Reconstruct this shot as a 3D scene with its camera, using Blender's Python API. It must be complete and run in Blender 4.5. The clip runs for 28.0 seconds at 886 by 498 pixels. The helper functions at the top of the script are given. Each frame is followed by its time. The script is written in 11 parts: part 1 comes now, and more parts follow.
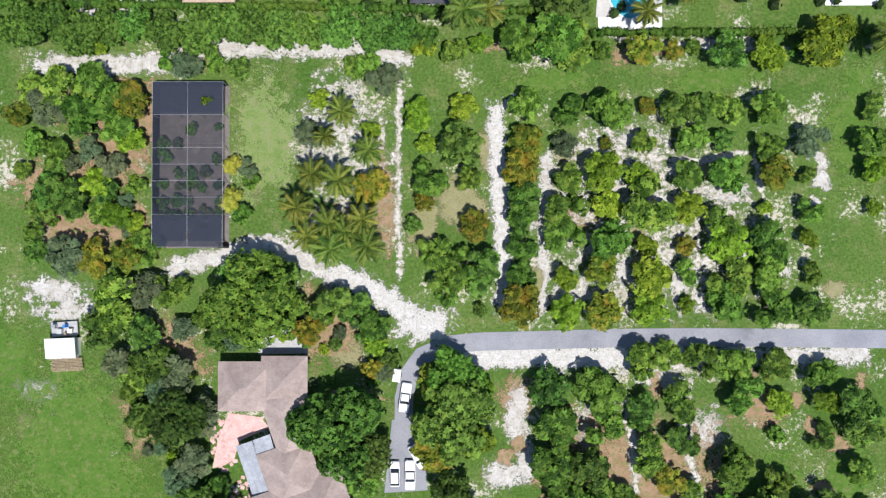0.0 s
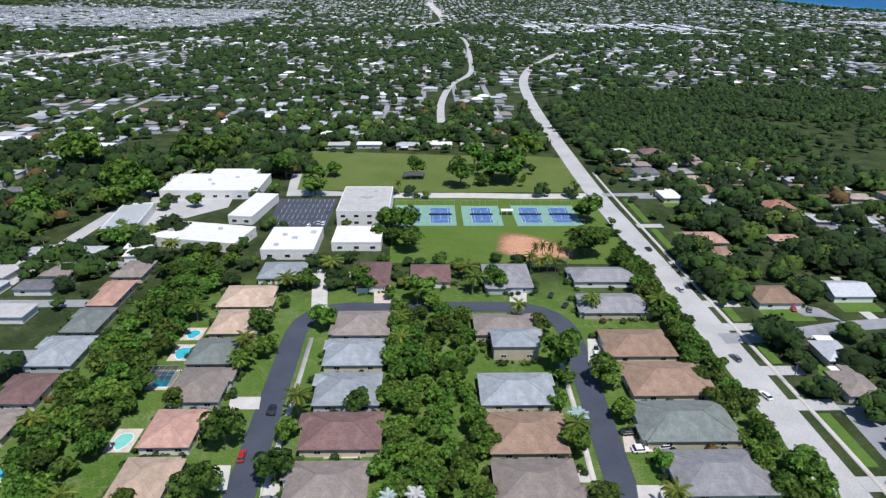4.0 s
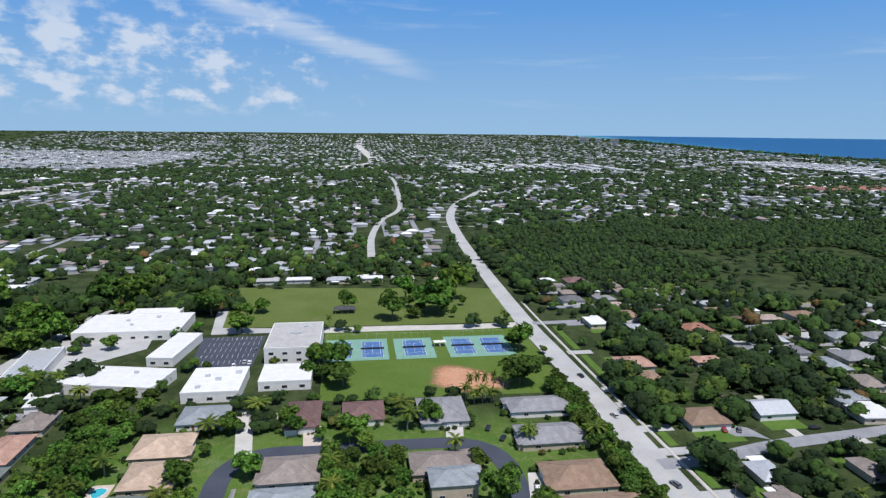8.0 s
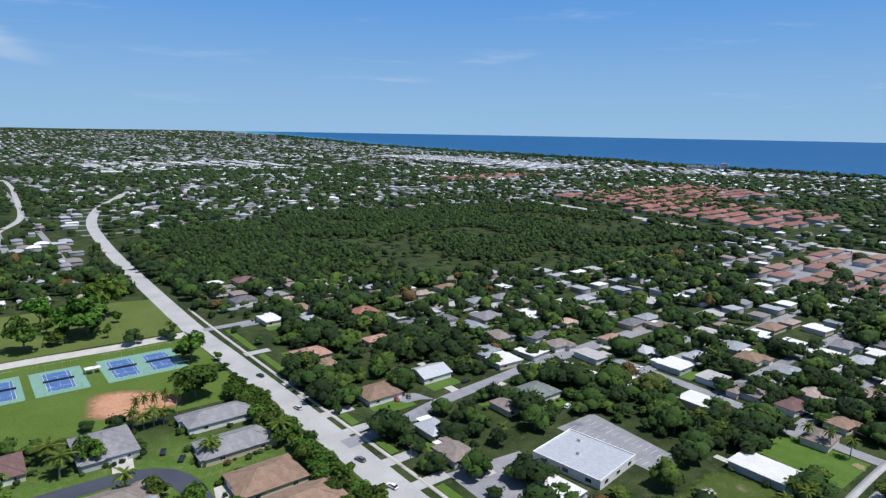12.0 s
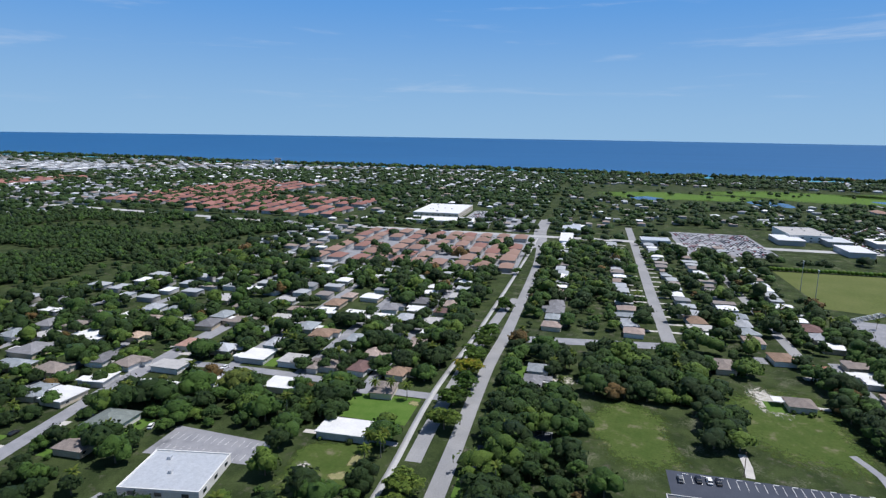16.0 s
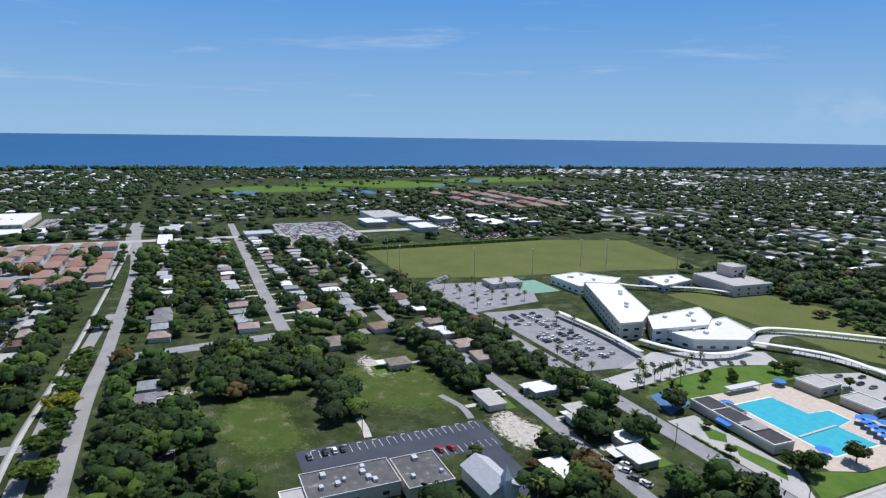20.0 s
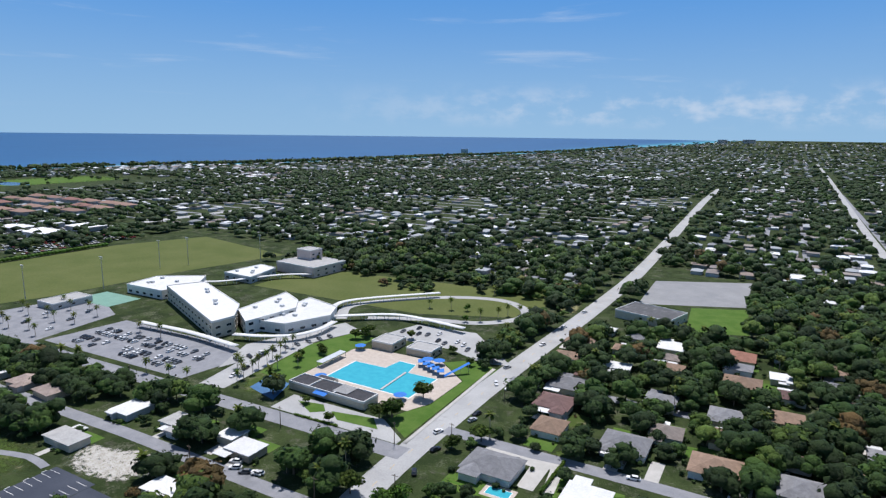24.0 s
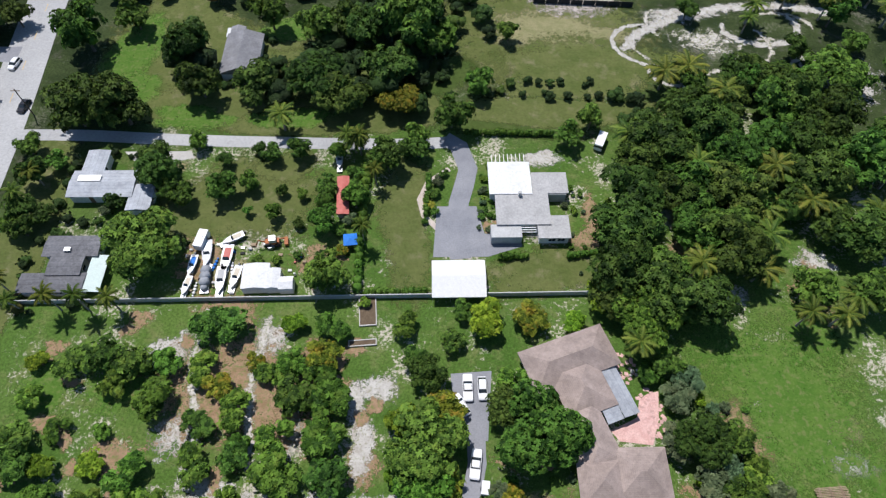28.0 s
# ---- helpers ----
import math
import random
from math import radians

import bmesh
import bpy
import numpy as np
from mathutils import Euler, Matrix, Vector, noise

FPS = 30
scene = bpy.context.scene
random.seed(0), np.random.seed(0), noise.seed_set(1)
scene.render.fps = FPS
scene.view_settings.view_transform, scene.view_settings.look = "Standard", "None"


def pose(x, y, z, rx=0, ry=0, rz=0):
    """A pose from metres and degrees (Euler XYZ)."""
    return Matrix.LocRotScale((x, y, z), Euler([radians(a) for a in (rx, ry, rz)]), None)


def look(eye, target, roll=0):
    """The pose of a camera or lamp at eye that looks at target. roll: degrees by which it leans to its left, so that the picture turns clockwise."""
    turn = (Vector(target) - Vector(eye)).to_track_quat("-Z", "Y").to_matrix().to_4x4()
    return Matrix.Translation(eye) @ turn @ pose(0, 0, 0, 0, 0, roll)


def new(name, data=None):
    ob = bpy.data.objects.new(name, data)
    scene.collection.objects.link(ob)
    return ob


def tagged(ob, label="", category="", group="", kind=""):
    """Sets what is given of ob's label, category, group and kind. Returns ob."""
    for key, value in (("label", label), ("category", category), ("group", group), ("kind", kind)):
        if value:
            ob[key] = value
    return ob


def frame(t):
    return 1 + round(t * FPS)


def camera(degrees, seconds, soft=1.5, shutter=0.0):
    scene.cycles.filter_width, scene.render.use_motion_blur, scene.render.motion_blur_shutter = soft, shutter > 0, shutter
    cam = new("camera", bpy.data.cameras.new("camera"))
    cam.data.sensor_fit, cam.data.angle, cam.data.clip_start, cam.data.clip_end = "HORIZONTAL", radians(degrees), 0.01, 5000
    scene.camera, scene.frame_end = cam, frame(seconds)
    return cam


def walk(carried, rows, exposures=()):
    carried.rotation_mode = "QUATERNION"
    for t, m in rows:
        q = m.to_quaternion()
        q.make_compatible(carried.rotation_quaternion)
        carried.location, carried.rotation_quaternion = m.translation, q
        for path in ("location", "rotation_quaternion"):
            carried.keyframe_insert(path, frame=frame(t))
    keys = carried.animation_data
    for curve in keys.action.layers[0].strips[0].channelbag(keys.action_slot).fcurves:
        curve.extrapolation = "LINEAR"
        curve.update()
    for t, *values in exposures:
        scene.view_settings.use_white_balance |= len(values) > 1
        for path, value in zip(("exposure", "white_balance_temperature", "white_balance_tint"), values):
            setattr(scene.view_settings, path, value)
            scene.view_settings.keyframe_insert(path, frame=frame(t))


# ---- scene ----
H = 115.0
cam = camera(71.13, 28.0, soft=1.3)
walk(cam, (
    (0.0, pose(0, 0, H, 0.77, 0.18, -0.00)),
    (0.5, pose(0, 0, H, 6.29, 0.11, -0.17)),
    (1.0, pose(0, 0, H, 12.24, 0.01, -0.34)),
    (1.5, pose(0, 0, H, 18.41, -0.03, -0.46)),
    (2.0, pose(0, 0, H, 25.96, -0.11, -0.57)),
    (2.5, pose(0, 0, H, 35.08, -0.21, -0.73)),
    (3.0, pose(0, 0, H, 45.93, -0.28, -0.87)),
    (3.5, pose(0, 0, H, 58.84, -0.41, -1.05)),
    (4.0, pose(0, 0, H, 66.92, -0.39, -1.24)),
    (4.5, pose(0, 0, H, 66.92, -0.39, -1.30)),
    (6.5, pose(0, 0, H, 79.20, -0.42, -1.83)),
    (7.0, pose(0, 0, H, 79.19, -0.43, -3.11)),
    (7.5, pose(0, 0, H, 79.18, -0.49, -5.15)),
    (8.0, pose(0, 0, H, 79.16, -0.55, -7.75)),
    (8.5, pose(0, 0, H, 79.16, -0.56, -10.85)),
    (9.0, pose(0, 0, H, 79.16, -0.62, -14.34)),
    (9.5, pose(0, 0, H, 79.16, -0.70, -18.04)),
    (10.0, pose(0, 0, H, 79.14, -0.73, -21.99)),
    (10.5, pose(0, 0, H, 79.15, -0.72, -26.15)),
    (11.0, pose(0, 0, H, 79.15, -0.86, -29.89)),
    (11.5, pose(0, 0, H, 79.18, -0.95, -33.94)),
    (12.0, pose(0, 0, H, 79.18, -0.96, -38.20)),
    (12.5, pose(0, 0, H, 79.20, -0.96, -42.80)),
    (14.5, pose(0, 0, H, 79.41, -1.02, -62.50)),
    (15.0, pose(0, 0, H, 79.45, -0.95, -67.47)),
    (15.5, pose(0, 0, H, 79.46, -0.91, -72.51)),
    (16.0, pose(0, 0, H, 79.47, -0.88, -77.26)),
    (16.5, pose(0, 0, H, 79.49, -0.84, -81.65)),
    (17.0, pose(0, 0, H, 79.48, -0.84, -85.90)),
    (17.5, pose(0, 0, H, 79.50, -0.74, -90.17)),
    (18.0, pose(0, 0, H, 79.53, -0.76, -94.58)),
    (18.5, pose(0, 0, H, 79.53, -0.75, -98.94)),
    (19.0, pose(0, 0, H, 79.53, -0.78, -103.47)),
    (19.5, pose(0, 0, H, 79.51, -0.74, -108.25)),
    (20.0, pose(0, 0, H, 79.51, -0.78, -113.18)),
    (20.5, pose(0, 0, H, 79.48, -0.78, -118.31)),
    (21.0, pose(0, 0, H, 79.50, -0.62, -123.30)),
    (21.5, pose(0, 0, H, 79.49, -0.59, -127.55)),
    (23.5, pose(0, 0, H, 79.43, -0.71, -145.88)),
    (24.0, pose(0, 0, H, 79.39, -0.67, -151.03)),
    (24.5, pose(0, 0, H, 79.37, -0.70, -156.39)),
    (25.0, pose(0, 0, H, 79.37, -0.70, -161.86)),
    (25.5, pose(0, 0, H, 76.90, -0.61, -166.47)),
    (26.0, pose(0, 0, H, 72.66, -0.62, -170.60)),
    (26.5, pose(0, 0, H, 61.48, -0.56, -174.22)),
    (27.0, pose(0, 0, H, 51.28, -0.60, -177.20)),
    (27.5, pose(0, 0, H, 41.52, -0.56, -179.70)),
    (28.0, pose(0, 0, H, 31.91, -0.51, 179.07)),
), exposures=((0.0, 0.36), (1.0, 0.31), (2.0, 0.15), (3.0, 0.1), (4.5, 0.1), (6.5, 0.0), (25.0, 0.0), (27.0, 0.06), (28.0, 0.0)))

# ---- world, sun, exposure ----
SUN_AZ, SUN_EL = 150.0, 66.0          # degrees east of north, and up
world = bpy.data.worlds.new("sky")
scene.world = world
world.use_nodes = True
wn, wl = world.node_tree.nodes, world.node_tree.links
wn.clear()
w_out, w_bg = wn.new("ShaderNodeOutputWorld"), wn.new("ShaderNodeBackground")
w_sky = wn.new("ShaderNodeTexSky")
w_sky.sky_type, w_sky.sun_disc = "NISHITA", False
w_sky.sun_elevation, w_sky.sun_rotation = radians(SUN_EL), radians(SUN_AZ)
w_sky.altitude, w_sky.air_density, w_sky.dust_density, w_sky.ozone_density = 100, 1.0, 0.4, 2.2
w_bg.inputs["Strength"].default_value = 0.085
w_co = wn.new("ShaderNodeTexCoord")


def w_node(kind, **inputs):
    n = wn.new(kind)
    for k, v in inputs.items():
        s = n.inputs[k.replace("_", " ")] if k.replace("_", " ") in n.inputs else n.inputs[k]
        if isinstance(v, bpy.types.NodeSocket):
            wl.new(v, s)
        else:
            s.default_value = v
    return n


def w_math(op, a, b=0.0, c=0.0):
    n = wn.new("ShaderNodeMath")
    n.operation = op
    for s, v in zip(n.inputs, (a, b, c)):
        if isinstance(v, bpy.types.NodeSocket):
            wl.new(v, s)
        else:
            s.default_value = v
    return n.outputs[0]


def w_step(x, a, b):
    n = wn.new("ShaderNodeMapRange")
    n.interpolation_type = "SMOOTHSTEP"
    wl.new(x, n.inputs["Value"])
    n.inputs["From Min"].default_value, n.inputs["From Max"].default_value = a, b
    return n.outputs["Result"]


# clouds: cumulus low in the north-west, a long cirrus streak, thin veils elsewhere
w_sep = w_node("ShaderNodeSeparateXYZ", Vector=w_co.outputs["Generated"])
wx, wy, wz = w_sep.outputs
w_flat = w_node("ShaderNodeCombineXYZ", X=w_math("DIVIDE", wx, w_math("ADD", wz, 0.16)), Y=w_math("DIVIDE", wy, w_math("ADD", wz, 0.16)), Z=0.0)
w_az = w_math("SUBTRACT", math.pi / 2, w_math("ARCTAN2", wy, wx))   # clockwise from north; the seam lies due west
w_polar = w_node("ShaderNodeCombineXYZ", X=w_az, Y=w_math("MULTIPLY", wz, 1.7), Z=0.0)
w_cum = w_node("ShaderNodeTexNoise", Vector=w_polar.outputs[0], Scale=21.0, Detail=9.0, Roughness=0.56)
w_cum2 = w_node("ShaderNodeTexNoise", Vector=w_polar.outputs[0], Scale=2.2, Detail=3.0, Roughness=0.5)
w_band = w_math("MULTIPLY", w_step(wz, 0.012, 0.045), w_math("SUBTRACT", 1.0, w_step(wz, 0.11, 0.22)))
w_west = w_math("MULTIPLY", w_math("SUBTRACT", 1.0, w_step(w_az, -0.12, 0.06)), w_step(w_az, -1.5, -1.0))
w_cu = w_math("MULTIPLY", w_math("MULTIPLY", w_step(w_math("ADD", w_cum.outputs["Fac"], w_math("MULTIPLY", w_cum2.outputs["Fac"], 0.45)), 0.70, 0.9), w_band), w_west)
w_map = w_node("ShaderNodeMapping", Vector=w_flat.outputs[0], Scale=(0.55, 2.2, 1.0), Rotation=(0, 0, radians(22)))
w_ci = w_node("ShaderNodeTexNoise", Vector=w_map.outputs[0], Scale=1.5, Detail=8.0, Roughness=0.6, Distortion=0.6)
w_thin = w_node("ShaderNodeCombineXYZ", X=w_math("MULTIPLY", w_az, 1.3), Y=w_math("MULTIPLY", wz, 14.0), Z=3.0)
w_wisp = w_node("ShaderNodeTexNoise", Vector=w_thin.outputs[0], Scale=2.6, Detail=7.0, Roughness=0.6, Distortion=0.3)
w_veil = w_math("MULTIPLY", w_math("MULTIPLY", w_step(w_wisp.outputs["Fac"], 0.55, 0.8), w_step(wz, 0.02, 0.06)), 0.42)
# the streak slants down from upper left to the right, north-north-west
w_line = w_math("ABSOLUTE", w_math("ADD", w_math("SUBTRACT", wz, 0.135), w_math("MULTIPLY", w_math("ADD", w_az, 0.05), 0.30)))
w_wob = w_math("ADD", w_line, w_math("MULTIPLY", w_math("SUBTRACT", w_ci.outputs["Fac"], 0.5), 0.05))
w_streak = w_math("MULTIPLY", w_math("SUBTRACT", 1.0, w_step(w_wob, 0.0, 0.022)), w_math("MULTIPLY", w_step(w_az, -0.40, -0.25), w_math("SUBTRACT", 1.0, w_step(w_az, 0.03, 0.14))))
w_streak = w_math("MULTIPLY", w_streak, 0.55)
w_south = w_math("MULTIPLY", w_step(w_az, 2.3, 3.0), w_math("MULTIPLY", w_step(wz, 0.004, 0.03), w_math("SUBTRACT", 1.0, w_step(wz, 0.045, 0.085))))
w_bank = w_math("MULTIPLY", w_south, w_step(w_math("ADD", w_cum.outputs["Fac"], w_math("MULTIPLY", w_cum2.outputs["Fac"], 0.35)), 0.58, 0.86))
w_sum = w_math("MINIMUM", w_math("ADD", w_math("ADD", w_cu, w_math("MAXIMUM", w_veil, w_math("MULTIPLY", w_bank, 0.6))), w_streak), 0.88)
# clear air: pale towards the horizon, deeper blue above it
w_low = w_node("ShaderNodeMixRGB", Fac=w_step(wz, -0.04, 0.26), Color1=(3.7, 6.1, 8.8, 1), Color2=(1.05, 3.6, 8.6, 1))
w_mix0 = w_node("ShaderNodeMixRGB", Fac=w_step(wz, 0.2, 0.6), Color1=w_low.outputs[0], Color2=w_sky.outputs[0])
w_mix = w_node("ShaderNodeMixRGB", Fac=w_sum, Color1=w_mix0.outputs[0], Color2=(7.3, 8.3, 9.9, 1))
wl.new(w_mix.outputs[0], w_bg.inputs["Color"])
wl.new(w_bg.outputs[0], w_out.inputs["Surface"])

sun = new("sun", bpy.data.lights.new("sun", "SUN"))
sun.data.energy, sun.data.angle, sun.data.color = 4.7, radians(0.53), (1.0, 0.975, 0.985)
a, e = radians(SUN_AZ), radians(SUN_EL)
sun.matrix_world = look((300 * math.sin(a) * math.cos(e), 300 * math.cos(a) * math.cos(e), 300 * math.sin(e)), (0, 0, 0))
scene.view_settings.exposure = 0.0

# ---- materials ----
class Nodes:
    """Small helper to wire one node material."""

    def __init__(self, name):
        self.m = bpy.data.materials.new(name)
        self.m.use_nodes = True
        self.t = self.m.node_tree
        self.t.nodes.clear()
        self.out = self.t.nodes.new("ShaderNodeOutputMaterial")

    def n(self, kind, **ins):
        node = self.t.nodes.new(kind)
        for k, v in ins.items():
            s = node.inputs[k.replace("_", " ")] if k.replace("_", " ") in node.inputs else node.inputs[k]
            if isinstance(v, bpy.types.NodeSocket):
                self.t.links.new(v, s)
            elif isinstance(v, tuple) and len(v) == 3 and s.type == "RGBA":
                s.default_value = (*v, 1)
            else:
                s.default_value = v
        return node

    def math(self, op, a, b=0.0):
        node = self.t.nodes.new("ShaderNodeMath")
        node.operation = op
        for s, v in zip(node.inputs, (a, b)):
            if isinstance(v, bpy.types.NodeSocket):
                self.t.links.new(v, s)
            else:
                s.default_value = v
        return node.outputs[0]

    def step(self, x, a, b, lo=0.0, hi=1.0):
        node = self.n("ShaderNodeMapRange", Value=x, From_Min=a, From_Max=b, To_Min=lo, To_Max=hi)
        return node.outputs["Result"]

    def mix(self, fac, a, b, mode="MIX"):
        node = self.n("ShaderNodeMixRGB", Fac=fac, Color1=a, Color2=b)
        node.blend_type = mode
        return node.outputs[0]

    def noise(self, vec, scale, detail=5.0, rough=0.55, dist=0.0):
        return self.n("ShaderNodeTexNoise", Vector=vec, Scale=scale, Detail=detail, Roughness=rough, Distortion=dist).outputs["Fac"]

    def finish(self, shader):
        self.t.links.new(shader, self.out.inputs["Surface"])
        return self.m


def surface(name, c1, c2, scale=1.0, rough=0.8, metal=0.0, bump=0.0, fine=8.0, world_space=False, random_amount=0.0, spots=None, spec=0.3, contrast=(0.35, 0.68)):
    """A two-scale mottled surface: c1 and c2 by broad noise, fine grain on top."""
    k = Nodes(name)
    vec = k.n("ShaderNodeNewGeometry").outputs["Position"] if world_space else k.n("ShaderNodeTexCoord").outputs["Object"]
    broad = k.step(k.noise(vec, scale, 6.0, 0.6), *contrast)
    col = k.mix(broad, c1, c2)
    grain = k.noise(vec, scale * fine, 3.0, 0.7)
    col = k.mix(0.55, col, k.n("ShaderNodeCombineXYZ", X=k.step(grain, 0.2, 0.8, 0.55, 1.35), Y=k.step(grain, 0.2, 0.8, 0.55, 1.35), Z=k.step(grain, 0.2, 0.8, 0.55, 1.35)).outputs[0], "MULTIPLY")
    if spots:
        sc, lo, hi, sp = spots
        col = k.mix(k.step(k.noise(vec, sc, 6.0, 0.65), lo, hi), col, sp)
    if random_amount:
        rnd = k.n("ShaderNodeObjectInfo").outputs["Random"]
        v = k.step(rnd, 0.0, 1.0, 1 - random_amount, 1 + random_amount)
        col = k.mix(1.0, col, k.n("ShaderNodeCombineXYZ", X=v, Y=v, Z=v).outputs[0], "MULTIPLY")
    b = k.n("ShaderNodeBsdfPrincipled", Base_Color=col, Roughness=rough, Metallic=metal)
    b.inputs["Specular IOR Level"].default_value = spec
    if bump:
        k.t.links.new(k.n("ShaderNodeBump", Strength=bump, Distance=0.05, Height=grain).outputs[0], b.inputs["Normal"])
    return k.finish(b.outputs[0])


def soft_patch(name, c1, c2, scale, ragged=0.45, fine=6.0, spots=None, low=0.2, high=0.5):
    """A ground cover whose ragged edge thins out into what lies under it; needs the attribute edge."""
    k = Nodes(name)
    pos = k.n("ShaderNodeNewGeometry").outputs["Position"]
    col = k.mix(k.step(k.noise(pos, scale, 6.0, 0.6), 0.35, 0.65), c1, c2)
    grain = k.noise(pos, scale * fine, 3.0, 0.75)
    g = k.step(grain, 0.25, 0.75, 0.6, 1.3)
    col = k.mix(0.6, col, k.n("ShaderNodeCombineXYZ", X=g, Y=g, Z=g).outputs[0], "MULTIPLY")
    if spots:
        sc, lo, hi, sp = spots
        col = k.mix(k.step(k.noise(pos, sc, 6.0, 0.65), lo, hi), col, sp)
    b = k.n("ShaderNodeBsdfPrincipled", Base_Color=col, Roughness=0.95)
    b.inputs["Specular IOR Level"].default_value = 0.1
    k.t.links.new(k.n("ShaderNodeBump", Strength=0.5, Distance=0.08, Height=grain).outputs[0], b.inputs["Normal"])
    edge = k.n("ShaderNodeAttribute")
    edge.attribute_name = "edge"
    crumbs = k.math("ADD", k.noise(pos, 0.45, 8.0, 0.72), k.math("MULTIPLY", k.math("SUBTRACT", k.noise(pos, 2.8, 4.0, 0.7), 0.5), 0.55))
    wear = k.math("ADD", k.math("MULTIPLY", k.math("SUBTRACT", crumbs, 0.5), 2.6 * ragged), edge.outputs["Fac"])
    mid, half_width = (low + high) / 2, min(high - low, 0.24) / 2
    fac = k.step(wear, mid - half_width, mid + half_width)
    mix = k.n("ShaderNodeMixShader", Fac=fac)
    k.t.links.new(k.n("ShaderNodeBsdfTransparent").outputs[0], mix.inputs[1])
    k.t.links.new(b.outputs[0], mix.inputs[2])
    return k.finish(mix.outputs[0])


def foliage(name, dark, light, tip, random_amount=0.3):
    k = Nodes(name)
    isl = k.n("ShaderNodeNewGeometry").outputs["Random Per Island"]
    rnd = k.n("ShaderNodeObjectInfo").outputs["Random"]
    pos = k.n("ShaderNodeTexCoord").outputs["Object"]
    col = k.mix(k.step(isl, 0.2, 1.0), dark, light)
    col = k.mix(k.step(k.noise(pos, 0.9, 3.0), 0.52, 0.72), col, tip)
    v = k.step(rnd, 0.0, 1.0, 1 - random_amount, 1 + random_amount)
    v2 = k.step(k.math("FRACT", k.math("MULTIPLY", rnd, 7.31)), 0.0, 1.0, 0.82, 1.18)
    col = k.mix(1.0, col, k.n("ShaderNodeCombineXYZ", X=k.math("MULTIPLY", v, v2), Y=v, Z=v).outputs[0], "MULTIPLY")
    b = k.n("ShaderNodeBsdfPrincipled", Base_Color=col, Roughness=0.55)
    b.inputs["Specular IOR Level"].default_value = 0.08
    tr = k.n("ShaderNodeBsdfTranslucent", Color=k.mix(0.5, col, (0.16, 0.24, 0.02)))
    mix = k.n("ShaderNodeMixShader", Fac=0.1)
    k.t.links.new(b.outputs[0], mix.inputs[1])
    k.t.links.new(tr.outputs[0], mix.inputs[2])
    return k.finish(mix.outputs[0])


def tiled_roof(name, c1, c2, course=0.34, rough=0.85, random_amount=0.12):
    """Roof tiles in courses: relief and colour by rows across the slope, weather stains on top."""
    k = Nodes(name)
    vec = k.n("ShaderNodeTexCoord").outputs["Object"]
    sep = k.n("ShaderNodeSeparateXYZ", Vector=vec)
    row = k.math("FRACT", k.math("DIVIDE", sep.outputs["Z"], course * 0.36))
    cell = k.n("ShaderNodeTexVoronoi", Vector=vec, Scale=2.6).outputs["Color"]
    cv = k.n("ShaderNodeSeparateXYZ", Vector=cell).outputs["X"]
    col = k.mix(cv, c1, c2)
    stain = k.step(k.noise(vec, 0.35, 6.0, 0.65), 0.35, 0.75, 0.72, 1.12)
    col = k.mix(1.0, col, k.n("ShaderNodeCombineXYZ", X=stain, Y=stain, Z=stain).outputs[0], "MULTIPLY")
    lines = k.step(row, 0.0, 0.22, 0.8, 1.0)
    col = k.mix(1.0, col, k.n("ShaderNodeCombineXYZ", X=lines, Y=lines, Z=lines).outputs[0], "MULTIPLY")
    rnd = k.n("ShaderNodeObjectInfo").outputs["Random"]
    v = k.step(rnd, 0.0, 1.0, 1 - random_amount, 1 + random_amount)
    col = k.mix(1.0, col, k.n("ShaderNodeCombineXYZ", X=v, Y=v, Z=v).outputs[0], "MULTIPLY")
    b = k.n("ShaderNodeBsdfPrincipled", Base_Color=col, Roughness=rough)
    b.inputs["Specular IOR Level"].default_value = 0.25
    k.t.links.new(k.n("ShaderNodeBump", Strength=0.4, Distance=0.04, Height=row).outputs[0], b.inputs["Normal"])
    return k.finish(b.outputs[0])


def island_ramp(name, stops, rough=0.85):
    """A colour picked per loose piece, for far things joined in one mesh."""
    k = Nodes(name)
    isl = k.n("ShaderNodeNewGeometry").outputs["Random Per Island"]
    r = k.n("ShaderNodeValToRGB", Fac=isl)
    r.color_ramp.interpolation = "CONSTANT"
    for i, c in enumerate(stops):
        el = r.color_ramp.elements[i] if i < 2 else r.color_ramp.elements.new(0.5)
        el.position = i / len(stops)
        el.color = (*c, 1)
    b = k.n("ShaderNodeBsdfPrincipled", Base_Color=r.outputs["Color"], Roughness=rough)
    b.inputs["Specular IOR Level"].default_value = 0.2
    return k.finish(b.outputs[0])


def water_material(name, shallow, deep, scale, strength):
    k = Nodes(name)
    pos = k.n("ShaderNodeNewGeometry").outputs["Position"]
    col = k.mix(k.step(k.noise(pos, scale * 0.2, 4.0), 0.3, 0.7), shallow, deep)
    b = k.n("ShaderNodeBsdfPrincipled", Base_Color=col, Roughness=0.12)
    b.inputs["Specular IOR Level"].default_value = 0.5
    k.t.links.new(k.n("ShaderNodeBump", Strength=strength, Distance=0.1, Height=k.noise(pos, scale, 4.0, 0.6)).outputs[0], b.inputs["Normal"])
    return k.finish(b.outputs[0])


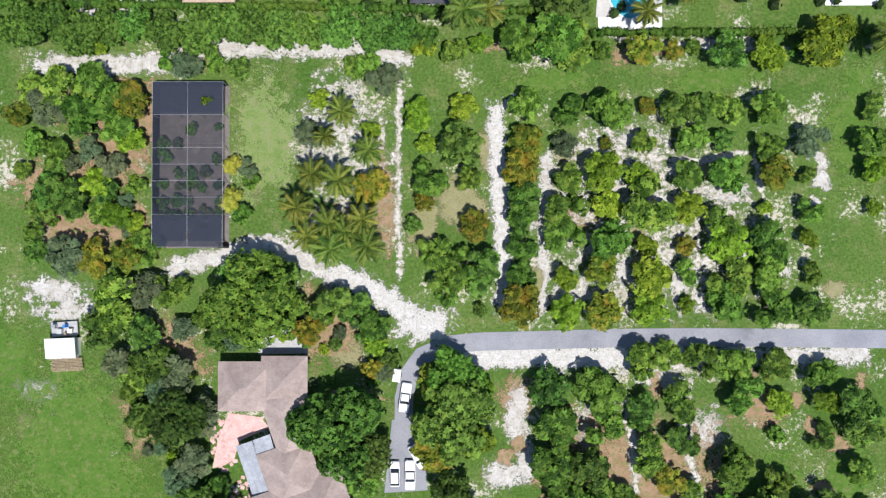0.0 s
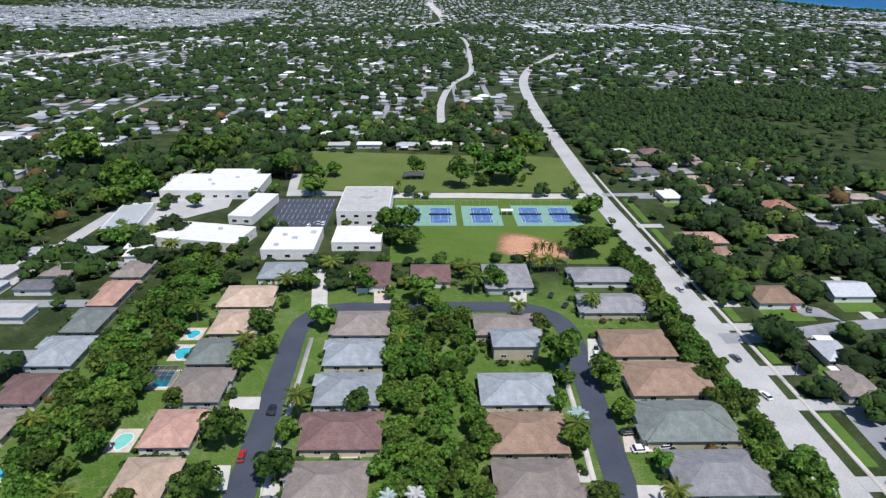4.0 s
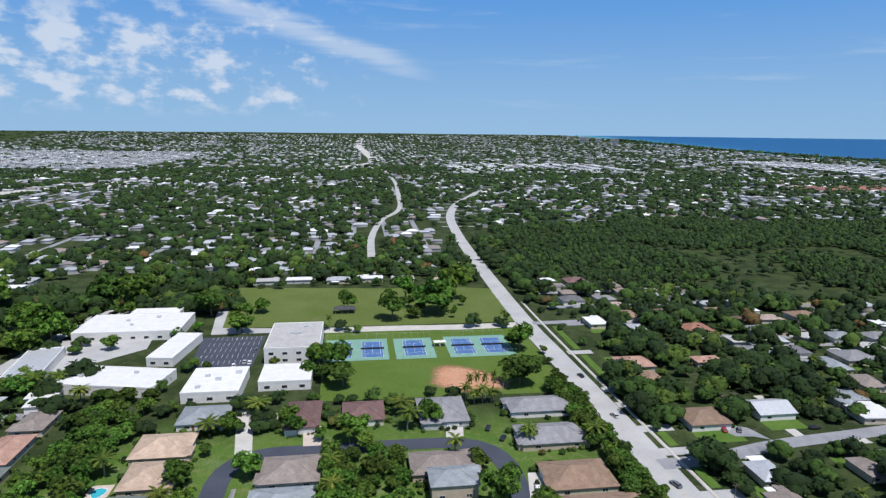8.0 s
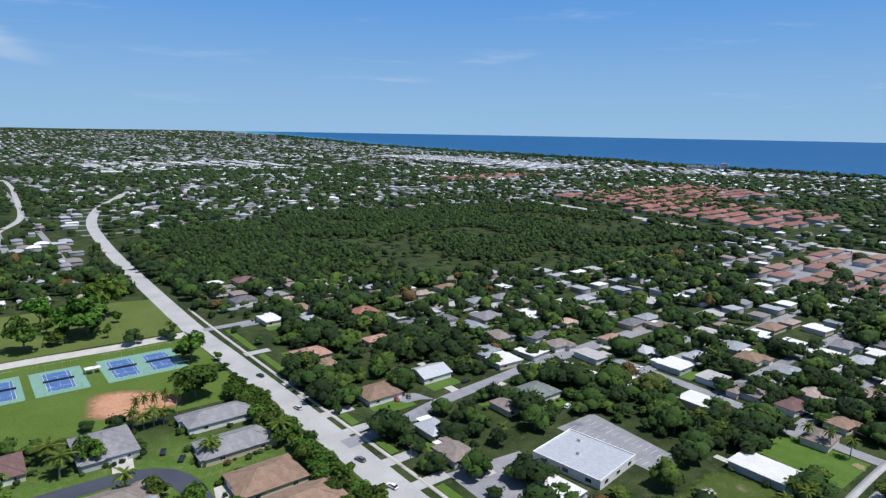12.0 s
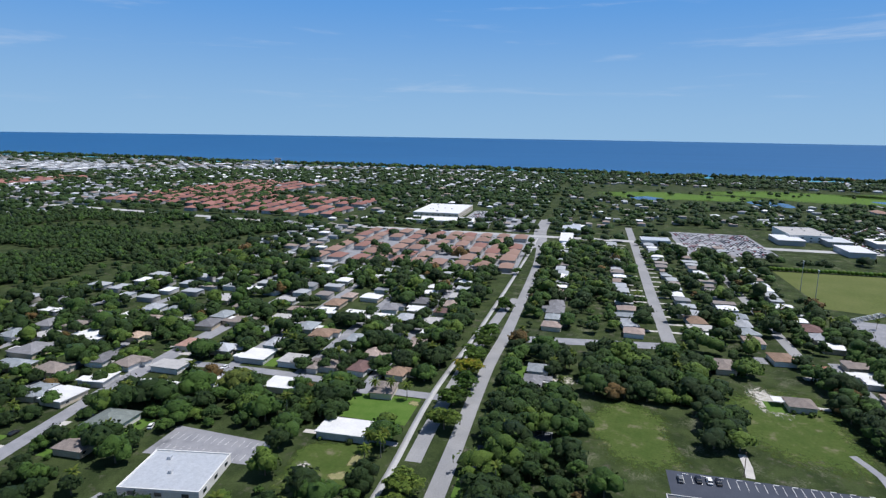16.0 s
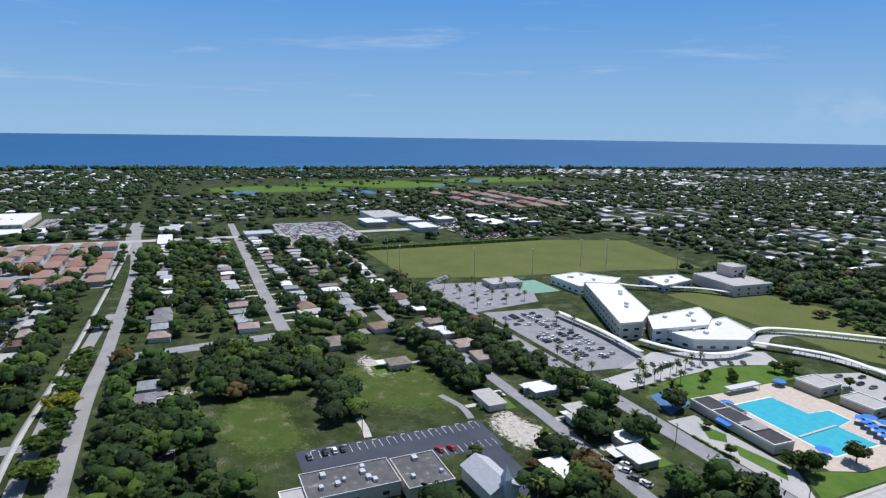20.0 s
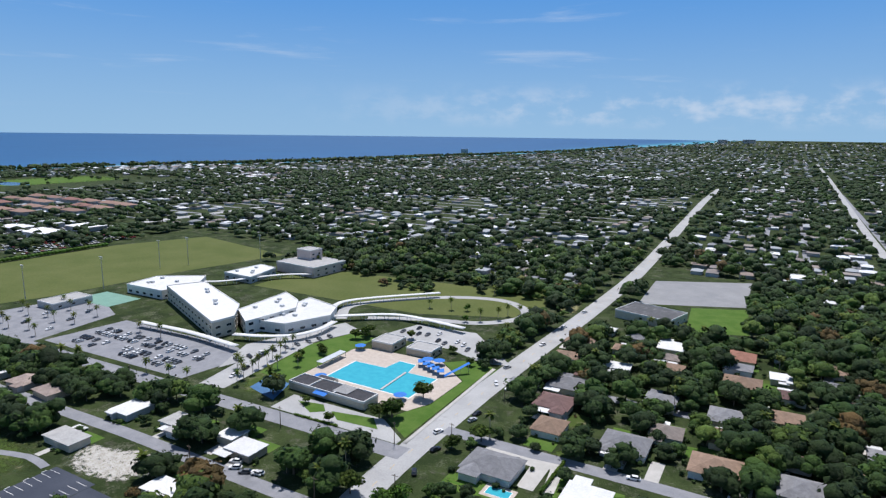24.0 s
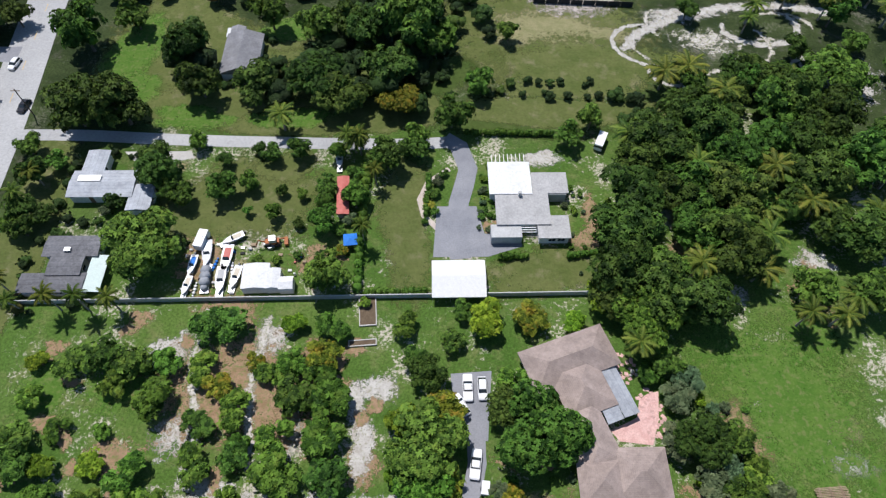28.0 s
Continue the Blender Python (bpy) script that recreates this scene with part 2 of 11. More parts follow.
def sea_material():
    """Deep blue water with a paler turquoise strip over the sand by the shore."""
    k = Nodes("sea_water")
    pos = k.n("ShaderNodeNewGeometry").outputs["Position"]
    edge = k.n("ShaderNodeAttribute")
    edge.attribute_name = "edge"
    streak = k.noise(k.n("ShaderNodeMapping", Vector=pos, Scale=(0.004, 0.0006, 1.0)).outputs[0], 1.0, 5.0, 0.6)
    far = k.mix(k.step(streak, 0.3, 0.7), (0.007, 0.07, 0.185), (0.013, 0.10, 0.24))
    col = k.mix(edge.outputs["Fac"], far, (0.06, 0.30, 0.38))
    b = k.n("ShaderNodeBsdfPrincipled", Base_Color=col, Roughness=0.45)
    b.inputs["Specular IOR Level"].default_value = 0.25
    k.t.links.new(k.n("ShaderNodeBump", Strength=0.35, Distance=0.5, Height=k.noise(pos, 0.12, 5.0, 0.65)).outputs[0], b.inputs["Normal"])
    return k.finish(b.outputs[0])


def rough_grass(name, c1, c2, dry, bare, town=None):
    """Rough mown grass: drifts, tufts, dry blades and bare specks."""
    k = Nodes(name)
    pos = k.n("ShaderNodeNewGeometry").outputs["Position"]
    col = k.mix(k.step(k.noise(pos, 0.045, 5.0, 0.6), 0.35, 0.65), c1, c2)
    col = k.mix(k.step(k.noise(pos, 0.22, 6.0, 0.7), 0.5, 0.74), col, dry)
    if town:
        # beyond the farm plots: watered lawns, mulch and undergrowth of the gardens
        sep = k.n("ShaderNodeSeparateXYZ", Vector=pos)
        ex = k.math("POWER", k.math("DIVIDE", k.math("ADD", sep.outputs["X"], 12.0), 112.0), 4.0)
        ey = k.math("POWER", k.math("DIVIDE", k.math("ADD", sep.outputs["Y"], -60.0), 172.0), 4.0)
        out = k.step(k.math("ADD", k.math("ADD", ex, ey), k.noise(pos, 0.05, 4.0)), 1.2, 2.0)
        lawn = k.mix(k.step(k.noise(pos, 0.06, 5.0, 0.65), 0.42, 0.6), town[0], town[1])
        lawn = k.mix(k.step(k.noise(pos, 0.16, 5.0, 0.7), 0.56, 0.72), lawn, town[2])
        col = k.mix(out, col, lawn)
    tuft = k.noise(pos, 1.9, 6.0, 0.8)
    g = k.step(tuft, 0.32, 0.7, 0.38, 1.62)
    col = k.mix(0.85, col, k.n("ShaderNodeCombineXYZ", X=g, Y=g, Z=g).outputs[0], "MULTIPLY")
    stony = k.step(k.math("MULTIPLY", k.noise(pos, 0.085, 4.0, 0.6), k.noise(pos, 1.3, 8.0, 0.8)), 0.298, 0.33)
    farm = k.step(k.n("ShaderNodeSeparateXYZ", Vector=pos).outputs["Y"], 44.0, 48.0, 1.0, 0.12)
    if town:
        farm = k.math("MULTIPLY", farm, k.step(out, 0.0, 1.0, 1.0, 0.15))
    col = k.mix(k.math("MULTIPLY", stony, farm), col, bare)
    b = k.n("ShaderNodeBsdfPrincipled", Base_Color=col, Roughness=0.95)
    b.inputs["Specular IOR Level"].default_value = 0.08
    k.t.links.new(k.n("ShaderNodeBump", Strength=0.6, Distance=0.1, Height=tuft).outputs[0], b.inputs["Normal"])
    return k.finish(b.outputs[0])


GRASS = rough_grass("grass_ground", (0.058, 0.118, 0.02), (0.092, 0.15, 0.032), (0.16, 0.175, 0.065), (0.46, 0.42, 0.34), ((0.026, 0.04, 0.014), (0.048, 0.067, 0.024), (0.10, 0.092, 0.072)))
LAWN = surface("lawn_grass", (0.065, 0.13, 0.022), (0.10, 0.165, 0.036), 0.12, 0.95, bump=0.4, fine=14, world_space=True, spec=0.1, spots=(0.3, 0.66, 0.8, (0.2, 0.2, 0.1)))
TURF = surface("dry_turf", (0.092, 0.115, 0.034), (0.122, 0.138, 0.048), 0.03, 0.95, bump=0.3, fine=20, world_space=True, spec=0.1)
SAND = soft_patch("white_limerock_sand", (0.53, 0.51, 0.475), (0.38, 0.35, 0.31), 0.5, 1.0, spots=(1.6, 0.52, 0.7, (0.2, 0.21, 0.1)), low=0.18, high=0.62)
SOIL = soft_patch("brown_leaf_litter", (0.24, 0.16, 0.09), (0.33, 0.22, 0.14), 0.6, 0.95, spots=(1.3, 0.5, 0.66, (0.13, 0.18, 0.05)))
SAND_THIN = soft_patch("thin_limerock_track", (0.56, 0.53, 0.49), (0.42, 0.38, 0.33), 0.6, 1.0, spots=(1.4, 0.48, 0.64, (0.17, 0.19, 0.08)), low=0.42, high=0.92)
YARD = soft_patch("dry_yard_grass", (0.085, 0.11, 0.03), (0.12, 0.135, 0.045), 0.2, 0.6, spots=(0.25, 0.55, 0.75, (0.2, 0.185, 0.1)), low=0.05, high=0.35)
PALE = soft_patch("pale_mown_grass", (0.14, 0.205, 0.055), (0.2, 0.25, 0.09), 0.5, 1.0, spots=(0.5, 0.5, 0.75, (0.2, 0.2, 0.1)))
LAWN_SOFT = soft_patch("mown_lawn", (0.06, 0.105, 0.02), (0.085, 0.135, 0.03), 0.12, 0.4, spots=(0.2, 0.58, 0.74, (0.16, 0.16, 0.08)), low=0.05, high=0.3)
PARK = surface("park_turf", (0.088, 0.125, 0.03), (0.118, 0.15, 0.045), 0.03, 0.95, bump=0.3, fine=20, world_space=True, spec=0.1, spots=(0.05, 0.6, 0.75, (0.15, 0.155, 0.075)))
PARK_GREEN = surface("watered_park_turf", (0.075, 0.128, 0.022), (0.10, 0.15, 0.034), 0.04, 0.95, bump=0.3, fine=20, world_space=True, spec=0.1)
DRY = soft_patch("dry_grass_patch", (0.27, 0.245, 0.13), (0.20, 0.20, 0.09), 0.4, 0.5)
GREEN = soft_patch("bright_grass_patch", (0.062, 0.138, 0.019), (0.095, 0.165, 0.03), 0.3, 0.9, spots=(0.9, 0.52, 0.7, (0.16, 0.17, 0.065)))
# lawns seen against the sun: their backlit darkness is put into these greens
MEADOW = soft_patch("mown_meadow", (0.05, 0.082, 0.018), (0.074, 0.102, 0.027), 0.12, 0.5, spots=(0.12, 0.56, 0.72, (0.17, 0.155, 0.10)), low=0.05, high=0.3)
SAND_SOLID = soft_patch("packed_white_limerock", (0.57, 0.555, 0.53), (0.45, 0.425, 0.39), 0.9, 0.95, spots=(2.6, 0.5, 0.68, (0.3, 0.29, 0.2)), low=0.15, high=0.5)
ASPHALT = surface("new_black_asphalt", (0.045, 0.053, 0.074), (0.062, 0.071, 0.094), 0.09, 0.9, bump=0.3, fine=30, world_space=True)
ASPHALT_GREY = surface("worn_grey_asphalt", (0.215, 0.22, 0.24), (0.285, 0.288, 0.305), 0.16, 0.92, bump=0.3, fine=22, world_space=True, spots=(0.05, 0.6, 0.72, (0.13, 0.135, 0.145)))
ROAD_PALE = surface("sun_bleached_road", (0.35, 0.35, 0.348), (0.44, 0.438, 0.432), 0.06, 0.93, bump=0.2, fine=30, world_space=True, spots=(0.25, 0.62, 0.75, (0.27, 0.265, 0.25)))
ROAD_MID = surface("grey_suburban_road", (0.235, 0.238, 0.245), (0.30, 0.30, 0.303), 0.06, 0.93, bump=0.2, fine=30, world_space=True, spots=(0.2, 0.6, 0.74, (0.2, 0.2, 0.2)))
CONCRETE = surface("pale_concrete", (0.42, 0.405, 0.375), (0.52, 0.50, 0.47), 0.2, 0.9, bump=0.2, fine=18, world_space=True, spots=(0.7, 0.62, 0.78, (0.40, 0.37, 0.32)))
PAVER = surface("pink_paver", (0.52, 0.31, 0.28), (0.64, 0.43, 0.39), 0.7, 0.9, bump=0.3, fine=6, random_amount=0.18)
DRIVE_TAN = surface("tan_paver_drive", (0.45, 0.38, 0.32), (0.55, 0.48, 0.42), 0.5, 0.9, bump=0.2, fine=9, world_space=True)
PAINT_WHITE = surface("white_road_paint", (0.72, 0.72, 0.70), (0.6, 0.6, 0.58), 1.0, 0.7, world_space=True)
PAINT_YELLOW = surface("yellow_road_paint", (0.62, 0.42, 0.16), (0.55, 0.40, 0.2), 1.0, 0.7, world_space=True)
WALL_WHITE = surface("white_stucco", (0.74, 0.73, 0.70), (0.66, 0.64, 0.6), 0.6, 0.9, bump=0.2)
WALL_CREAM = surface("cream_stucco", (0.62, 0.55, 0.44), (0.54, 0.48, 0.38), 0.6, 0.9, bump=0.2)
WALL_GREY = surface("grey_stucco", (0.42, 0.42, 0.41), (0.5, 0.5, 0.49), 0.6, 0.9, bump=0.2)
WALL_TAN = surface("tan_stucco", (0.46, 0.38, 0.28), (0.52, 0.44, 0.34), 0.6, 0.9, bump=0.2)
ROOF = {
    "shingle": tiled_roof("pale_grey_shingle_roof", (0.36, 0.38, 0.41), (0.43, 0.45, 0.48)),
    "slate": tiled_roof("weathered_dark_shingle_roof", (0.13, 0.13, 0.14), (0.18, 0.18, 0.19)),
    "rose": tiled_roof("weathered_rose_roof", (0.36, 0.285, 0.25), (0.42, 0.335, 0.295)),
    "pink": tiled_roof("pink_tile_roof", (0.40, 0.24, 0.19), (0.47, 0.29, 0.24)),
    "tan": tiled_roof("tan_tile_roof", (0.44, 0.33, 0.25), (0.50, 0.38, 0.29)),
    "beige": tiled_roof("beige_tile_roof", (0.47, 0.37, 0.29), (0.52, 0.41, 0.33)),
    "charcoal": tiled_roof("charcoal_tile_roof", (0.062, 0.062, 0.07), (0.085, 0.085, 0.095)),
    "grey": tiled_roof("grey_tile_roof", (0.22, 0.22, 0.235), (0.27, 0.27, 0.28)),
    "bluegrey": tiled_roof("blue_grey_tile_roof", (0.27, 0.30, 0.325), (0.32, 0.35, 0.37)),
    "greengrey": tiled_roof("green_grey_tile_roof", (0.15, 0.175, 0.165), (0.19, 0.215, 0.2)),
    "taupe": tiled_roof("taupe_tile_roof", (0.23, 0.195, 0.175), (0.28, 0.24, 0.215)),
    "brown": tiled_roof("brown_tile_roof", (0.26, 0.175, 0.125), (0.31, 0.215, 0.155)),
    "maroon": tiled_roof("maroon_tile_roof", (0.16, 0.095, 0.09), (0.20, 0.125, 0.115)),
    "salmon": tiled_roof("salmon_tile_roof", (0.38, 0.225, 0.175), (0.43, 0.27, 0.21)),
    "terracotta": tiled_roof("terracotta_tile_roof", (0.31, 0.15, 0.105), (0.36, 0.18, 0.13)),
    "white": surface("white_membrane_roof", (0.70, 0.70, 0.69), (0.61, 0.61, 0.60), 0.25, 0.7, random_amount=0.06, spots=(0.5, 0.64, 0.8, (0.55, 0.54, 0.52))),
    "gravel": surface("grey_gravel_roof", (0.36, 0.355, 0.345), (0.44, 0.43, 0.42), 0.3, 0.9, bump=0.3, spots=(0.4, 0.6, 0.72, (0.28, 0.28, 0.28))),
    "darkgravel": surface("dark_gravel_roof", (0.085, 0.085, 0.09), (0.13, 0.13, 0.135), 0.3, 0.9, bump=0.3, spots=(0.3, 0.58, 0.72, (0.3, 0.3, 0.3))),
    "metal": surface("pale_metal_roof", (0.5, 0.52, 0.54), (0.6, 0.62, 0.64), 0.8, 0.45, metal=0.35),
}
TRIM = surface("white_trim", (0.78, 0.77, 0.74), (0.7, 0.69, 0.66), 2.0, 0.6)
GLASS = surface("dark_window_glass", (0.02, 0.028, 0.035), (0.035, 0.045, 0.055), 0.8, 0.08, spec=0.6)
DOORWOOD = surface("brown_door", (0.16, 0.09, 0.05), (0.2, 0.12, 0.07), 3.0, 0.5)
SCREEN = surface("black_screen_mesh", (0.02, 0.022, 0.024), (0.03, 0.032, 0.034), 3.0, 0.7)
BARK = surface("grey_brown_bark", (0.13, 0.10, 0.07), (0.2, 0.165, 0.125), 2.0, 0.9, bump=0.6)
PALM_BARK = surface("ringed_palm_bark", (0.26, 0.225, 0.18), (0.34, 0.30, 0.25), 3.0, 0.9, bump=0.5)
LEAF = {
    "orchard": foliage("orchard_leaves", (0.021, 0.056, 0.00598), (0.142, 0.264, 0.034), (0.172, 0.264, 0.038)),
    "mid": foliage("garden_tree_leaves", (0.0172, 0.045, 0.0062), (0.12, 0.24, 0.033), (0.142, 0.24, 0.036)),
    "lime": foliage("lime_green_leaves", (0.055, 0.108, 0.00622), (0.212, 0.328, 0.0258), (0.254, 0.338, 0.0334)),
    "rust": foliage("yellowing_leaves", (0.0466, 0.0705, 0.00684), (0.198, 0.221, 0.0232), (0.298, 0.201, 0.0274)),
    "deep": foliage("deep_green_leaves", (0.0155, 0.0425, 0.0062), (0.112, 0.222, 0.033), (0.14, 0.238, 0.038)),
    "dark": foliage("dark_oak_leaves", (0.0144, 0.0324, 0.0054), (0.082, 0.142, 0.025), (0.11, 0.165, 0.03)),
    "grey": foliage("grey_green_leaves", (0.042, 0.066, 0.03), (0.11, 0.156, 0.0736), (0.133, 0.162, 0.076)),
    "palm": foliage("palm_fronds", (0.03, 0.06, 0.009), (0.15, 0.19, 0.03), (0.19, 0.2, 0.04), 0.2),
    "palm_far": foliage("far_palm_fronds", (0.02, 0.042, 0.006), (0.085, 0.122, 0.022), (0.115, 0.14, 0.03), 0.2),
    "silver": foliage("silver_palm_fronds", (0.32, 0.38, 0.37), (0.42, 0.48, 0.47), (0.45, 0.5, 0.5), 0.1),
    "yellow": foliage("yellow_leaves", (0.224, 0.208, 0.024), (0.378, 0.324, 0.045), (0.427, 0.361, 0.076), 0.15),
    "hedge": foliage("hedge_leaves", (0.0397, 0.0864, 0.0117), (0.102, 0.182, 0.0264), (0.12, 0.199, 0.0307), 0.15),
}
def far_foliage(name):
    """Leaves of far trees: each tree, lump and spray its own green, with leafy relief."""
    k = Nodes(name)
    geo = k.n("ShaderNodeNewGeometry")
    isl, pos = geo.outputs["Random Per Island"], geo.outputs["Position"]
    tone = k.n("ShaderNodeAttribute")
    tone.attribute_name = "tone"
    t = tone.outputs["Fac"]
    leafy = k.noise(pos, 1.1, 5.0, 0.74)
    mixer = k.math("ADD", k.math("MULTIPLY", isl, 0.55), k.step(leafy, 0.36, 0.66, 0.0, 0.5))
    col = k.mix(mixer, (0.011, 0.026, 0.007), (0.042, 0.080, 0.017))
    col = k.mix(k.step(t, 0.55, 0.68), col, k.mix(mixer, (0.017, 0.042, 0.008), (0.066, 0.126, 0.022)))
    col = k.mix(k.step(t, 0.86, 0.92), col, k.mix(mixer, (0.03, 0.062, 0.010), (0.12, 0.182, 0.03)))
    col = k.mix(k.step(t, 0.974, 0.98), col, k.mix(mixer, (0.05, 0.045, 0.014), (0.17, 0.10, 0.035)))
    col = k.mix(k.step(t, 0.36, 0.2), col, k.mix(mixer, (0.009, 0.021, 0.007), (0.031, 0.056, 0.013)))
    b = k.n("ShaderNodeBsdfPrincipled", Base_Color=col, Roughness=0.62)
    b.inputs["Specular IOR Level"].default_value = 0.16
    k.t.links.new(k.n("ShaderNodeBump", Strength=1.0, Distance=0.85, Height=leafy).outputs[0], b.inputs["Normal"])
    return k.finish(b.outputs[0])


FAR_LEAF = far_foliage("far_tree_leaves")
FAR_ROOF = island_ramp("far_roof_colours", ((0.22, 0.195, 0.185), (0.66, 0.67, 0.69), (0.25, 0.2, 0.175), (0.22, 0.23, 0.245), (0.27, 0.24, 0.22), (0.34, 0.36, 0.38), (0.29, 0.20, 0.17), (0.34, 0.35, 0.37), (0.66, 0.67, 0.69), (0.30, 0.32, 0.345)))
FAR_ROOF_PALE = island_ramp("far_pale_roof_colours", ((0.22, 0.2, 0.19), (0.68, 0.69, 0.71), (0.27, 0.215, 0.19), (0.42, 0.44, 0.47), (0.24, 0.245, 0.26), (0.34, 0.36, 0.39), (0.28, 0.235, 0.215), (0.26, 0.27, 0.29), (0.70, 0.71, 0.73), (0.36, 0.38, 0.41)))
# northern walls, paler than FAR_WALL: sun on their south sides is in the colour
FAR_WALL_SUNLIT = island_ramp("far_sunlit_walls", ((0.40, 0.4, 0.395), (0.5, 0.5, 0.5), (0.33, 0.33, 0.33)))
FAR_ROOF_RED = island_ramp("far_red_roofs", ((0.26, 0.12, 0.098), (0.30, 0.145, 0.118), (0.22, 0.105, 0.088)))
FAR_ROOF_BROWN = island_ramp("far_brown_roofs", ((0.235, 0.15, 0.12), (0.27, 0.175, 0.14), (0.24, 0.13, 0.108)))
FAR_ROOF_WHITE = island_ramp("far_white_roofs", ((0.72, 0.73, 0.74), (0.6, 0.61, 0.63), (0.78, 0.78, 0.79), (0.48, 0.5, 0.52)))
FAR_WALL = island_ramp("far_wall_colours", ((0.36, 0.355, 0.345), (0.46, 0.46, 0.455), (0.30, 0.297, 0.29), (0.40, 0.38, 0.355)))
POOL = water_material("pool_water", (0.055, 0.42, 0.50), (0.04, 0.35, 0.44), 1.6, 0.15)
POOL_GREEN = water_material("green_pool_water", (0.20, 0.55, 0.48), (0.16, 0.48, 0.42), 1.6, 0.15)
SEA = sea_material()
BLUE = surface("blue_canvas", (0.02, 0.16, 0.55), (0.03, 0.2, 0.62), 1.0, 0.7)
COURT_GREEN = surface("green_court", (0.16, 0.30, 0.24), (0.19, 0.34, 0.27), 0.2, 0.85, world_space=True)
COURT_BLUE = surface("blue_court", (0.055, 0.13, 0.30), (0.07, 0.15, 0.33), 0.2, 0.85, world_space=True)
CLAY = soft_patch("red_clay", (0.42, 0.22, 0.13), (0.48, 0.27, 0.17), 0.1, 0.12)
STEEL = surface("grey_steel", (0.4, 0.41, 0.42), (0.5, 0.51, 0.52), 2.0, 0.45, metal=0.6)
TIMBER = surface("weathered_timber", (0.28, 0.2, 0.13), (0.36, 0.28, 0.19), 2.0, 0.85, bump=0.3)
POLEWOOD = surface("brown_pole_wood", (0.15, 0.11, 0.08), (0.2, 0.15, 0.11), 2.0, 0.9)
TYRE = surface("black_rubber", (0.02, 0.02, 0.02), (0.03, 0.03, 0.03), 4.0, 0.8)
PANEL = surface("dark_solar_panel", (0.015, 0.017, 0.025), (0.02, 0.022, 0.03), 2.0, 0.15)
RED_METAL = surface("faded_red_metal", (0.45, 0.11, 0.09), (0.52, 0.16, 0.13), 1.0, 0.6)
CAR = {c: surface(c + "_car_paint", v, v, 1.0, 0.25, spec=0.5) for c, v in (("white", (0.78, 0.78, 0.78)), ("silver", (0.48, 0.49, 0.5)), ("black", (0.02, 0.02, 0.025)), ("grey", (0.14, 0.145, 0.155)), ("red", (0.36, 0.02, 0.025)), ("blue", (0.03, 0.09, 0.28)))}

# ---- building helpers ----
class Geo:
    """Collects vertices and faces, then becomes one mesh."""

    def __init__(self):
        self.v, self.f, self.s = [], [], []

    def add(self, verts, faces, slot=0):
        n = len(self.v)
        self.v += [tuple(p) for p in verts]
        self.f += [tuple(i + n for i in q) for q in faces]
        self.s += [slot] * len(faces)
        return self

    def box(self, x0, y0, z0, x1, y1, z1, slot=0):
        v = [(x, y, z) for z in (z0, z1) for x, y in ((x0, y0), (x1, y0), (x1, y1), (x0, y1))]
        return self.add(v, ((3, 2, 1, 0), (4, 5, 6, 7), (0, 1, 5, 4), (1, 2, 6, 5), (2, 3, 7, 6), (3, 0, 4, 7)), slot)

    def prism(self, pts, z0, z1, slot=0):
        n = len(pts)
        v = [(x, y, z0) for x, y in pts] + [(x, y, z1) for x, y in pts]
        return self.add(v, [tuple(range(n))[::-1], tuple(range(n, 2 * n))] + [(i, (i + 1) % n, (i + 1) % n + n, i + n) for i in range(n)], slot)

    def tube(self, p, q, r0, r1, n=6, slot=0):
        p, q = Vector(p), Vector(q)
        d = (q - p).normalized()
        a = d.orthogonal().normalized()
        b = d.cross(a)
        v = [p + (a * math.cos(t) + b * math.sin(t)) * r0 for t in [2 * math.pi * i / n for i in range(n)]]
        v += [q + (a * math.cos(t) + b * math.sin(t)) * r1 for t in [2 * math.pi * i / n for i in range(n)]]
        return self.add(v, [tuple(range(n))[::-1], tuple(range(n, 2 * n))] + [(i, (i + 1) % n, (i + 1) % n + n, i + n) for i in range(n)], slot)

    def hip(self, x0, y0, x1, y1, z, rise, t=0.18, gable=False, slot=0):
        """A hip (or gable) roof on the rectangle, with eaves t thick."""
        w, d = x1 - x0, y1 - y0
        k = min(w, d) / 2
        cx, cy = (x0 + x1) / 2, (y0 + y1) / 2
        if w >= d:
            i = 0.02 if gable else k
            r = [(x0 + i, cy, z + rise), (x1 - i, cy, z + rise)]
            faces = ((4, 5, 9, 8), (6, 7, 8, 9), (5, 6, 9), (7, 4, 8))
        else:
            i = 0.02 if gable else k
            r = [(cx, y0 + i, z + rise), (cx, y1 - i, z + rise)]
            faces = ((5, 6, 9, 8), (7, 4, 8, 9), (4, 5, 8), (6, 7, 9))
        b = [(x0, y0), (x1, y0), (x1, y1), (x0, y1)]
        v = [(x, y, z - t) for x, y in b] + [(x, y, z) for x, y in b] + r
        return self.add(v, ((3, 2, 1, 0), (0, 1, 5, 4), (1, 2, 6, 5), (2, 3, 7, 6), (3, 0, 4, 7)) + faces, slot)

    def mesh(self, name, *mats):
        me = bpy.data.meshes.new(name)
        me.from_pydata(self.v, [], self.f)
        for m in mats:
            me.materials.append(m)
        if len(mats) > 1:
            me.polygons.foreach_set("material_index", self.s)
        me.update()
        return me


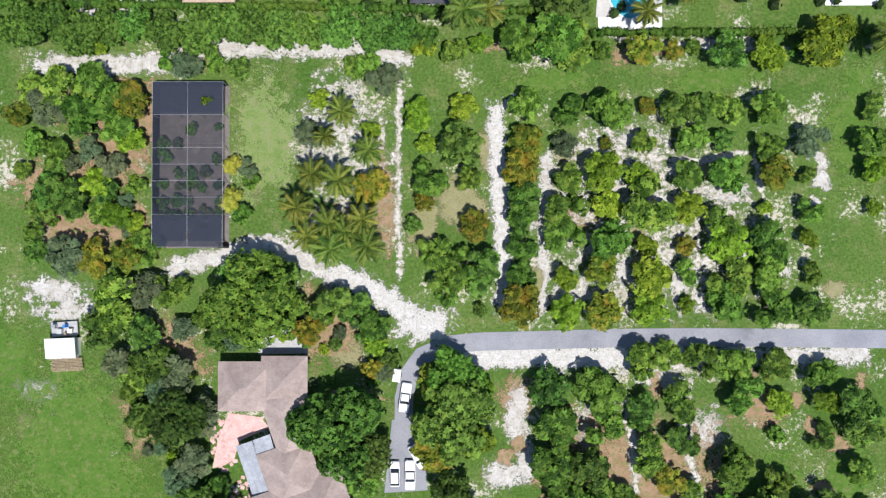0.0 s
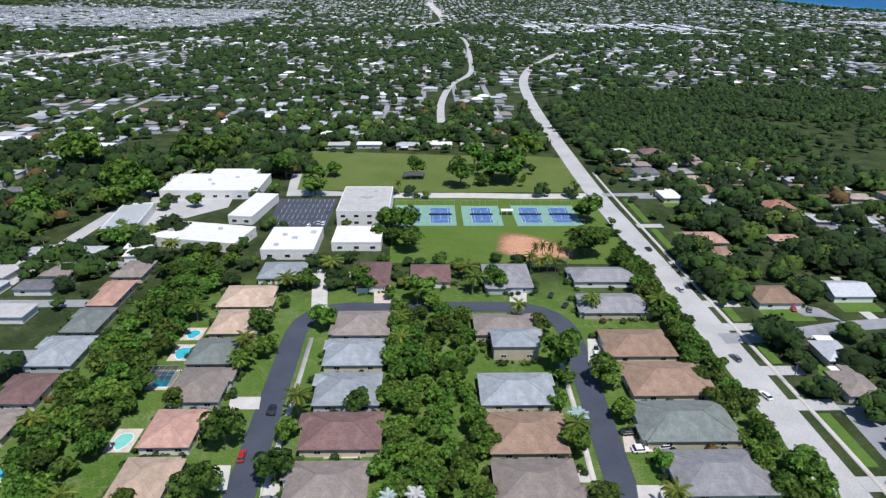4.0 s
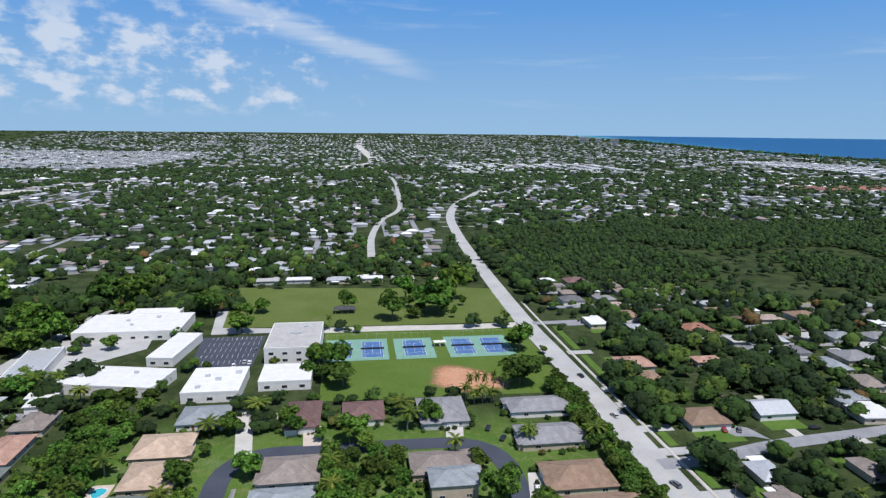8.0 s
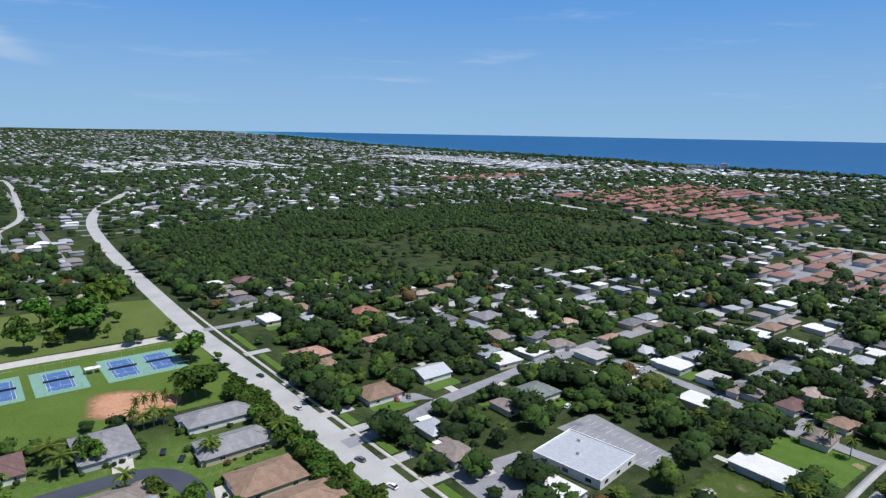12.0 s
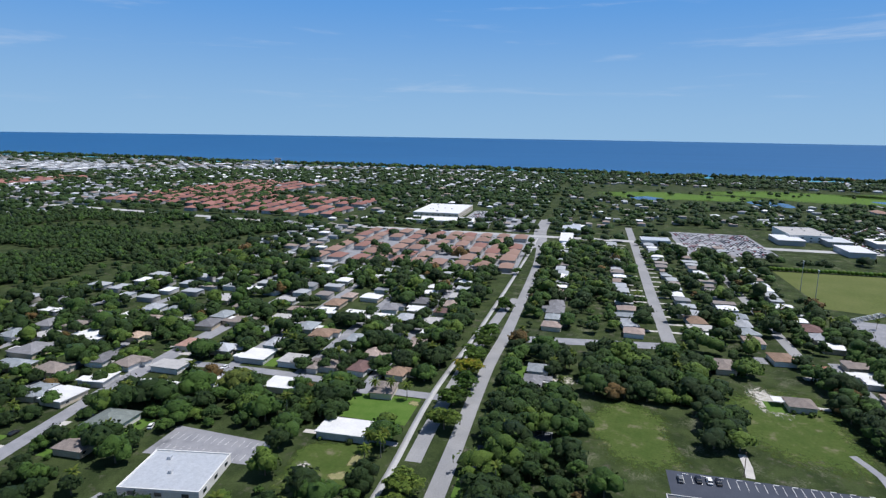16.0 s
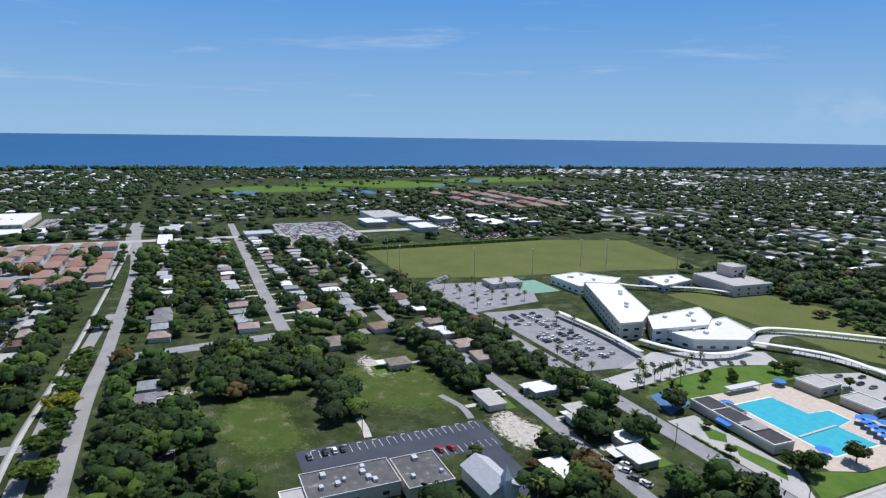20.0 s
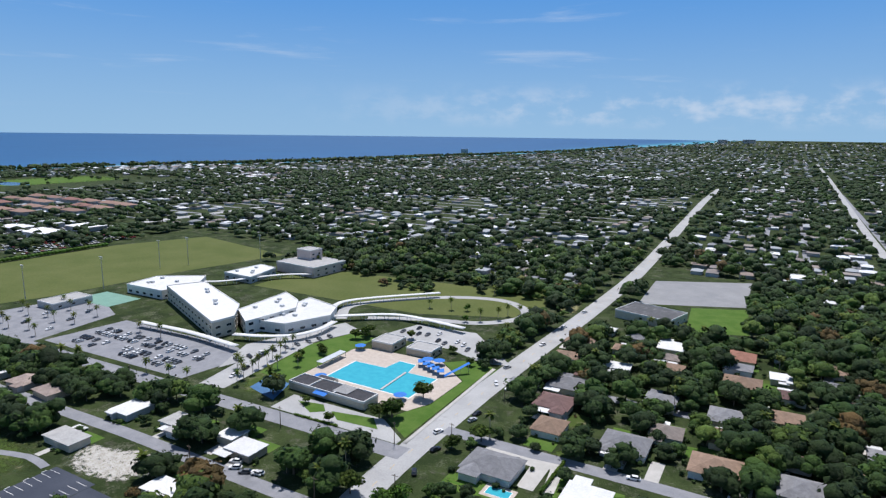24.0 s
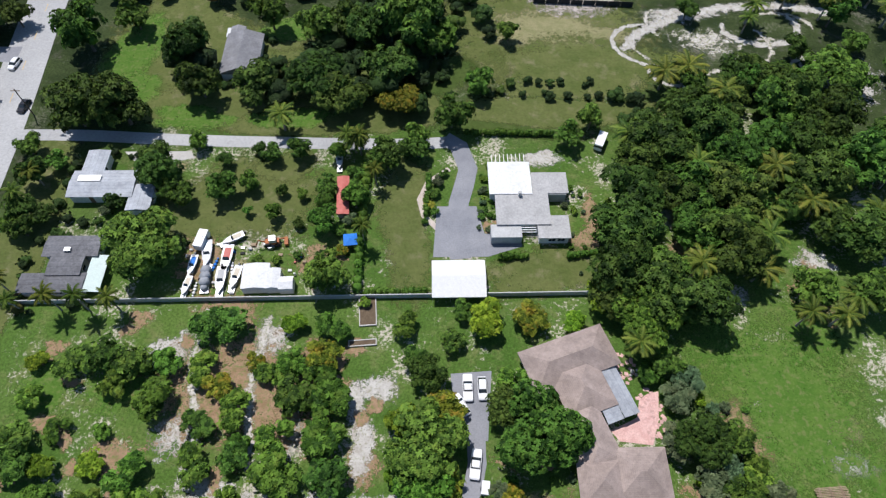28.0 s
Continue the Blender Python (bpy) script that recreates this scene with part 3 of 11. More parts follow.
def mesh_arrays(name, v, quads, *mats, slots=None):
    """A mesh straight from numpy arrays of vertices and equal-sided faces."""
    v, quads = np.asarray(v, dtype=np.float32), np.asarray(quads, dtype=np.int32)
    k = quads.shape[1]
    me = bpy.data.meshes.new(name)
    me.vertices.add(len(v))
    me.vertices.foreach_set("co", v.ravel())
    me.loops.add(quads.size)
    me.loops.foreach_set("vertex_index", quads.ravel())
    me.polygons.add(len(quads))
    me.polygons.foreach_set("loop_start", np.arange(0, quads.size, k, dtype=np.int32))
    if slots is not None:
        me.polygons.foreach_set("material_index", np.asarray(slots, dtype=np.int32))
    for m in mats:
        me.materials.append(m)
    me.update(calc_edges=True)
    return me


def part(name, me, parent, label="", at=None, rz=0.0):
    ob = new(name, me)
    ob.parent = parent
    if at:
        ob.location = at
    if rz:
        ob.rotation_euler = (0, 0, rz)
    if label:
        ob["label"] = label
    return ob


def root(name, x, y, z=0.0, rot=0.0, s=(1, 1, 1), label="", category="", group="", kind=""):
    ob = new(name)
    ob.empty_display_size = 0.2
    ob.location, ob.rotation_euler, ob.scale = (x, y, z), (0, 0, radians(rot)), s
    return tagged(ob, label, category, group, kind)


RIM, EDGE, DROP = 3000.0, 4900.0, 87.0


def rise(x, y):
    """The far land and sea swell up to the line of the horizon."""
    r = np.hypot(x, y)
    return DROP * np.clip((r - RIM) / (EDGE - RIM), 0, 1) ** 2


COAST_Y = (-4900, -4177, -2854, -1776, -1140, -240, 311, 1061, 1855, 2300, 3034, 4023, 4597, 4900)
COAST_X = (340, 933, 1512, 1640, 1890, 1950, 2070, 2045, 2230, 2225, 2117, 1903, 1637, 1450)


def coast(y):
    """How far east the shore lies, by the distance north."""
    return np.interp(y, COAST_Y, COAST_X) + 12 * np.sin(np.asarray(y) / 110.0)


# ---- roads and ground covers ----
def smooth_line(pts, step=4.0):
    """A Catmull-Rom line through the points."""
    p = np.array(pts, float)
    p = np.vstack([2 * p[0] - p[1], p, 2 * p[-1] - p[-2]])
    out = []
    for i in range(1, len(p) - 2):
        n = max(1, int(np.linalg.norm(p[i + 1] - p[i]) / step))
        for j in range(n):
            t = j / n
            out.append(0.5 * ((2 * p[i]) + (p[i + 1] - p[i - 1]) * t + (2 * p[i - 1] - 5 * p[i] + 4 * p[i + 1] - p[i + 2]) * t * t + (3 * p[i] - p[i - 1] - 3 * p[i + 1] + p[i + 2]) * t ** 3))
    out.append(p[-2])
    return np.array(out)


def ribbon(name, pts, width, mat, z=0.05, label="", category="", kind="structure", soft=False, rounded=True, parent=None, thick=0.0):
    c = smooth_line(pts, 3.0 if soft else 5.0) if rounded and len(pts) > 2 else (smooth_line(pts, 3.0) if soft else np.array(pts, float))
    d = np.gradient(c, axis=0)
    d /= np.linalg.norm(d, axis=1)[:, None] + 1e-9
    nrm = np.stack([-d[:, 1], d[:, 0]], 1)
    cols = (-1.0, -0.45, 0.0, 0.45, 1.0) if soft else (-1.0, 1.0)
    v = np.concatenate([np.column_stack([c + nrm * width / 2 * k, np.full(len(c), z)]) for k in cols])
    v[:, 2] += rise(v[:, 0], v[:, 1])
    m, q = len(c), []
    for k in range(len(cols) - 1):
        for i in range(m - 1):
            q.append((k * m + i, (k + 1) * m + i, (k + 1) * m + i + 1, k * m + i + 1)[::-1])
    if thick:
        lo = v.copy()
        lo[:, 2] -= thick
        n0 = len(v)
        v = np.concatenate([v, lo])
        for i in range(m - 1):
            q.append((i, i + 1, n0 + i + 1, n0 + i)[::-1])
            q.append((m + i, m + i + 1, n0 + m + i + 1, n0 + m + i))
        q.append((0, m, n0 + m, n0))
        q.append((m - 1, 2 * m - 1, n0 + 2 * m - 1, n0 + m - 1)[::-1])
    me = mesh_arrays(name, v, q, mat)
    if soft:
        e = np.concatenate([np.full(m, 1.0 - abs(k)) for k in cols])
        e.reshape(len(cols), m)[:, [0, -1]] = 0
        me.attributes.new("edge", "FLOAT", "POINT").data.foreach_set("value", e.astype(np.float32))
    ob = new(name, me)
    if parent:
        ob.parent = parent
        return ob
    return tagged(ob, label, category, "", kind)


def blob(name, x, y, rx, ry, mat, z=0.03, rot=0.0, seed=0, label="", category="ground cover", kind="structure", plateau=False):
    """A soft-edged patch of ground cover, lobed at random."""
    rng = np.random.default_rng(int(seed + abs(x) * 7 + abs(y) * 13))
    n, rings = 28, (0.0, 0.45, 0.8, 1.0)
    th = np.linspace(0, 2 * np.pi, n, endpoint=False)
    lob = 1 + 0.16 * np.sin(2 * th + rng.uniform(0, 6)) + 0.1 * np.sin(3 * th + rng.uniform(0, 6)) + 0.07 * np.sin(5 * th + rng.uniform(0, 6))
    v, e = [], []
    ca, sa = math.cos(radians(rot)), math.sin(radians(rot))
    for k in rings:
        px, py = np.cos(th) * lob * rx * k, np.sin(th) * lob * ry * k
        v.append(np.column_stack([x + px * ca - py * sa, y + px * sa + py * ca, np.full(n, z)]))
        e.append(np.full(n, min(0.75, (1 - k) * 2.2) if plateau else 1 - k))
    q = [(r * n + i, (r + 1) * n + i, (r + 1) * n + (i + 1) % n, r * n + (i + 1) % n) for r in range(len(rings) - 1) for i in range(n)]
    me = mesh_arrays(name, np.concatenate(v), q, mat)
    me.attributes.new("edge", "FLOAT", "POINT").data.foreach_set("value", np.concatenate(e).astype(np.float32))
    return tagged(new(name, me), label, category, "", kind)


def slab(name, pts, mat, z=0.06, base=-0.05, label="", category="", kind="structure", parent=None):
    me = Geo().prism(pts, base, z).mesh(name, mat)
    ob = new(name, me)
    if parent:
        ob.parent = parent
        return ob
    return tagged(ob, label, category, "", kind)


def rect(x0, y0, x1, y1):
    return [(x0, y0), (x1, y0), (x1, y1), (x0, y1)]


# ---- trees ----
def leaf_quads(rng, centres, radii, n, size, squash=0.85, up=0.25):
    """Folded leaf sprays scattered over lumps: arrays of vertices and quads."""
    c = np.asarray(centres, float)
    r = np.asarray(radii, float)
    pick = rng.choice(len(c), n, p=r ** 2 / (r ** 2).sum())
    d = rng.normal(size=(n, 3))
    d[:, 2] += up
    d /= np.linalg.norm(d, axis=1)[:, None]
    p = c[pick] + d * (r[pick] * rng.uniform(0.78, 1.1, n))[:, None] * np.array([1, 1, squash])
    nrm = d + rng.normal(size=(n, 3)) * 0.55
    nrm[:, 2] += 0.35
    nrm /= np.linalg.norm(nrm, axis=1)[:, None]
    a = np.cross(nrm, rng.normal(size=(n, 3)))
    a /= np.linalg.norm(a, axis=1)[:, None]
    b = np.cross(nrm, a)
    s = (size * rng.uniform(0.6, 1.4, n))[:, None]
    droop = nrm * s * 0.28
    v = np.stack([p - a * s, p - b * s * 0.62 - droop, p + a * s, p + b * s * 0.62 - droop], 1).reshape(-1, 3)
    return v, np.arange(4 * n).reshape(n, 4)


def lump_cloud(rng, n, spread, zmid, zspan, r0, r1):
    out = []
    for _ in range(n):
        t, k = rng.uniform(0, 2 * math.pi), math.sqrt(rng.uniform(0, 1))
        z = zmid + zspan * rng.uniform(-1, 1) * (1 - 0.55 * k)
        out.append((spread * k * math.cos(t), spread * k * math.sin(t), z))
    return np.array(out), rng.uniform(r0, r1, n)


ICO = None


def core(centres, radii, squash=0.8):
    """Rough inner masses that stop the crown from being see-through."""
    global ICO
    if ICO is None:
        bm = bmesh.new()
        bmesh.ops.create_icosphere(bm, subdivisions=1, radius=1)
        ICO = (np.array([v.co[:] for v in bm.verts]), np.array([[v.index for v in f.verts] for f in bm.faces]))
        bm.free()
    iv, fi = ICO
    v = np.concatenate([c + iv * r * np.array([1, 1, squash]) for c, r in zip(centres, radii)])
    f = np.concatenate([fi + len(iv) * i for i in range(len(centres))])
    return v, np.column_stack([f, f[:, 2]])[:, :3]


def rosettes(rng, centres, radii, n, size, blades=7, squash=0.85):
    """Whorls of leaves on the skin of the lumps, each whorl one loose piece: arrays of vertices and triangles."""
    c, r = np.asarray(centres, float), np.asarray(radii, float)
    pick = rng.choice(len(c), n, p=r ** 2 / (r ** 2).sum())
    d = rng.normal(size=(n, 3))
    d[:, 2] = np.where(d[:, 2] < -0.2, -d[:, 2], d[:, 2]) + 0.25
    d /= np.linalg.norm(d, axis=1)[:, None]
    p = c[pick] + d * (r[pick] * rng.uniform(0.86, 1.1, n))[:, None] * np.array([1, 1, squash])
    ax = d * 0.75 + rng.normal(size=(n, 3)) * 0.3 + np.array([0, 0, 0.5])
    ax /= np.linalg.norm(ax, axis=1)[:, None]
    u = np.cross(ax, rng.normal(size=(n, 3)))
    u /= np.linalg.norm(u, axis=1)[:, None]
    w = np.cross(ax, u)
    big = size * rng.uniform(0.65, 1.35, n)
    V = [p[:, None, :]]
    for j in range(blades):
        a = 2 * math.pi * j / blades + rng.uniform(-0.3, 0.3, n)
        out = u * np.cos(a)[:, None] + w * np.sin(a)[:, None]
        side = np.cross(ax, out)
        length = (big * rng.uniform(0.75, 1.2, n))[:, None]
        lift = rng.uniform(-0.05, 0.4, n)[:, None]
        middle = p + (out + ax * lift) * length * 0.55
        tip = p + (out + ax * (lift - 0.45)) * length
        V.append(np.stack([middle + side * length * 0.25, tip, middle - side * length * 0.25], 1))
    k = 1 + 3 * blades
    t = np.array([f for j in range(blades) for f in ((0, 1 + 3 * j, 2 + 3 * j), (0, 2 + 3 * j, 3 + 3 * j))])
    return np.concatenate(V, 1).reshape(-1, 3), (t[None] + (np.arange(n) * k)[:, None, None]).reshape(-1, 3)


def crown_mesh(name, rng, centres, radii, n, size, mat, heart=0.66):
    v, t = rosettes(rng, centres, radii, n, size)
    cv, cf = core(centres, np.asarray(radii) * heart)
    return mesh_arrays(name, np.concatenate([v, cv]), np.concatenate([t, cf + len(v)]), mat)


def trunk_mesh(name, rng, h, r, limbs, spread):
    g = Geo()
    g.tube((0, 0, -0.2), (0.1 * r, 0, h * 0.55), r * 1.25, r * 0.85, 7)
    for i in range(limbs):
        t = 2 * math.pi * (i + rng.uniform(-0.3, 0.3)) / limbs
        g.tube((0.1 * r, 0, h * rng.uniform(0.4, 0.55)), (spread * math.cos(t), spread * math.sin(t), h), r * 0.6, r * 0.22, 5)
    return g.mesh(name, BARK)


TREE = {}


def tree_variants():
    """Crowns of unit plans: small orchard trees, broad shade trees and slender ones, in several leaf colours."""
    rng = np.random.default_rng(11)
    for kind, leaf, count in (("orchard", "orchard", 5), ("orchard_lime", "lime", 2), ("orchard_rust", "rust", 3), ("orchard_deep", "deep", 3), ("shrub_grey", "grey", 2), ("shrub_yellow", "yellow", 1), ("bush_dark", "dark", 3)):
        TREE[kind] = []
        for _ in range(count):
            c, r = lump_cloud(rng, 14, 1.95, 2.2, 0.8, 0.6, 1.15)
            TREE[kind].append((trunk_mesh("trunk", rng, 2.2, 0.14, 4, 0.9), crown_mesh("crown", rng, c, r, 290, 0.44, LEAF[leaf], 0.52), 2.75, 3.9))
    for kind, leaf, count in (("shade", "deep", 3), ("shade_dark", "dark", 4), ("shade_lime", "orchard", 2), ("shade_rust", "rust", 1)):
        TREE[kind] = []
        for _ in range(count):
            c, r = lump_cloud(rng, 26, 5.8, 5.2, 2.6, 1.7, 2.9)
            TREE[kind].append((trunk_mesh("trunk", rng, 5.5, 0.34, 5, 2.6), crown_mesh("crown", rng, c, r, 1250, 0.6, LEAF[leaf], 0.66), 7.6, 9.3))
    for kind, leaf, count in (("street", "deep", 3), ("street_dark", "dark", 4), ("street_lime", "mid", 3), ("street_yellow", "yellow", 1), ("street_rust", "rust", 1)):
        TREE[kind] = []
        for _ in range(count):
            c, r = lump_cloud(rng, 15, 2.7, 3.9, 2.1, 1.1, 1.9)
            TREE[kind].append((trunk_mesh("trunk", rng, 4.2, 0.2, 4, 1.4), crown_mesh("crown", rng, c, r, 430, 0.5, LEAF[leaf], 0.6), 3.9, 7.2))
    for kind, leaf in (("palm", "palm"), ("palm_silver", "silver")):
        TREE[kind] = [palm_meshes(rng, LEAF[leaf], kind == "palm_silver") for _ in range(3)]


def palm_meshes(rng, leaf, fan):
    h = 7.0
    g = Geo()
    lean = rng.uniform(-0.5, 0.5, 2)
    p = [(lean[0] * t * t, lean[1] * t * t, h * t) for t in (0, 0.35, 0.7, 1.0)]
    p[0] = (0, 0, -0.2)
    for i in range(3):
        g.tube(p[i], p[i + 1], (0.24, 0.18, 0.16)[i], (0.18, 0.16, 0.15)[i], 7)
    top = np.array(p[3])
    V, F = [], []
    n = 22
    for i in range(n):
        az = 2.4 * i + rng.uniform(-0.2, 0.2)
        el = radians(66 - 92 * (i / n)) + rng.uniform(-0.1, 0.1)
        length = rng.uniform(2.7, 3.4) * (0.8 if fan else 1)
        out = np.array([math.cos(az), math.sin(az), 0])
        side = np.array([-math.sin(az), math.cos(az), 0])
        pts = []
        pos, ang = top.copy(), el
        for k in range(9):
            pts.append(pos.copy())
            pos = pos + (out * math.cos(ang) + np.array([0, 0, math.sin(ang)])) * length / 8
            ang -= 0.17
        prof = [(0.55 if fan else 0.42) * math.sin(math.pi * min(1, (k + 0.7) / 9.2)) ** 0.7 for k in range(9)]
        for sgn in (-1, 1):
            i0 = len(V)
            for k in range(9):
                dip = np.array([0, 0, 0.30 * prof[k]])
                V += [pts[k], pts[k] + side * sgn * prof[k] * 0.62 - dip]
            F += [(i0 + 2 * k, i0 + 2 * k + 1, i0 + 2 * k + 3) for k in range(8)] + [(i0 + 2 * k, i0 + 2 * k + 3, i0 + 2 * k + 2) for k in range(8)]
            for k in range(8):
                a, b = pts[k], pts[k + 1]
                for m in (0.0, 0.5):
                    w = prof[k] * rng.uniform(0.85, 1.25)
                    base = a + (b - a) * m + side * sgn * w * 0.45 - np.array([0, 0, 0.14 * w])
                    tip = a + (b - a) * (m + 0.9) + side * sgn * w * 1.35 - np.array([0, 0, 0.75 * w])
                    i0 = len(V)
                    V += [base, base + (b - a) * 0.42, tip]
                    F += [(i0, i0 + 1, i0 + 2)]
    return g.mesh("trunk", PALM_BARK), mesh_arrays("crown", np.array(V), np.array(F), leaf), 3.0, 8.0


tree_variants()
TREE_WORDS = {
    "orchard": ("fruit_tree", "small leafy green fruit tree in the orchard", "orchard trees"),
    "orchard_lime": ("fruit_tree", "bright lime-green young fruit tree on grass", "orchard trees"),
    "orchard_rust": ("fruit_tree", "fruit tree with yellowing rusty leaves", "orchard trees"),
    "orchard_deep": ("bushy_tree", "dense dark-green fruit tree in the orchard", "orchard trees"),
    "shrub_grey": ("shrub", "grey-green shrub on the grass", "shrubs"),
    "shrub_yellow": ("shrub", "bright yellow-leaved garden shrub", "shrubs"),
    "bush_dark": ("low_tree", "dense dark-green low-branching tree on bare ground", "low trees"),
    "shade": ("shade_tree", "large dense green broad-crowned shade tree", "shade trees"),
    "shade_dark": ("shade_tree", "large dark-green spreading oak-like tree", "shade trees"),
    "shade_lime": ("shade_tree", "large light-green broad-crowned tree", "shade trees"),
    "shade_rust": ("shade_tree", "large tree with rusty orange-tinged leaves", "shade trees"),
    "street": ("garden_tree", "rounded green tree beside the houses", "street trees"),
    "street_dark": ("oak_tree", "dark-green rounded tree beside the houses", "street trees"),
    "street_lime": ("light_green_tree", "light-green rounded garden tree", "street trees"),
    "street_yellow": ("yellow_tree", "yellow-leaved rounded garden tree", "street trees"),
    "street_rust": ("flame_tree", "flame-tinged tree with orange leaves", "street trees"),
    "palm": ("palm_tree", "coconut palm with drooping green fronds", "palms"),
    "palm_silver": ("palm_tree", "silvery blue-grey fan palm", "palms"),
}
T_RNG = np.random.default_rng(5)
PLANTED = []


def tree(kind, x, y, r, h=None):
    """One tree: a trunk and a crown, r metres in crown radius."""
    v = TREE[kind][T_RNG.integers(len(TREE[kind]))]
    if kind.startswith("orchard") and r > 2.2:
        r *= 0.97
    s = r / v[2]
    sz = (h / v[3]) if h else s * T_RNG.uniform(0.88, 1.15)
    if kind.startswith("orchard") and not h:
        sz = s * T_RNG.uniform(0.74, 0.95)
    if kind.startswith("palm") and not h:
        sz = T_RNG.uniform(0.75, 1.1)
    name, label, group = TREE_WORDS[kind]
    ob = root(name, x, y, 0.0, T_RNG.uniform(0, 360), (s, s, sz), label, "palm" if "palm" in name else "tree", group)
    part("trunk", v[0], ob)
    part("crown", v[1], ob)
    PLANTED.append((x, y, r))
    return ob


def grove(kinds, x0, y0, x1, y1, gap, r0, r1, seed=1, keep=1.0):
    """Trees set unevenly over a rectangle."""
    rng = np.random.default_rng(seed)
    kinds = kinds.split()
    ny, nx = max(1, int((y1 - y0) / gap)), max(1, int((x1 - x0) / gap))
    for j in range(ny):
        for i in range(nx):
            if rng.uniform() > keep:
                continue
            x = x0 + (i + 0.5 + rng.uniform(-0.4, 0.4)) * (x1 - x0) / nx
            y = y0 + (j + 0.5 + rng.uniform(-0.4, 0.4)) * (y1 - y0) / ny
            tree(kinds[rng.integers(len(kinds))], x, y, rng.uniform(r0, r1))


def far_trees(name, x, y, r, h, sprays, size, label, lumps=3, tones=(0.0, 1.0)):
    """Crowns past counting in one mesh: each a dome of knobbly lumps with leaf sprays laid over it; the nearer ones have trunks."""
    rng = np.random.default_rng(len(x))
    n = len(x)
    z0 = rise(x, y)
    core(np.zeros((1, 3)), np.ones(1))
    iv, fi = ICO
    fi = fi[iv[fi].mean(axis=1)[:, 2] > -0.3]
    turn = 2 * math.pi * (np.arange(lumps)[None, :] + rng.uniform(-0.35, 0.35, (n, lumps))) / max(lumps - 1, 1) + rng.uniform(0, 6.3, (n, 1))
    reach = rng.uniform(0.36, 0.66, (n, lumps))
    reach[:, 0] = rng.uniform(0.0, 0.15, n) if lumps > 2 else rng.uniform(0.0, 0.34, n)
    off = np.stack([reach * np.cos(turn), reach * np.sin(turn), rng.uniform(-0.3, 0.2, (n, lumps))], 2)
    off[:, 0, 2] = rng.uniform(0.15, 0.35, n) if lumps > 2 else 0.0
    ext = np.stack([r, r, h * 0.5], 1)[:, None, :]
    c = off * ext + np.stack([x, y, z0 + h * 0.52], 1)[:, None, :]
    lr = rng.uniform(0.4, 0.58, (n, lumps)) * {1: 1.9, 2: 1.4, 3: 1.2}.get(lumps, 1.0)
    lr[:, 0] *= 1.15
    e = lr[:, :, None] * ext
    cv = c[:, :, None, :] + iv[None, None] * e[:, :, None, :] * rng.uniform(0.75, 1.2, (n, lumps, len(iv), 1))
    cf = fi[None] + (np.arange(n * lumps) * len(iv))[:, None, None]
    pick = rng.integers(0, lumps, (n, sprays))
    rows = np.arange(n)[:, None]
    d = rng.normal(size=(n, sprays, 3))
    d[:, :, 2] = np.abs(d[:, :, 2]) - 0.25
    d /= np.linalg.norm(d, axis=2)[:, :, None]
    p = c[rows, pick] + d * e[rows, pick] * rng.uniform(0.9, 1.26, (n, sprays))[:, :, None]
    nrm = d + rng.normal(size=d.shape) * 0.5
    nrm[:, :, 2] += 0.3
    nrm /= np.linalg.norm(nrm, axis=2)[:, :, None]
    a = np.cross(nrm, rng.normal(size=d.shape))
    a /= np.linalg.norm(a, axis=2)[:, :, None]
    b = np.cross(nrm, a)
    s = (size * r[:, None] * rng.uniform(0.6, 1.2, (n, sprays)))[:, :, None]
    v = np.stack([p - a * s, p - b * s * 0.8 - nrm * s * 0.2, p + a * s, p + b * s * 0.8 - nrm * s * 0.2], 2).reshape(-1, 3)
    q = np.arange(len(v)).reshape(-1, 4)
    tone = rng.uniform(*tones, n)
    marks = [np.repeat(tone, sprays * 4), np.repeat(tone, lumps * len(iv))]
    tri = [q[:, [0, 1, 2]], q[:, [0, 2, 3]], cf.reshape(-1, 3) + len(v)]
    verts = [v, cv.reshape(-1, 3)]
    leafy = sum(len(t) for t in tri)
    if lumps > 4:
        ring = np.array([(math.cos(t), math.sin(t)) for t in (0.3, 2.4, 4.5)])
        foot = np.stack([np.concatenate([np.column_stack([x[i] + ring[:, 0] * r[i] * 0.07, y[i] + ring[:, 1] * r[i] * 0.07, np.full(3, z0[i] - 0.2)]), [(x[i], y[i], z0[i] + h[i] * 0.6)]]) for i in range(n)]) if n else np.zeros((0, 4, 3))
        tri.append((np.array([(0, 1, 3), (1, 2, 3), (2, 0, 3)])[None] + (np.arange(n) * 4)[:, None, None]).reshape(-1, 3) + len(v) + n * lumps * len(iv))
        verts.append(foot.reshape(-1, 3))
        marks.append(np.zeros(4 * n))
    tri = np.concatenate(tri)
    slots = np.zeros(len(tri), np.int32)
    slots[leafy:] = 1
    me = mesh_arrays(name, np.concatenate(verts), tri, FAR_LEAF, BARK, slots=slots)
    smooth = np.zeros(len(tri), bool)
    smooth[2 * len(q):leafy] = True
    me.polygons.foreach_set("use_smooth", smooth)
    me.attributes.new("tone", "FLOAT", "POINT").data.foreach_set("value", np.concatenate(marks).astype(np.float32))
    tagged(new(name, me), label, "trees", "", "stuff")


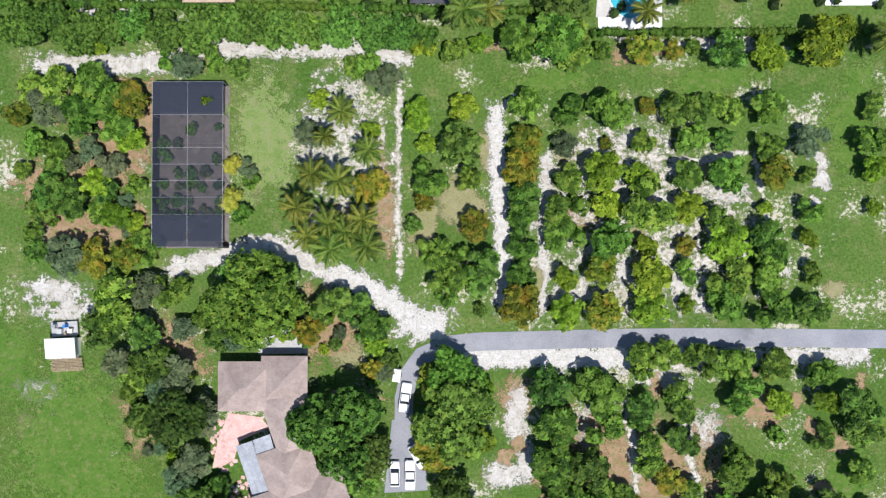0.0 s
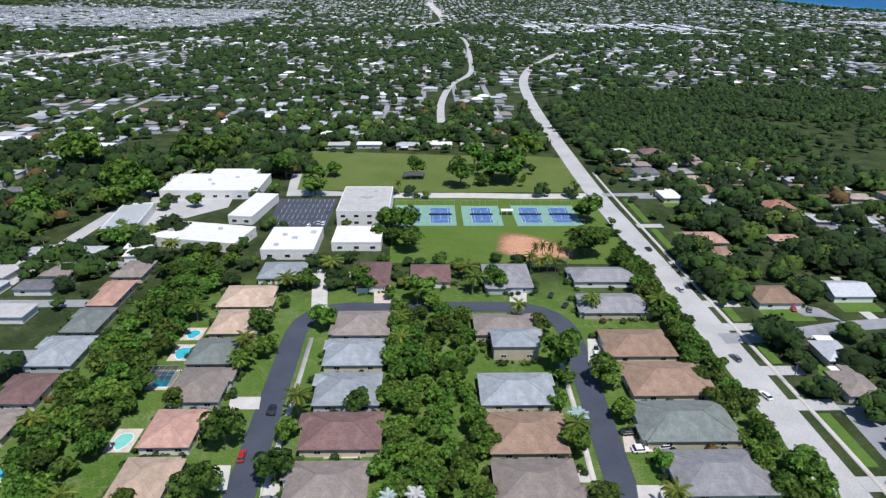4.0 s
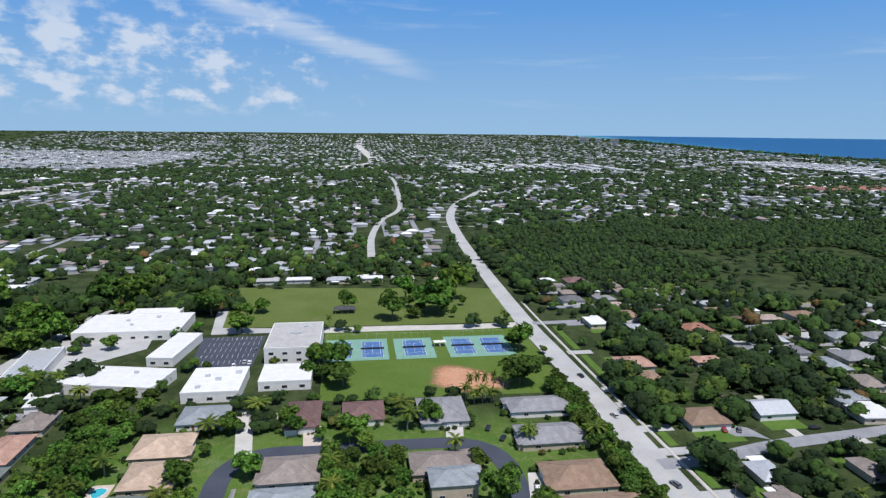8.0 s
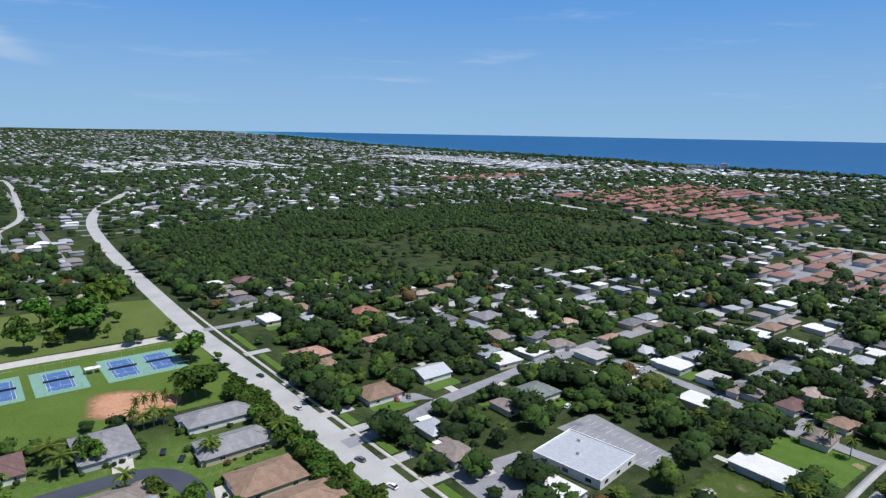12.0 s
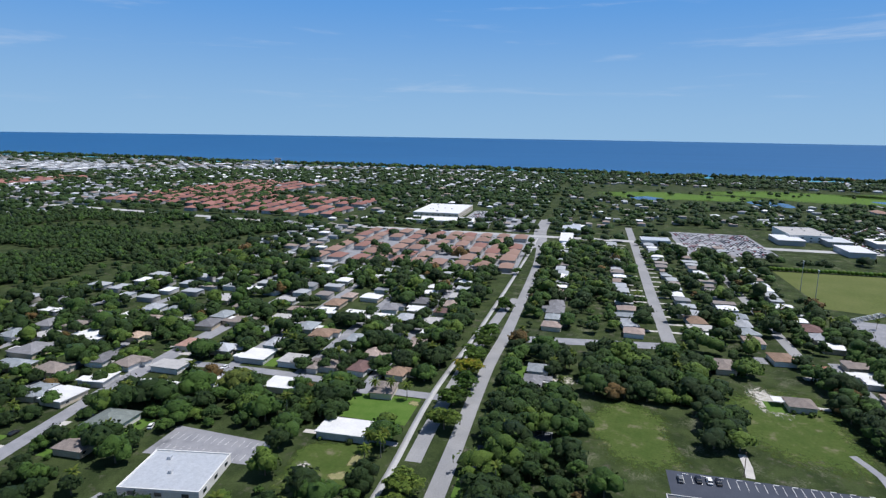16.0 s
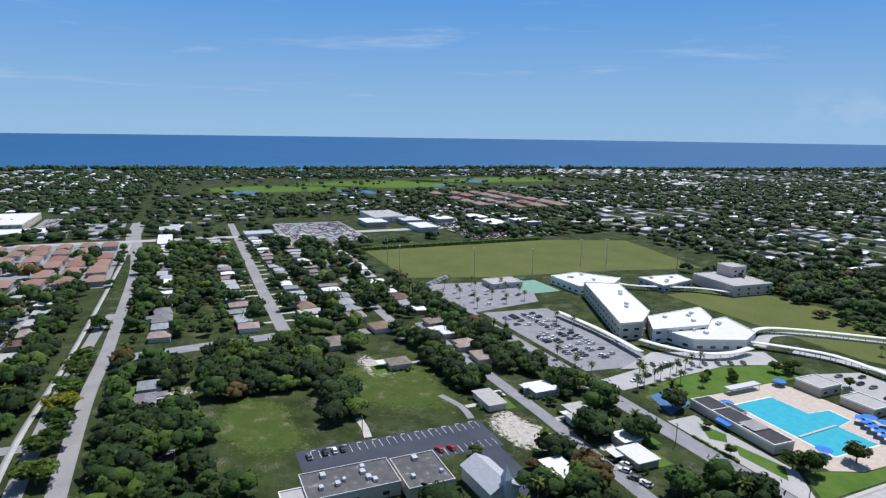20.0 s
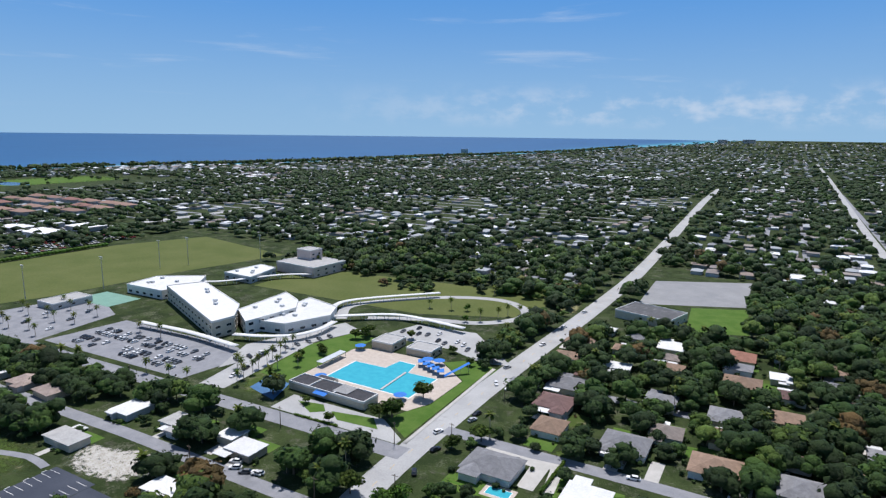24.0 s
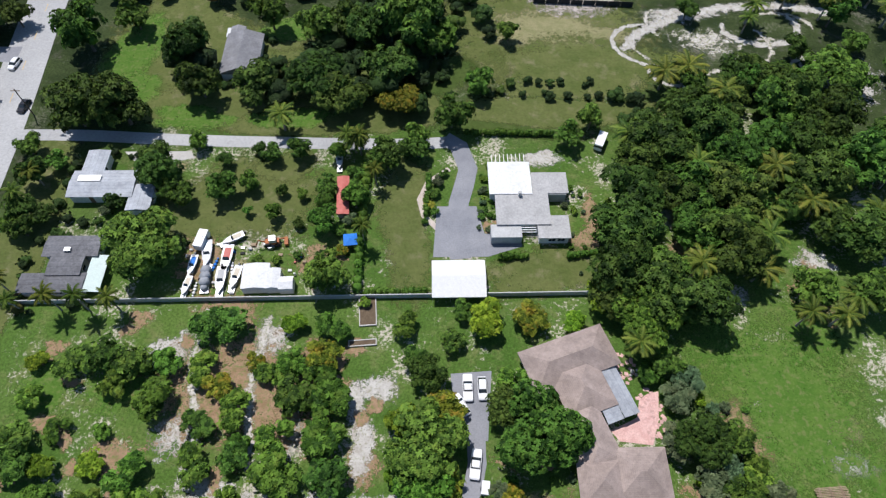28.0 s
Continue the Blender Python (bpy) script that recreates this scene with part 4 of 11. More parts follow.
def far_palms(name, x, y, h, label):
    """Palms past counting in one mesh: a slim stem and arching fronds each."""
    rng = np.random.default_rng(len(x) + 5)
    n, m = len(x), 15
    z0 = rise(x, y)
    top = np.column_stack([x + rng.uniform(-0.5, 0.5, n), y + rng.uniform(-0.5, 0.5, n), z0 + h])
    V, F, S, base = [], [], [], 0
    ring = np.array([(math.cos(t), math.sin(t)) for t in (0.0, 1.57, 3.14, 4.71)])
    stem = np.concatenate([np.stack([np.column_stack([x, y, z0 - 0.2])] * 4, 1), np.stack([top] * 4, 1)], 1)
    stem[:, :4, :2] += ring * 0.2
    stem[:, 4:, :2] += ring * 0.13
    V.append(stem.reshape(-1, 3))
    sq = np.array([f for i in range(4) for f in ((i, (i + 1) % 4, 4 + (i + 1) % 4), (i, 4 + (i + 1) % 4, 4 + i))])
    F.append((sq[None] + (np.arange(n) * 8)[:, None, None]).reshape(-1, 3))
    base = 8 * n
    for i in range(m):
        az = 2.4 * i + rng.uniform(-0.3, 0.3, n)
        el = math.radians(60 - 95 * i / m) + rng.uniform(-0.15, 0.15, n)
        length = rng.uniform(2.3, 3.3, n)
        out = np.column_stack([np.cos(az), np.sin(az), np.zeros(n)])
        side = np.column_stack([-np.sin(az), np.cos(az), np.zeros(n)])
        pos, pts = top.copy(), []
        for k in range(4):
            pts.append(pos)
            step = el - 0.42 * k
            pos = pos + (out * np.cos(step)[:, None] + np.array([0, 0, 1.0]) * np.sin(step)[:, None]) * (length / 3)[:, None]
        row = []
        for k, wd in enumerate((0.12, 0.6, 0.52, 0.06)):
            row += [pts[k] + side * wd - np.array([0, 0, wd * 0.5]), pts[k], pts[k] - side * wd - np.array([0, 0, wd * 0.5])]
        V.append(np.stack(row, 1).reshape(-1, 3))
        t = np.array([f for k in range(3) for j in range(2) for f in ((3 * k + j, 3 * k + j + 1, 3 * k + j + 4), (3 * k + j, 3 * k + j + 4, 3 * k + j + 3))])
        F.append((t[None] + (np.arange(n) * 12)[:, None, None]).reshape(-1, 3) + base)
        base += 12 * n
    tri = np.concatenate(F)
    slots = np.ones(len(tri), np.int32)
    slots[:8 * n] = 0
    tagged(new(name, mesh_arrays(name, np.concatenate(V), tri, PALM_BARK, LEAF["palm_far"], slots=slots)), label, "palms", "", "stuff")


HOUSES = []
CLEAR = [(95, -600, 112, 480), (110, 36, 720, 47), (110, 57, 400, 62.5), (110, -139, 330, -130), (110, -180, 440, -167), (108, 194, 330, 207), (249, 57, 262, 204), (142, -212, 195, -198), (336, -58, 357, 40), (195, -262, 245, -184), (120, -262, 200, -204), (158, -86, 196, -22), (45, -415, 90, -380), (-172, -420, -124, -364), (178, -131, 214, -108), (150, -100, 178, -80), (14, -545, 86, -376), (189, -110, 213, -34), (150, 108, 200, 150), (352, -256, 436, -170), (-106, -352, -72, -318), (-126, -232, -66, -158), (226, 66, 247, 92), (174, 68, 200, 98), (70, -150, 88, -122), (52, -115, 72, -107), (26, -114, 44, -107), (34, -150, 46, -138), (61, -200, 90, -166), (112, -204, 184, -180), (184, -285, 222, -204)]


def free(x, y, grow):
    """Where no house or street stands."""
    ok = np.ones(len(x), bool)
    for hx, hy, w, d, _ in HOUSES:
        ok &= ~((np.abs(x - hx) < w / 2 + grow) & (np.abs(y - hy) < d / 2 + grow))
    for x0, y0, x1, y1 in CLEAR:
        ok &= ~((x > x0 - grow) & (x < x1 + grow) & (y > y0 - grow) & (y < y1 + grow))
    return ok


def wood(x0, y0, x1, y1, gap, r0, r1, seed=1, keep=1.0, sprays=70, label="garden trees crowding the plots", name="garden_trees"):
    """A stand of trees past counting, joined in one mesh."""
    rng = np.random.default_rng(seed)
    ny, nx = max(1, int((y1 - y0) / gap)), max(1, int((x1 - x0) / gap))
    i, j = np.meshgrid(np.arange(nx), np.arange(ny))
    x = x0 + (i.ravel() + 0.5 + rng.uniform(-0.42, 0.42, i.size)) * (x1 - x0) / nx
    y = y0 + (j.ravel() + 0.5 + rng.uniform(-0.42, 0.42, i.size)) * (y1 - y0) / ny
    ok = (rng.uniform(size=i.size) < keep) & free(x, y, min(2.4, r0 * 0.7))
    r = rng.uniform(r0, r1, ok.sum())
    far_trees(name, x[ok], y[ok], r, r * rng.uniform(1.25, 1.8, len(r)), sprays, 0.12, label, lumps=6)


def hedge(x0, y0, x1, y1, width=1.2, h=1.6, name="hedge", label="clipped green hedge along the plot line"):
    """A clipped hedge: leafy sections with an uneven top, set end to end."""
    rng = np.random.default_rng(int(abs(x0 * 3 + y0 * 5)) + 3)
    length = math.hypot(x1 - x0, y1 - y0)
    ob = root(name, x0, y0, label=label, category="hedge", group="hedges")
    count = max(1, round(length / 7.0))
    for i in range(count):
        n = max(2, int(length / count / (width * 0.7)))
        t = (i + (np.arange(n) + 0.5) / n) / count
        c = np.column_stack([(x1 - x0) * t, (y1 - y0) * t, np.full(n, h * 0.5)]) + rng.normal(size=(n, 3)) * 0.1
        r = np.full(n, width * 0.6) * rng.uniform(0.9, 1.1, n)
        v, q = leaf_quads(rng, c, r, int(n * 34), 0.24, squash=h / width / 1.1)
        cv, cf = core(c, r * 0.85, h / width / 1.15)
        tri = np.concatenate([q[:, [0, 1, 2]], q[:, [0, 2, 3]], cf + len(v)])
        v = np.concatenate([v, cv])
        v[:, 2] = np.maximum(v[:, 2], 0.0)
        part("hedge_section", mesh_arrays("hedge_section", v, tri, LEAF["hedge"]), ob)
    return ob


# ---- houses ----
WIN = {}


def window_meshes(w, h):
    key = (round(w, 2), round(h, 2))
    if key not in WIN:
        g, t = Geo(), 0.08
        g.box(-w / 2, -0.05, 0, w / 2, 0.05, t).box(-w / 2, -0.05, h - t, w / 2, 0.05, h).box(-w / 2, -0.05, t, -w / 2 + t, 0.05, h - t).box(w / 2 - t, -0.05, t, w / 2, 0.05, h - t).box(-0.03, -0.04, t, 0.03, 0.04, h - t)
        WIN[key] = (g.mesh("window", TRIM), Geo().box(-w / 2 + t, -0.02, t, w / 2 - t, 0.03, h - t).mesh("pane", GLASS))
    return WIN[key]


def window(parent, x, y, z, rz, w=1.5, h=1.2, far=False):
    if far:
        key = (w, h, "far")
        if key not in WIN:
            g, t = Geo(), 0.1
            g.box(-w / 2, -0.06, 0, w / 2, 0.04, t).box(-w / 2, -0.06, h - t, w / 2, 0.04, h).box(-w / 2, -0.06, t, -w / 2 + t, 0.04, h - t).box(w / 2 - t, -0.06, t, w / 2, 0.04, h - t).box(-w / 2 + t, -0.02, t, w / 2 - t, 0.03, h - t, 1)
            WIN[key] = g.mesh("window", TRIM, GLASS)
        part("window", WIN[key], parent, at=(x, y, z), rz=rz)
        return
    a, b = window_meshes(w, h)
    f = part("window", a, parent, at=(x, y, z), rz=rz)
    part("pane", b, f)


DOOR = [Geo().box(-0.5, -0.06, 0, 0.5, 0.06, 2.1).mesh("door", DOORWOOD)]
_g = Geo().box(-2.45, -0.06, 0, 2.45, 0.05, 2.15)
for _i in range(4):
    _g.box(-2.4, -0.09, 0.06 + _i * 0.52, 2.4, -0.06, 0.5 + _i * 0.52)
GARAGE = _g.mesh("garage_door", TRIM)

ROOF_WORDS = {"rose": "weathered rose tile", "pink": "faded pink tile", "tan": "tan tile", "beige": "beige tile", "charcoal": "charcoal tile", "grey": "grey tile", "bluegrey": "pale blue-grey tile", "greengrey": "green-grey tile", "taupe": "taupe tile", "brown": "brown tile", "maroon": "dark maroon tile", "salmon": "salmon tile", "terracotta": "terracotta tile", "white": "flat white", "gravel": "flat grey gravel", "metal": "pale metal", "shingle": "pale grey shingle", "slate": "weathered dark shingle"}
H_RNG = np.random.default_rng(9)


def house(x, y, w, d, roof="grey", rot=0.0, h=2.8, wings=(), wall=None, gable=False, detail=2, front="s", pitch=0.36, name="house", extra=""):
    """A one-storey house: stucco walls, hip roof with eaves, windows, door and garage. wings: (x0, y0, x1, y1) about the centre."""
    wall = wall or [WALL_CREAM, WALL_WHITE, WALL_TAN, WALL_GREY][H_RNG.integers(4)]
    HOUSES.append((x, y, w, d, detail))
    ob = root(name, x, y, 0, rot, label=f"one-storey stucco house under a {ROOF_WORDS[roof]} roof" + extra, category="house", group="houses")
    if detail < 2 and not wings and w > 8 and d > 8 and H_RNG.uniform() < 0.45:
        sx, sy = H_RNG.choice([-1, 1], 2)
        a, b = sorted((sx * w * 0.04, sx * w * 0.44))
        c, e = sorted((sy * d * 0.1, sy * (d / 2 + H_RNG.uniform(2, 4.5))))
        wings = ((a, c, b, e),)
    if detail > 1 and not wings:
        k, out = H_RNG.choice([-1, 1]), H_RNG.uniform(0.8, 1.6)
        lo, hi = sorted((k * 0.08, k * 0.46))
        wings = {"n": ((lo * w, 0.05 * d, hi * w, d / 2 + out),), "s": ((lo * w, -d / 2 - out, hi * w, -0.05 * d),), "e": ((0.05 * w, lo * d, w / 2 + out, hi * d),), "w": ((-w / 2 - out, lo * d, -0.05 * w, hi * d),)}[front]
    blocks = [(-w / 2, -d / 2, w / 2, d / 2), *wings]
    e = 0.55
    flat = roof in ("white", "gravel")
    for i, (x0, y0, x1, y1) in enumerate(blocks):
        k = 0.01 * i
        r = Geo()
        part("wall", Geo().box(x0 + e, y0 + e, -0.1, x1 - e, y1 - e, h - 0.05 - k).mesh("wall", wall), ob)
        if flat:
            r.box(x0, y0, h - k, x1, y1, h + 0.32 - k)
        else:
            r.hip(x0, y0, x1, y1, h + 0.14 - k, pitch * min(x1 - x0, y1 - y0) / 2, gable=gable)
        part("roof", r.mesh("roof", ROOF[roof]), ob)
    if not flat and detail > 1:
        c = Geo()
        x0, y0, x1, y1 = blocks[0]
        k, z = min(w, d) / 2, h + 0.16 + pitch * min(w, d) / 2
        if w >= d:
            c.tube((x0 + k, 0, z), (x1 - k + 0.02, 0, z), 0.12, 0.12, 6)
            tops = [((x0 + k, 0), (x0, y0)), ((x0 + k, 0), (x0, y1)), ((x1 - k, 0), (x1, y0)), ((x1 - k, 0), (x1, y1))]
        else:
            c.tube((0, y0 + k, z), (0, y1 - k + 0.02, z), 0.12, 0.12, 6)
            tops = [((0, y0 + k), (x0, y0)), ((0, y0 + k), (x1, y0)), ((0, y1 - k), (x0, y1)), ((0, y1 - k), (x1, y1))]
        if not gable:
            for p, q in tops:
                c.tube((*p, z), (*q, h + 0.16), 0.1, 0.1, 5)
        part("ridge_tiles", c.mesh("ridge_tiles", ROOF[roof]), ob)
    if detail == 1 and H_RNG.uniform() < 0.45:
        k, px, pd = H_RNG.choice([-1, 1]), H_RNG.uniform(-0.3, 0.1) * w, H_RNG.uniform(3.0, 4.6)
        lo, hi = sorted((k * (d / 2 - 0.5), k * (d / 2 + pd)))
        part("porch_roof", Geo().box(px, lo, 2.32, px + H_RNG.uniform(4.5, 7.5), hi, 2.5).mesh("porch_roof", ROOF["white"]), ob, "flat white porch roof")
    hw, hd = w / 2 - e, d / 2 - e
    wz = 0.95
    if detail > 1:
        for k in (-0.55, 0.6):
            window(ob, hw * k, -hd, wz, 0.0, 1.9)
            window(ob, hw * (k - 0.05), hd, wz, math.pi, 1.9, far=True)
        for k in (-0.45, 0.4):
            window(ob, -hw, hd * k, wz, -math.pi / 2, far=True)
            window(ob, hw, hd * k, wz, math.pi / 2, far=True)
    elif detail == 1:
        window(ob, hw * -0.5, -hd, wz, 0.0, 2.0, far=True)
    if detail > 1:
        s = {"s": (0, -hd, 0.0), "n": (0, hd, math.pi), "w": (-hw, 0, -math.pi / 2), "e": (hw, 0, math.pi / 2)}[front]
        ox = -0.3 * (hw if front in "sn" else hd)
        dx, dy = (ox, 0) if front in "sn" else (0, ox)
        part("door", DOOR[0], ob, "brown front door", (s[0] + dx, s[1] + dy, 0), s[2])
        if detail > 1:
            gx, gy = (hw * 0.35, 0) if front in "sn" else (0, hd * 0.35)
            part("garage_door", GARAGE, ob, "white panelled garage door", (s[0] + gx * 0.9, s[1] + gy * 0.9, 0), s[2])
    return ob


def pool(x, y, w, d, rot=0.0, deck=2.5, mat=None, shape="kidney", label="blue swimming pool in a pale deck", deck_mat=None):
    """A garden pool: deck, coping and water a little below the rim."""
    ob = root("swimming_pool", x, y, 0, rot, label=label, category="pool", group="garden pools")
    n = 26
    if shape == "kidney":
        out = [(w / 2 * math.cos(t) * (1 + 0.12 * math.cos(2 * t)), d / 2 * math.sin(t) + 0.16 * d * math.cos(t) ** 2 - 0.08 * d) for t in [2 * math.pi * i / n for i in range(n)]]
    else:
        out = rect(-w / 2, -d / 2, w / 2, d / 2)
    if deck:
        part("deck", Geo().prism(rect(-w / 2 - deck, -d / 2 - deck, w / 2 + deck, d / 2 + deck), -0.05, 0.07).mesh("deck", deck_mat or DRIVE_TAN), ob, "pale paved deck")
    part("coping", Geo().prism([(px * 1.07, py * 1.09) for px, py in out], 0.0, 0.11).mesh("coping", TRIM), ob)
    part("water", Geo().prism(out, 0.0, 0.125).mesh("water", mat or POOL), ob, "clear blue water")
    return ob


# ---- cars ----
CAR_MESH = {}


def car_meshes(colour, kind):
    key = (colour, kind)
    if key in CAR_MESH:
        return CAR_MESH[key]
    L, W = (5.4, 1.95) if kind == "pickup" else (4.6, 1.82)
    g = Geo()
    sec = [(-L / 2, 0.42, 0.66), (-L / 2 + 0.25, 0.48, 0.82), (L / 2 - 1.3, 0.5, 0.9), (L / 2 - 0.2, 0.46, 0.74), (L / 2, 0.4, 0.6)]
    v = []
    for x, k, z in sec:
        wy = W * k / 0.5 / 2
        v += [(x, -wy, 0.28), (x, wy, 0.28), (x, wy, z), (x, wy * 0.9, z + 0.06), (x, -wy * 0.9, z + 0.06), (x, -wy, z)]
    f = [tuple(range(6))[::-1], tuple(range(24, 30))]
    for i in range(4):
        for j in range(6):
            a, b = i * 6 + j, i * 6 + (j + 1) % 6
            f.append((a, b, b + 6, a + 6))
    g.add(v, f)
    body = g.mesh("body", CAR[colour])
    c0, c1, r0, r1 = (-0.9, 1.2, -0.7, 0.45) if kind == "pickup" else (-L / 2 + 0.25, 1.15, -L / 2 + 0.85, 0.4)
    wy, ry = W * 0.45, W * 0.36
    cab = Geo().add([(c0, -wy, 0.9), (c1, -wy, 0.9), (c1, wy, 0.9), (c0, wy, 0.9), (r0, -ry, 1.42), (r1, -ry, 1.42), (r1, ry, 1.42), (r0, ry, 1.42)], ((0, 1, 5, 4), (1, 2, 6, 5), (2, 3, 7, 6), (3, 0, 4, 7), (4, 5, 6, 7))).mesh("cabin_glass", GLASS)
    top = Geo().add([(r0 - 0.05, -ry - 0.02, 1.40), (r1 + 0.05, -ry - 0.02, 1.40), (r1 + 0.05, ry + 0.02, 1.40), (r0 - 0.05, ry + 0.02, 1.40), (r0 + 0.1, -ry + 0.1, 1.48), (r1 - 0.1, -ry + 0.1, 1.48), (r1 - 0.1, ry - 0.1, 1.48), (r0 + 0.1, ry - 0.1, 1.48)], ((0, 1, 5, 4), (1, 2, 6, 5), (2, 3, 7, 6), (3, 0, 4, 7), (4, 5, 6, 7))).mesh("roof", CAR[colour])
    wheel = Geo().tube((0, -0.11, 0), (0, 0.11, 0), 0.33, 0.33, 12).mesh("wheel", TYRE)
    rim = Geo().tube((0, -0.125, 0), (0, 0.125, 0), 0.19, 0.19, 8).mesh("rim", STEEL)
    lamp = Geo().box(-0.06, -0.2, -0.07, 0.06, 0.2, 0.07).mesh("headlight", TRIM)
    CAR_MESH[key] = (body, cab, top, wheel, rim, lamp, L, W)
    return CAR_MESH[key]


def car(x, y, rot, colour="white", kind="car", detail=2, z=0.0, group="parked cars"):
    body, cab, top, wheel, rim, lamp, L, W = car_meshes(colour, kind)
    ob = root("pickup_truck" if kind == "pickup" else "car", x, y, z, rot, label=f"{colour} {'pickup truck with an open bed' if kind == 'pickup' else 'passenger car'} on the asphalt", category="truck" if kind == "pickup" else "car", group=group)
    part("body", body, ob)
    part("cabin_glass", cab, ob, "dark tinted glass")
    part("roof", top, ob)
    if detail > 1:
        for sx in (-1, 1):
            for sy in (-1, 1):
                part("wheel", wheel, ob, at=(sx * L * 0.31, sy * W * 0.44, 0.33))
    return ob


def pole(x, y, h=9.0, name="utility_pole", label="tall brown wooden utility pole", arm=True):
    ob = root(name, x, y, 0, 0, label=label, category="pole", group="utility poles")
    part("shaft", Geo().tube((0, 0, -0.3), (0, 0, h), 0.17, 0.12, 8).mesh("shaft", POLEWOOD), ob)
    if arm:
        part("crossarm", Geo().box(-1.1, -0.06, h - 0.7, 1.1, 0.06, h - 0.55).mesh("crossarm", POLEWOOD), ob)
    return ob

# ---- ground and sea ----
def terrain():
    rings = np.concatenate([[0.0], np.arange(60, 600, 60), np.arange(600, 1500, 75), np.arange(1500, 2700, 50), np.arange(2700, EDGE, 110), [EDGE]])
    n = 240
    th = np.linspace(0, 2 * np.pi, n, endpoint=False)
    x = (rings[:, None] * np.cos(th)).ravel()
    y = (rings[:, None] * np.sin(th)).ravel()
    z = rise(x, y) - 9.0 * np.clip((x - coast(y) - 10) / 40, 0, 1)
    q = [(r * n + i, (r + 1) * n + i, (r + 1) * n + (i + 1) % n, r * n + (i + 1) % n) for r in range(len(rings) - 1) for i in range(n)]
    tagged(new("ground", mesh_arrays("ground", np.column_stack([x, y, z]), q, GRASS)), "flat grassy ground running out to the horizon", "ground", "", "structure")
    ys = np.linspace(-EDGE + 60, EDGE - 60, 190)
    off = np.array([-60, 0, 40, 90, 170, 300, 520, 850, 1300, 1900, 2600, 3400, 4300, 5200, 6400.0])
    c = coast(ys)
    end = np.sqrt(np.maximum(EDGE ** 2 - ys ** 2, 1.0))
    X = np.minimum(c[:, None] + off[None, :], np.maximum(end, c - 60)[:, None])
    Y = np.repeat(ys[:, None], len(off), 1)
    Z = rise(X, Y) - 1.6
    e = np.clip(1 - (X - c[:, None]) / 190.0, 0, 1)
    m = len(off)
    q = [(i * m + j, i * m + j + 1, (i + 1) * m + j + 1, (i + 1) * m + j) for i in range(len(ys) - 1) for j in range(m - 1)]
    me = mesh_arrays("sea_water", np.column_stack([X.ravel(), Y.ravel(), Z.ravel()]), q, SEA)
    me.attributes.new("edge", "FLOAT", "POINT").data.foreach_set("value", e.ravel().astype(np.float32))
    tagged(new("sea_water", me), "deep blue ocean, turquoise along the shore", "water", "", "structure")


terrain()

# ---- roads ----
MAIN = [(128, -1500), (126, -1220), (115, -900), (103, -560), (104, -411), (110, -264), (111, -170), (106, -100), (103, 0), (103, 100), (103, 200), (101, 300), (100, 360), (103, 500), (107, 620), (111, 690), (120, 800), (135, 890), (158, 980), (192, 1070), (240, 1190), (310, 1265), (420, 1330)]
ribbon("road", MAIN, 11.6, ROAD_PALE, 0.06, "pale sun-bleached two-lane main road", "road")
ribbon("road", [(106, 41), (190, 41), (290, 41.5), (366, 38.5), (540, 36.4), (640, 40), (700, 42), (780, 46), (868, 44)], 6.6, ROAD_MID, 0.064, "pale worn suburban road", "road")
ribbon("road", [(196, 53.6), (230, 53.8), (300, 52.6), (350, 50.0), (400, 46.5), (430, 42.0)], 6.0, ROAD_MID, 0.0655, "pale second carriageway beyond the tree median", "road")
ribbon("road", [(640, 41), (700, 43.5), (760, 47), (862, 46)], 15.0, ROAD_MID, 0.0625, "wide pale junction of the suburban road", "road")
ribbon("pavement", [(108, 62), (180, 59.5), (256, 60.5), (367, 55), (590, 48.5), (700, 47)], 2.6, ROAD_PALE, 0.12, "pale concrete footpath beside the road", "pavement", thick=0.12)
ribbon("road", [(104, 188), (125, 189.5), (154, 196), (190, 200), (235, 204), (330, 206)], 7.0, ASPHALT_GREY, 0.062, "grey residential street", "road")
ribbon("road", [(252, 55), (253, 80), (257, 110), (260, 150), (260, 204)], 6.5, ASPHALT_GREY, 0.066, "grey residential side street", "road")
ribbon("road", [(104, 352), (150, 350), (200, 322), (240, 300), (290, 296)], 6.0, ASPHALT_GREY, 0.062, "grey residential street", "road")
ribbon("road", [(352, -118), (480, -119), (690, -121)], 6.5, ROAD_MID, 0.062, "pale residential street", "road")
ribbon("road", [(345, -53), (450, -53.7), (605, -56.6), (820, -60)], 8.0, ROAD_MID, 0.06, "pale residential street", "road")
ribbon("road", [(341, 36), (345, 0), (351, -56)], 11.0, ASPHALT_GREY, 0.068, "grey residential side street", "road")
ribbon("road", [(112, -175.6), (186, -174.6), (255, -173.3), (304, -172), (372, -171), (440, -168)], 9.0, ASPHALT_GREY, 0.064, "grey street beside the school", "road")
ribbon("road", [(111, -134.6), (155, -134.6), (205, -135.5), (243, -134.7), (300, -133), (330, -128)], 6.0, ASPHALT_GREY, 0.062, "narrow grey residential street", "road")
ribbon("road", [(108, -199.5), (60, -199), (26, -199), (-20, -197.5), (-52, -196)], 6.5, ASPHALT_GREY, 0.062, "grey residential street", "road")
ribbon("road", [(106, -261), (80, -262), (55, -262), (30, -262), (0, -262)], 6.5, ASPHALT_GREY, 0.066, "grey residential street", "road")
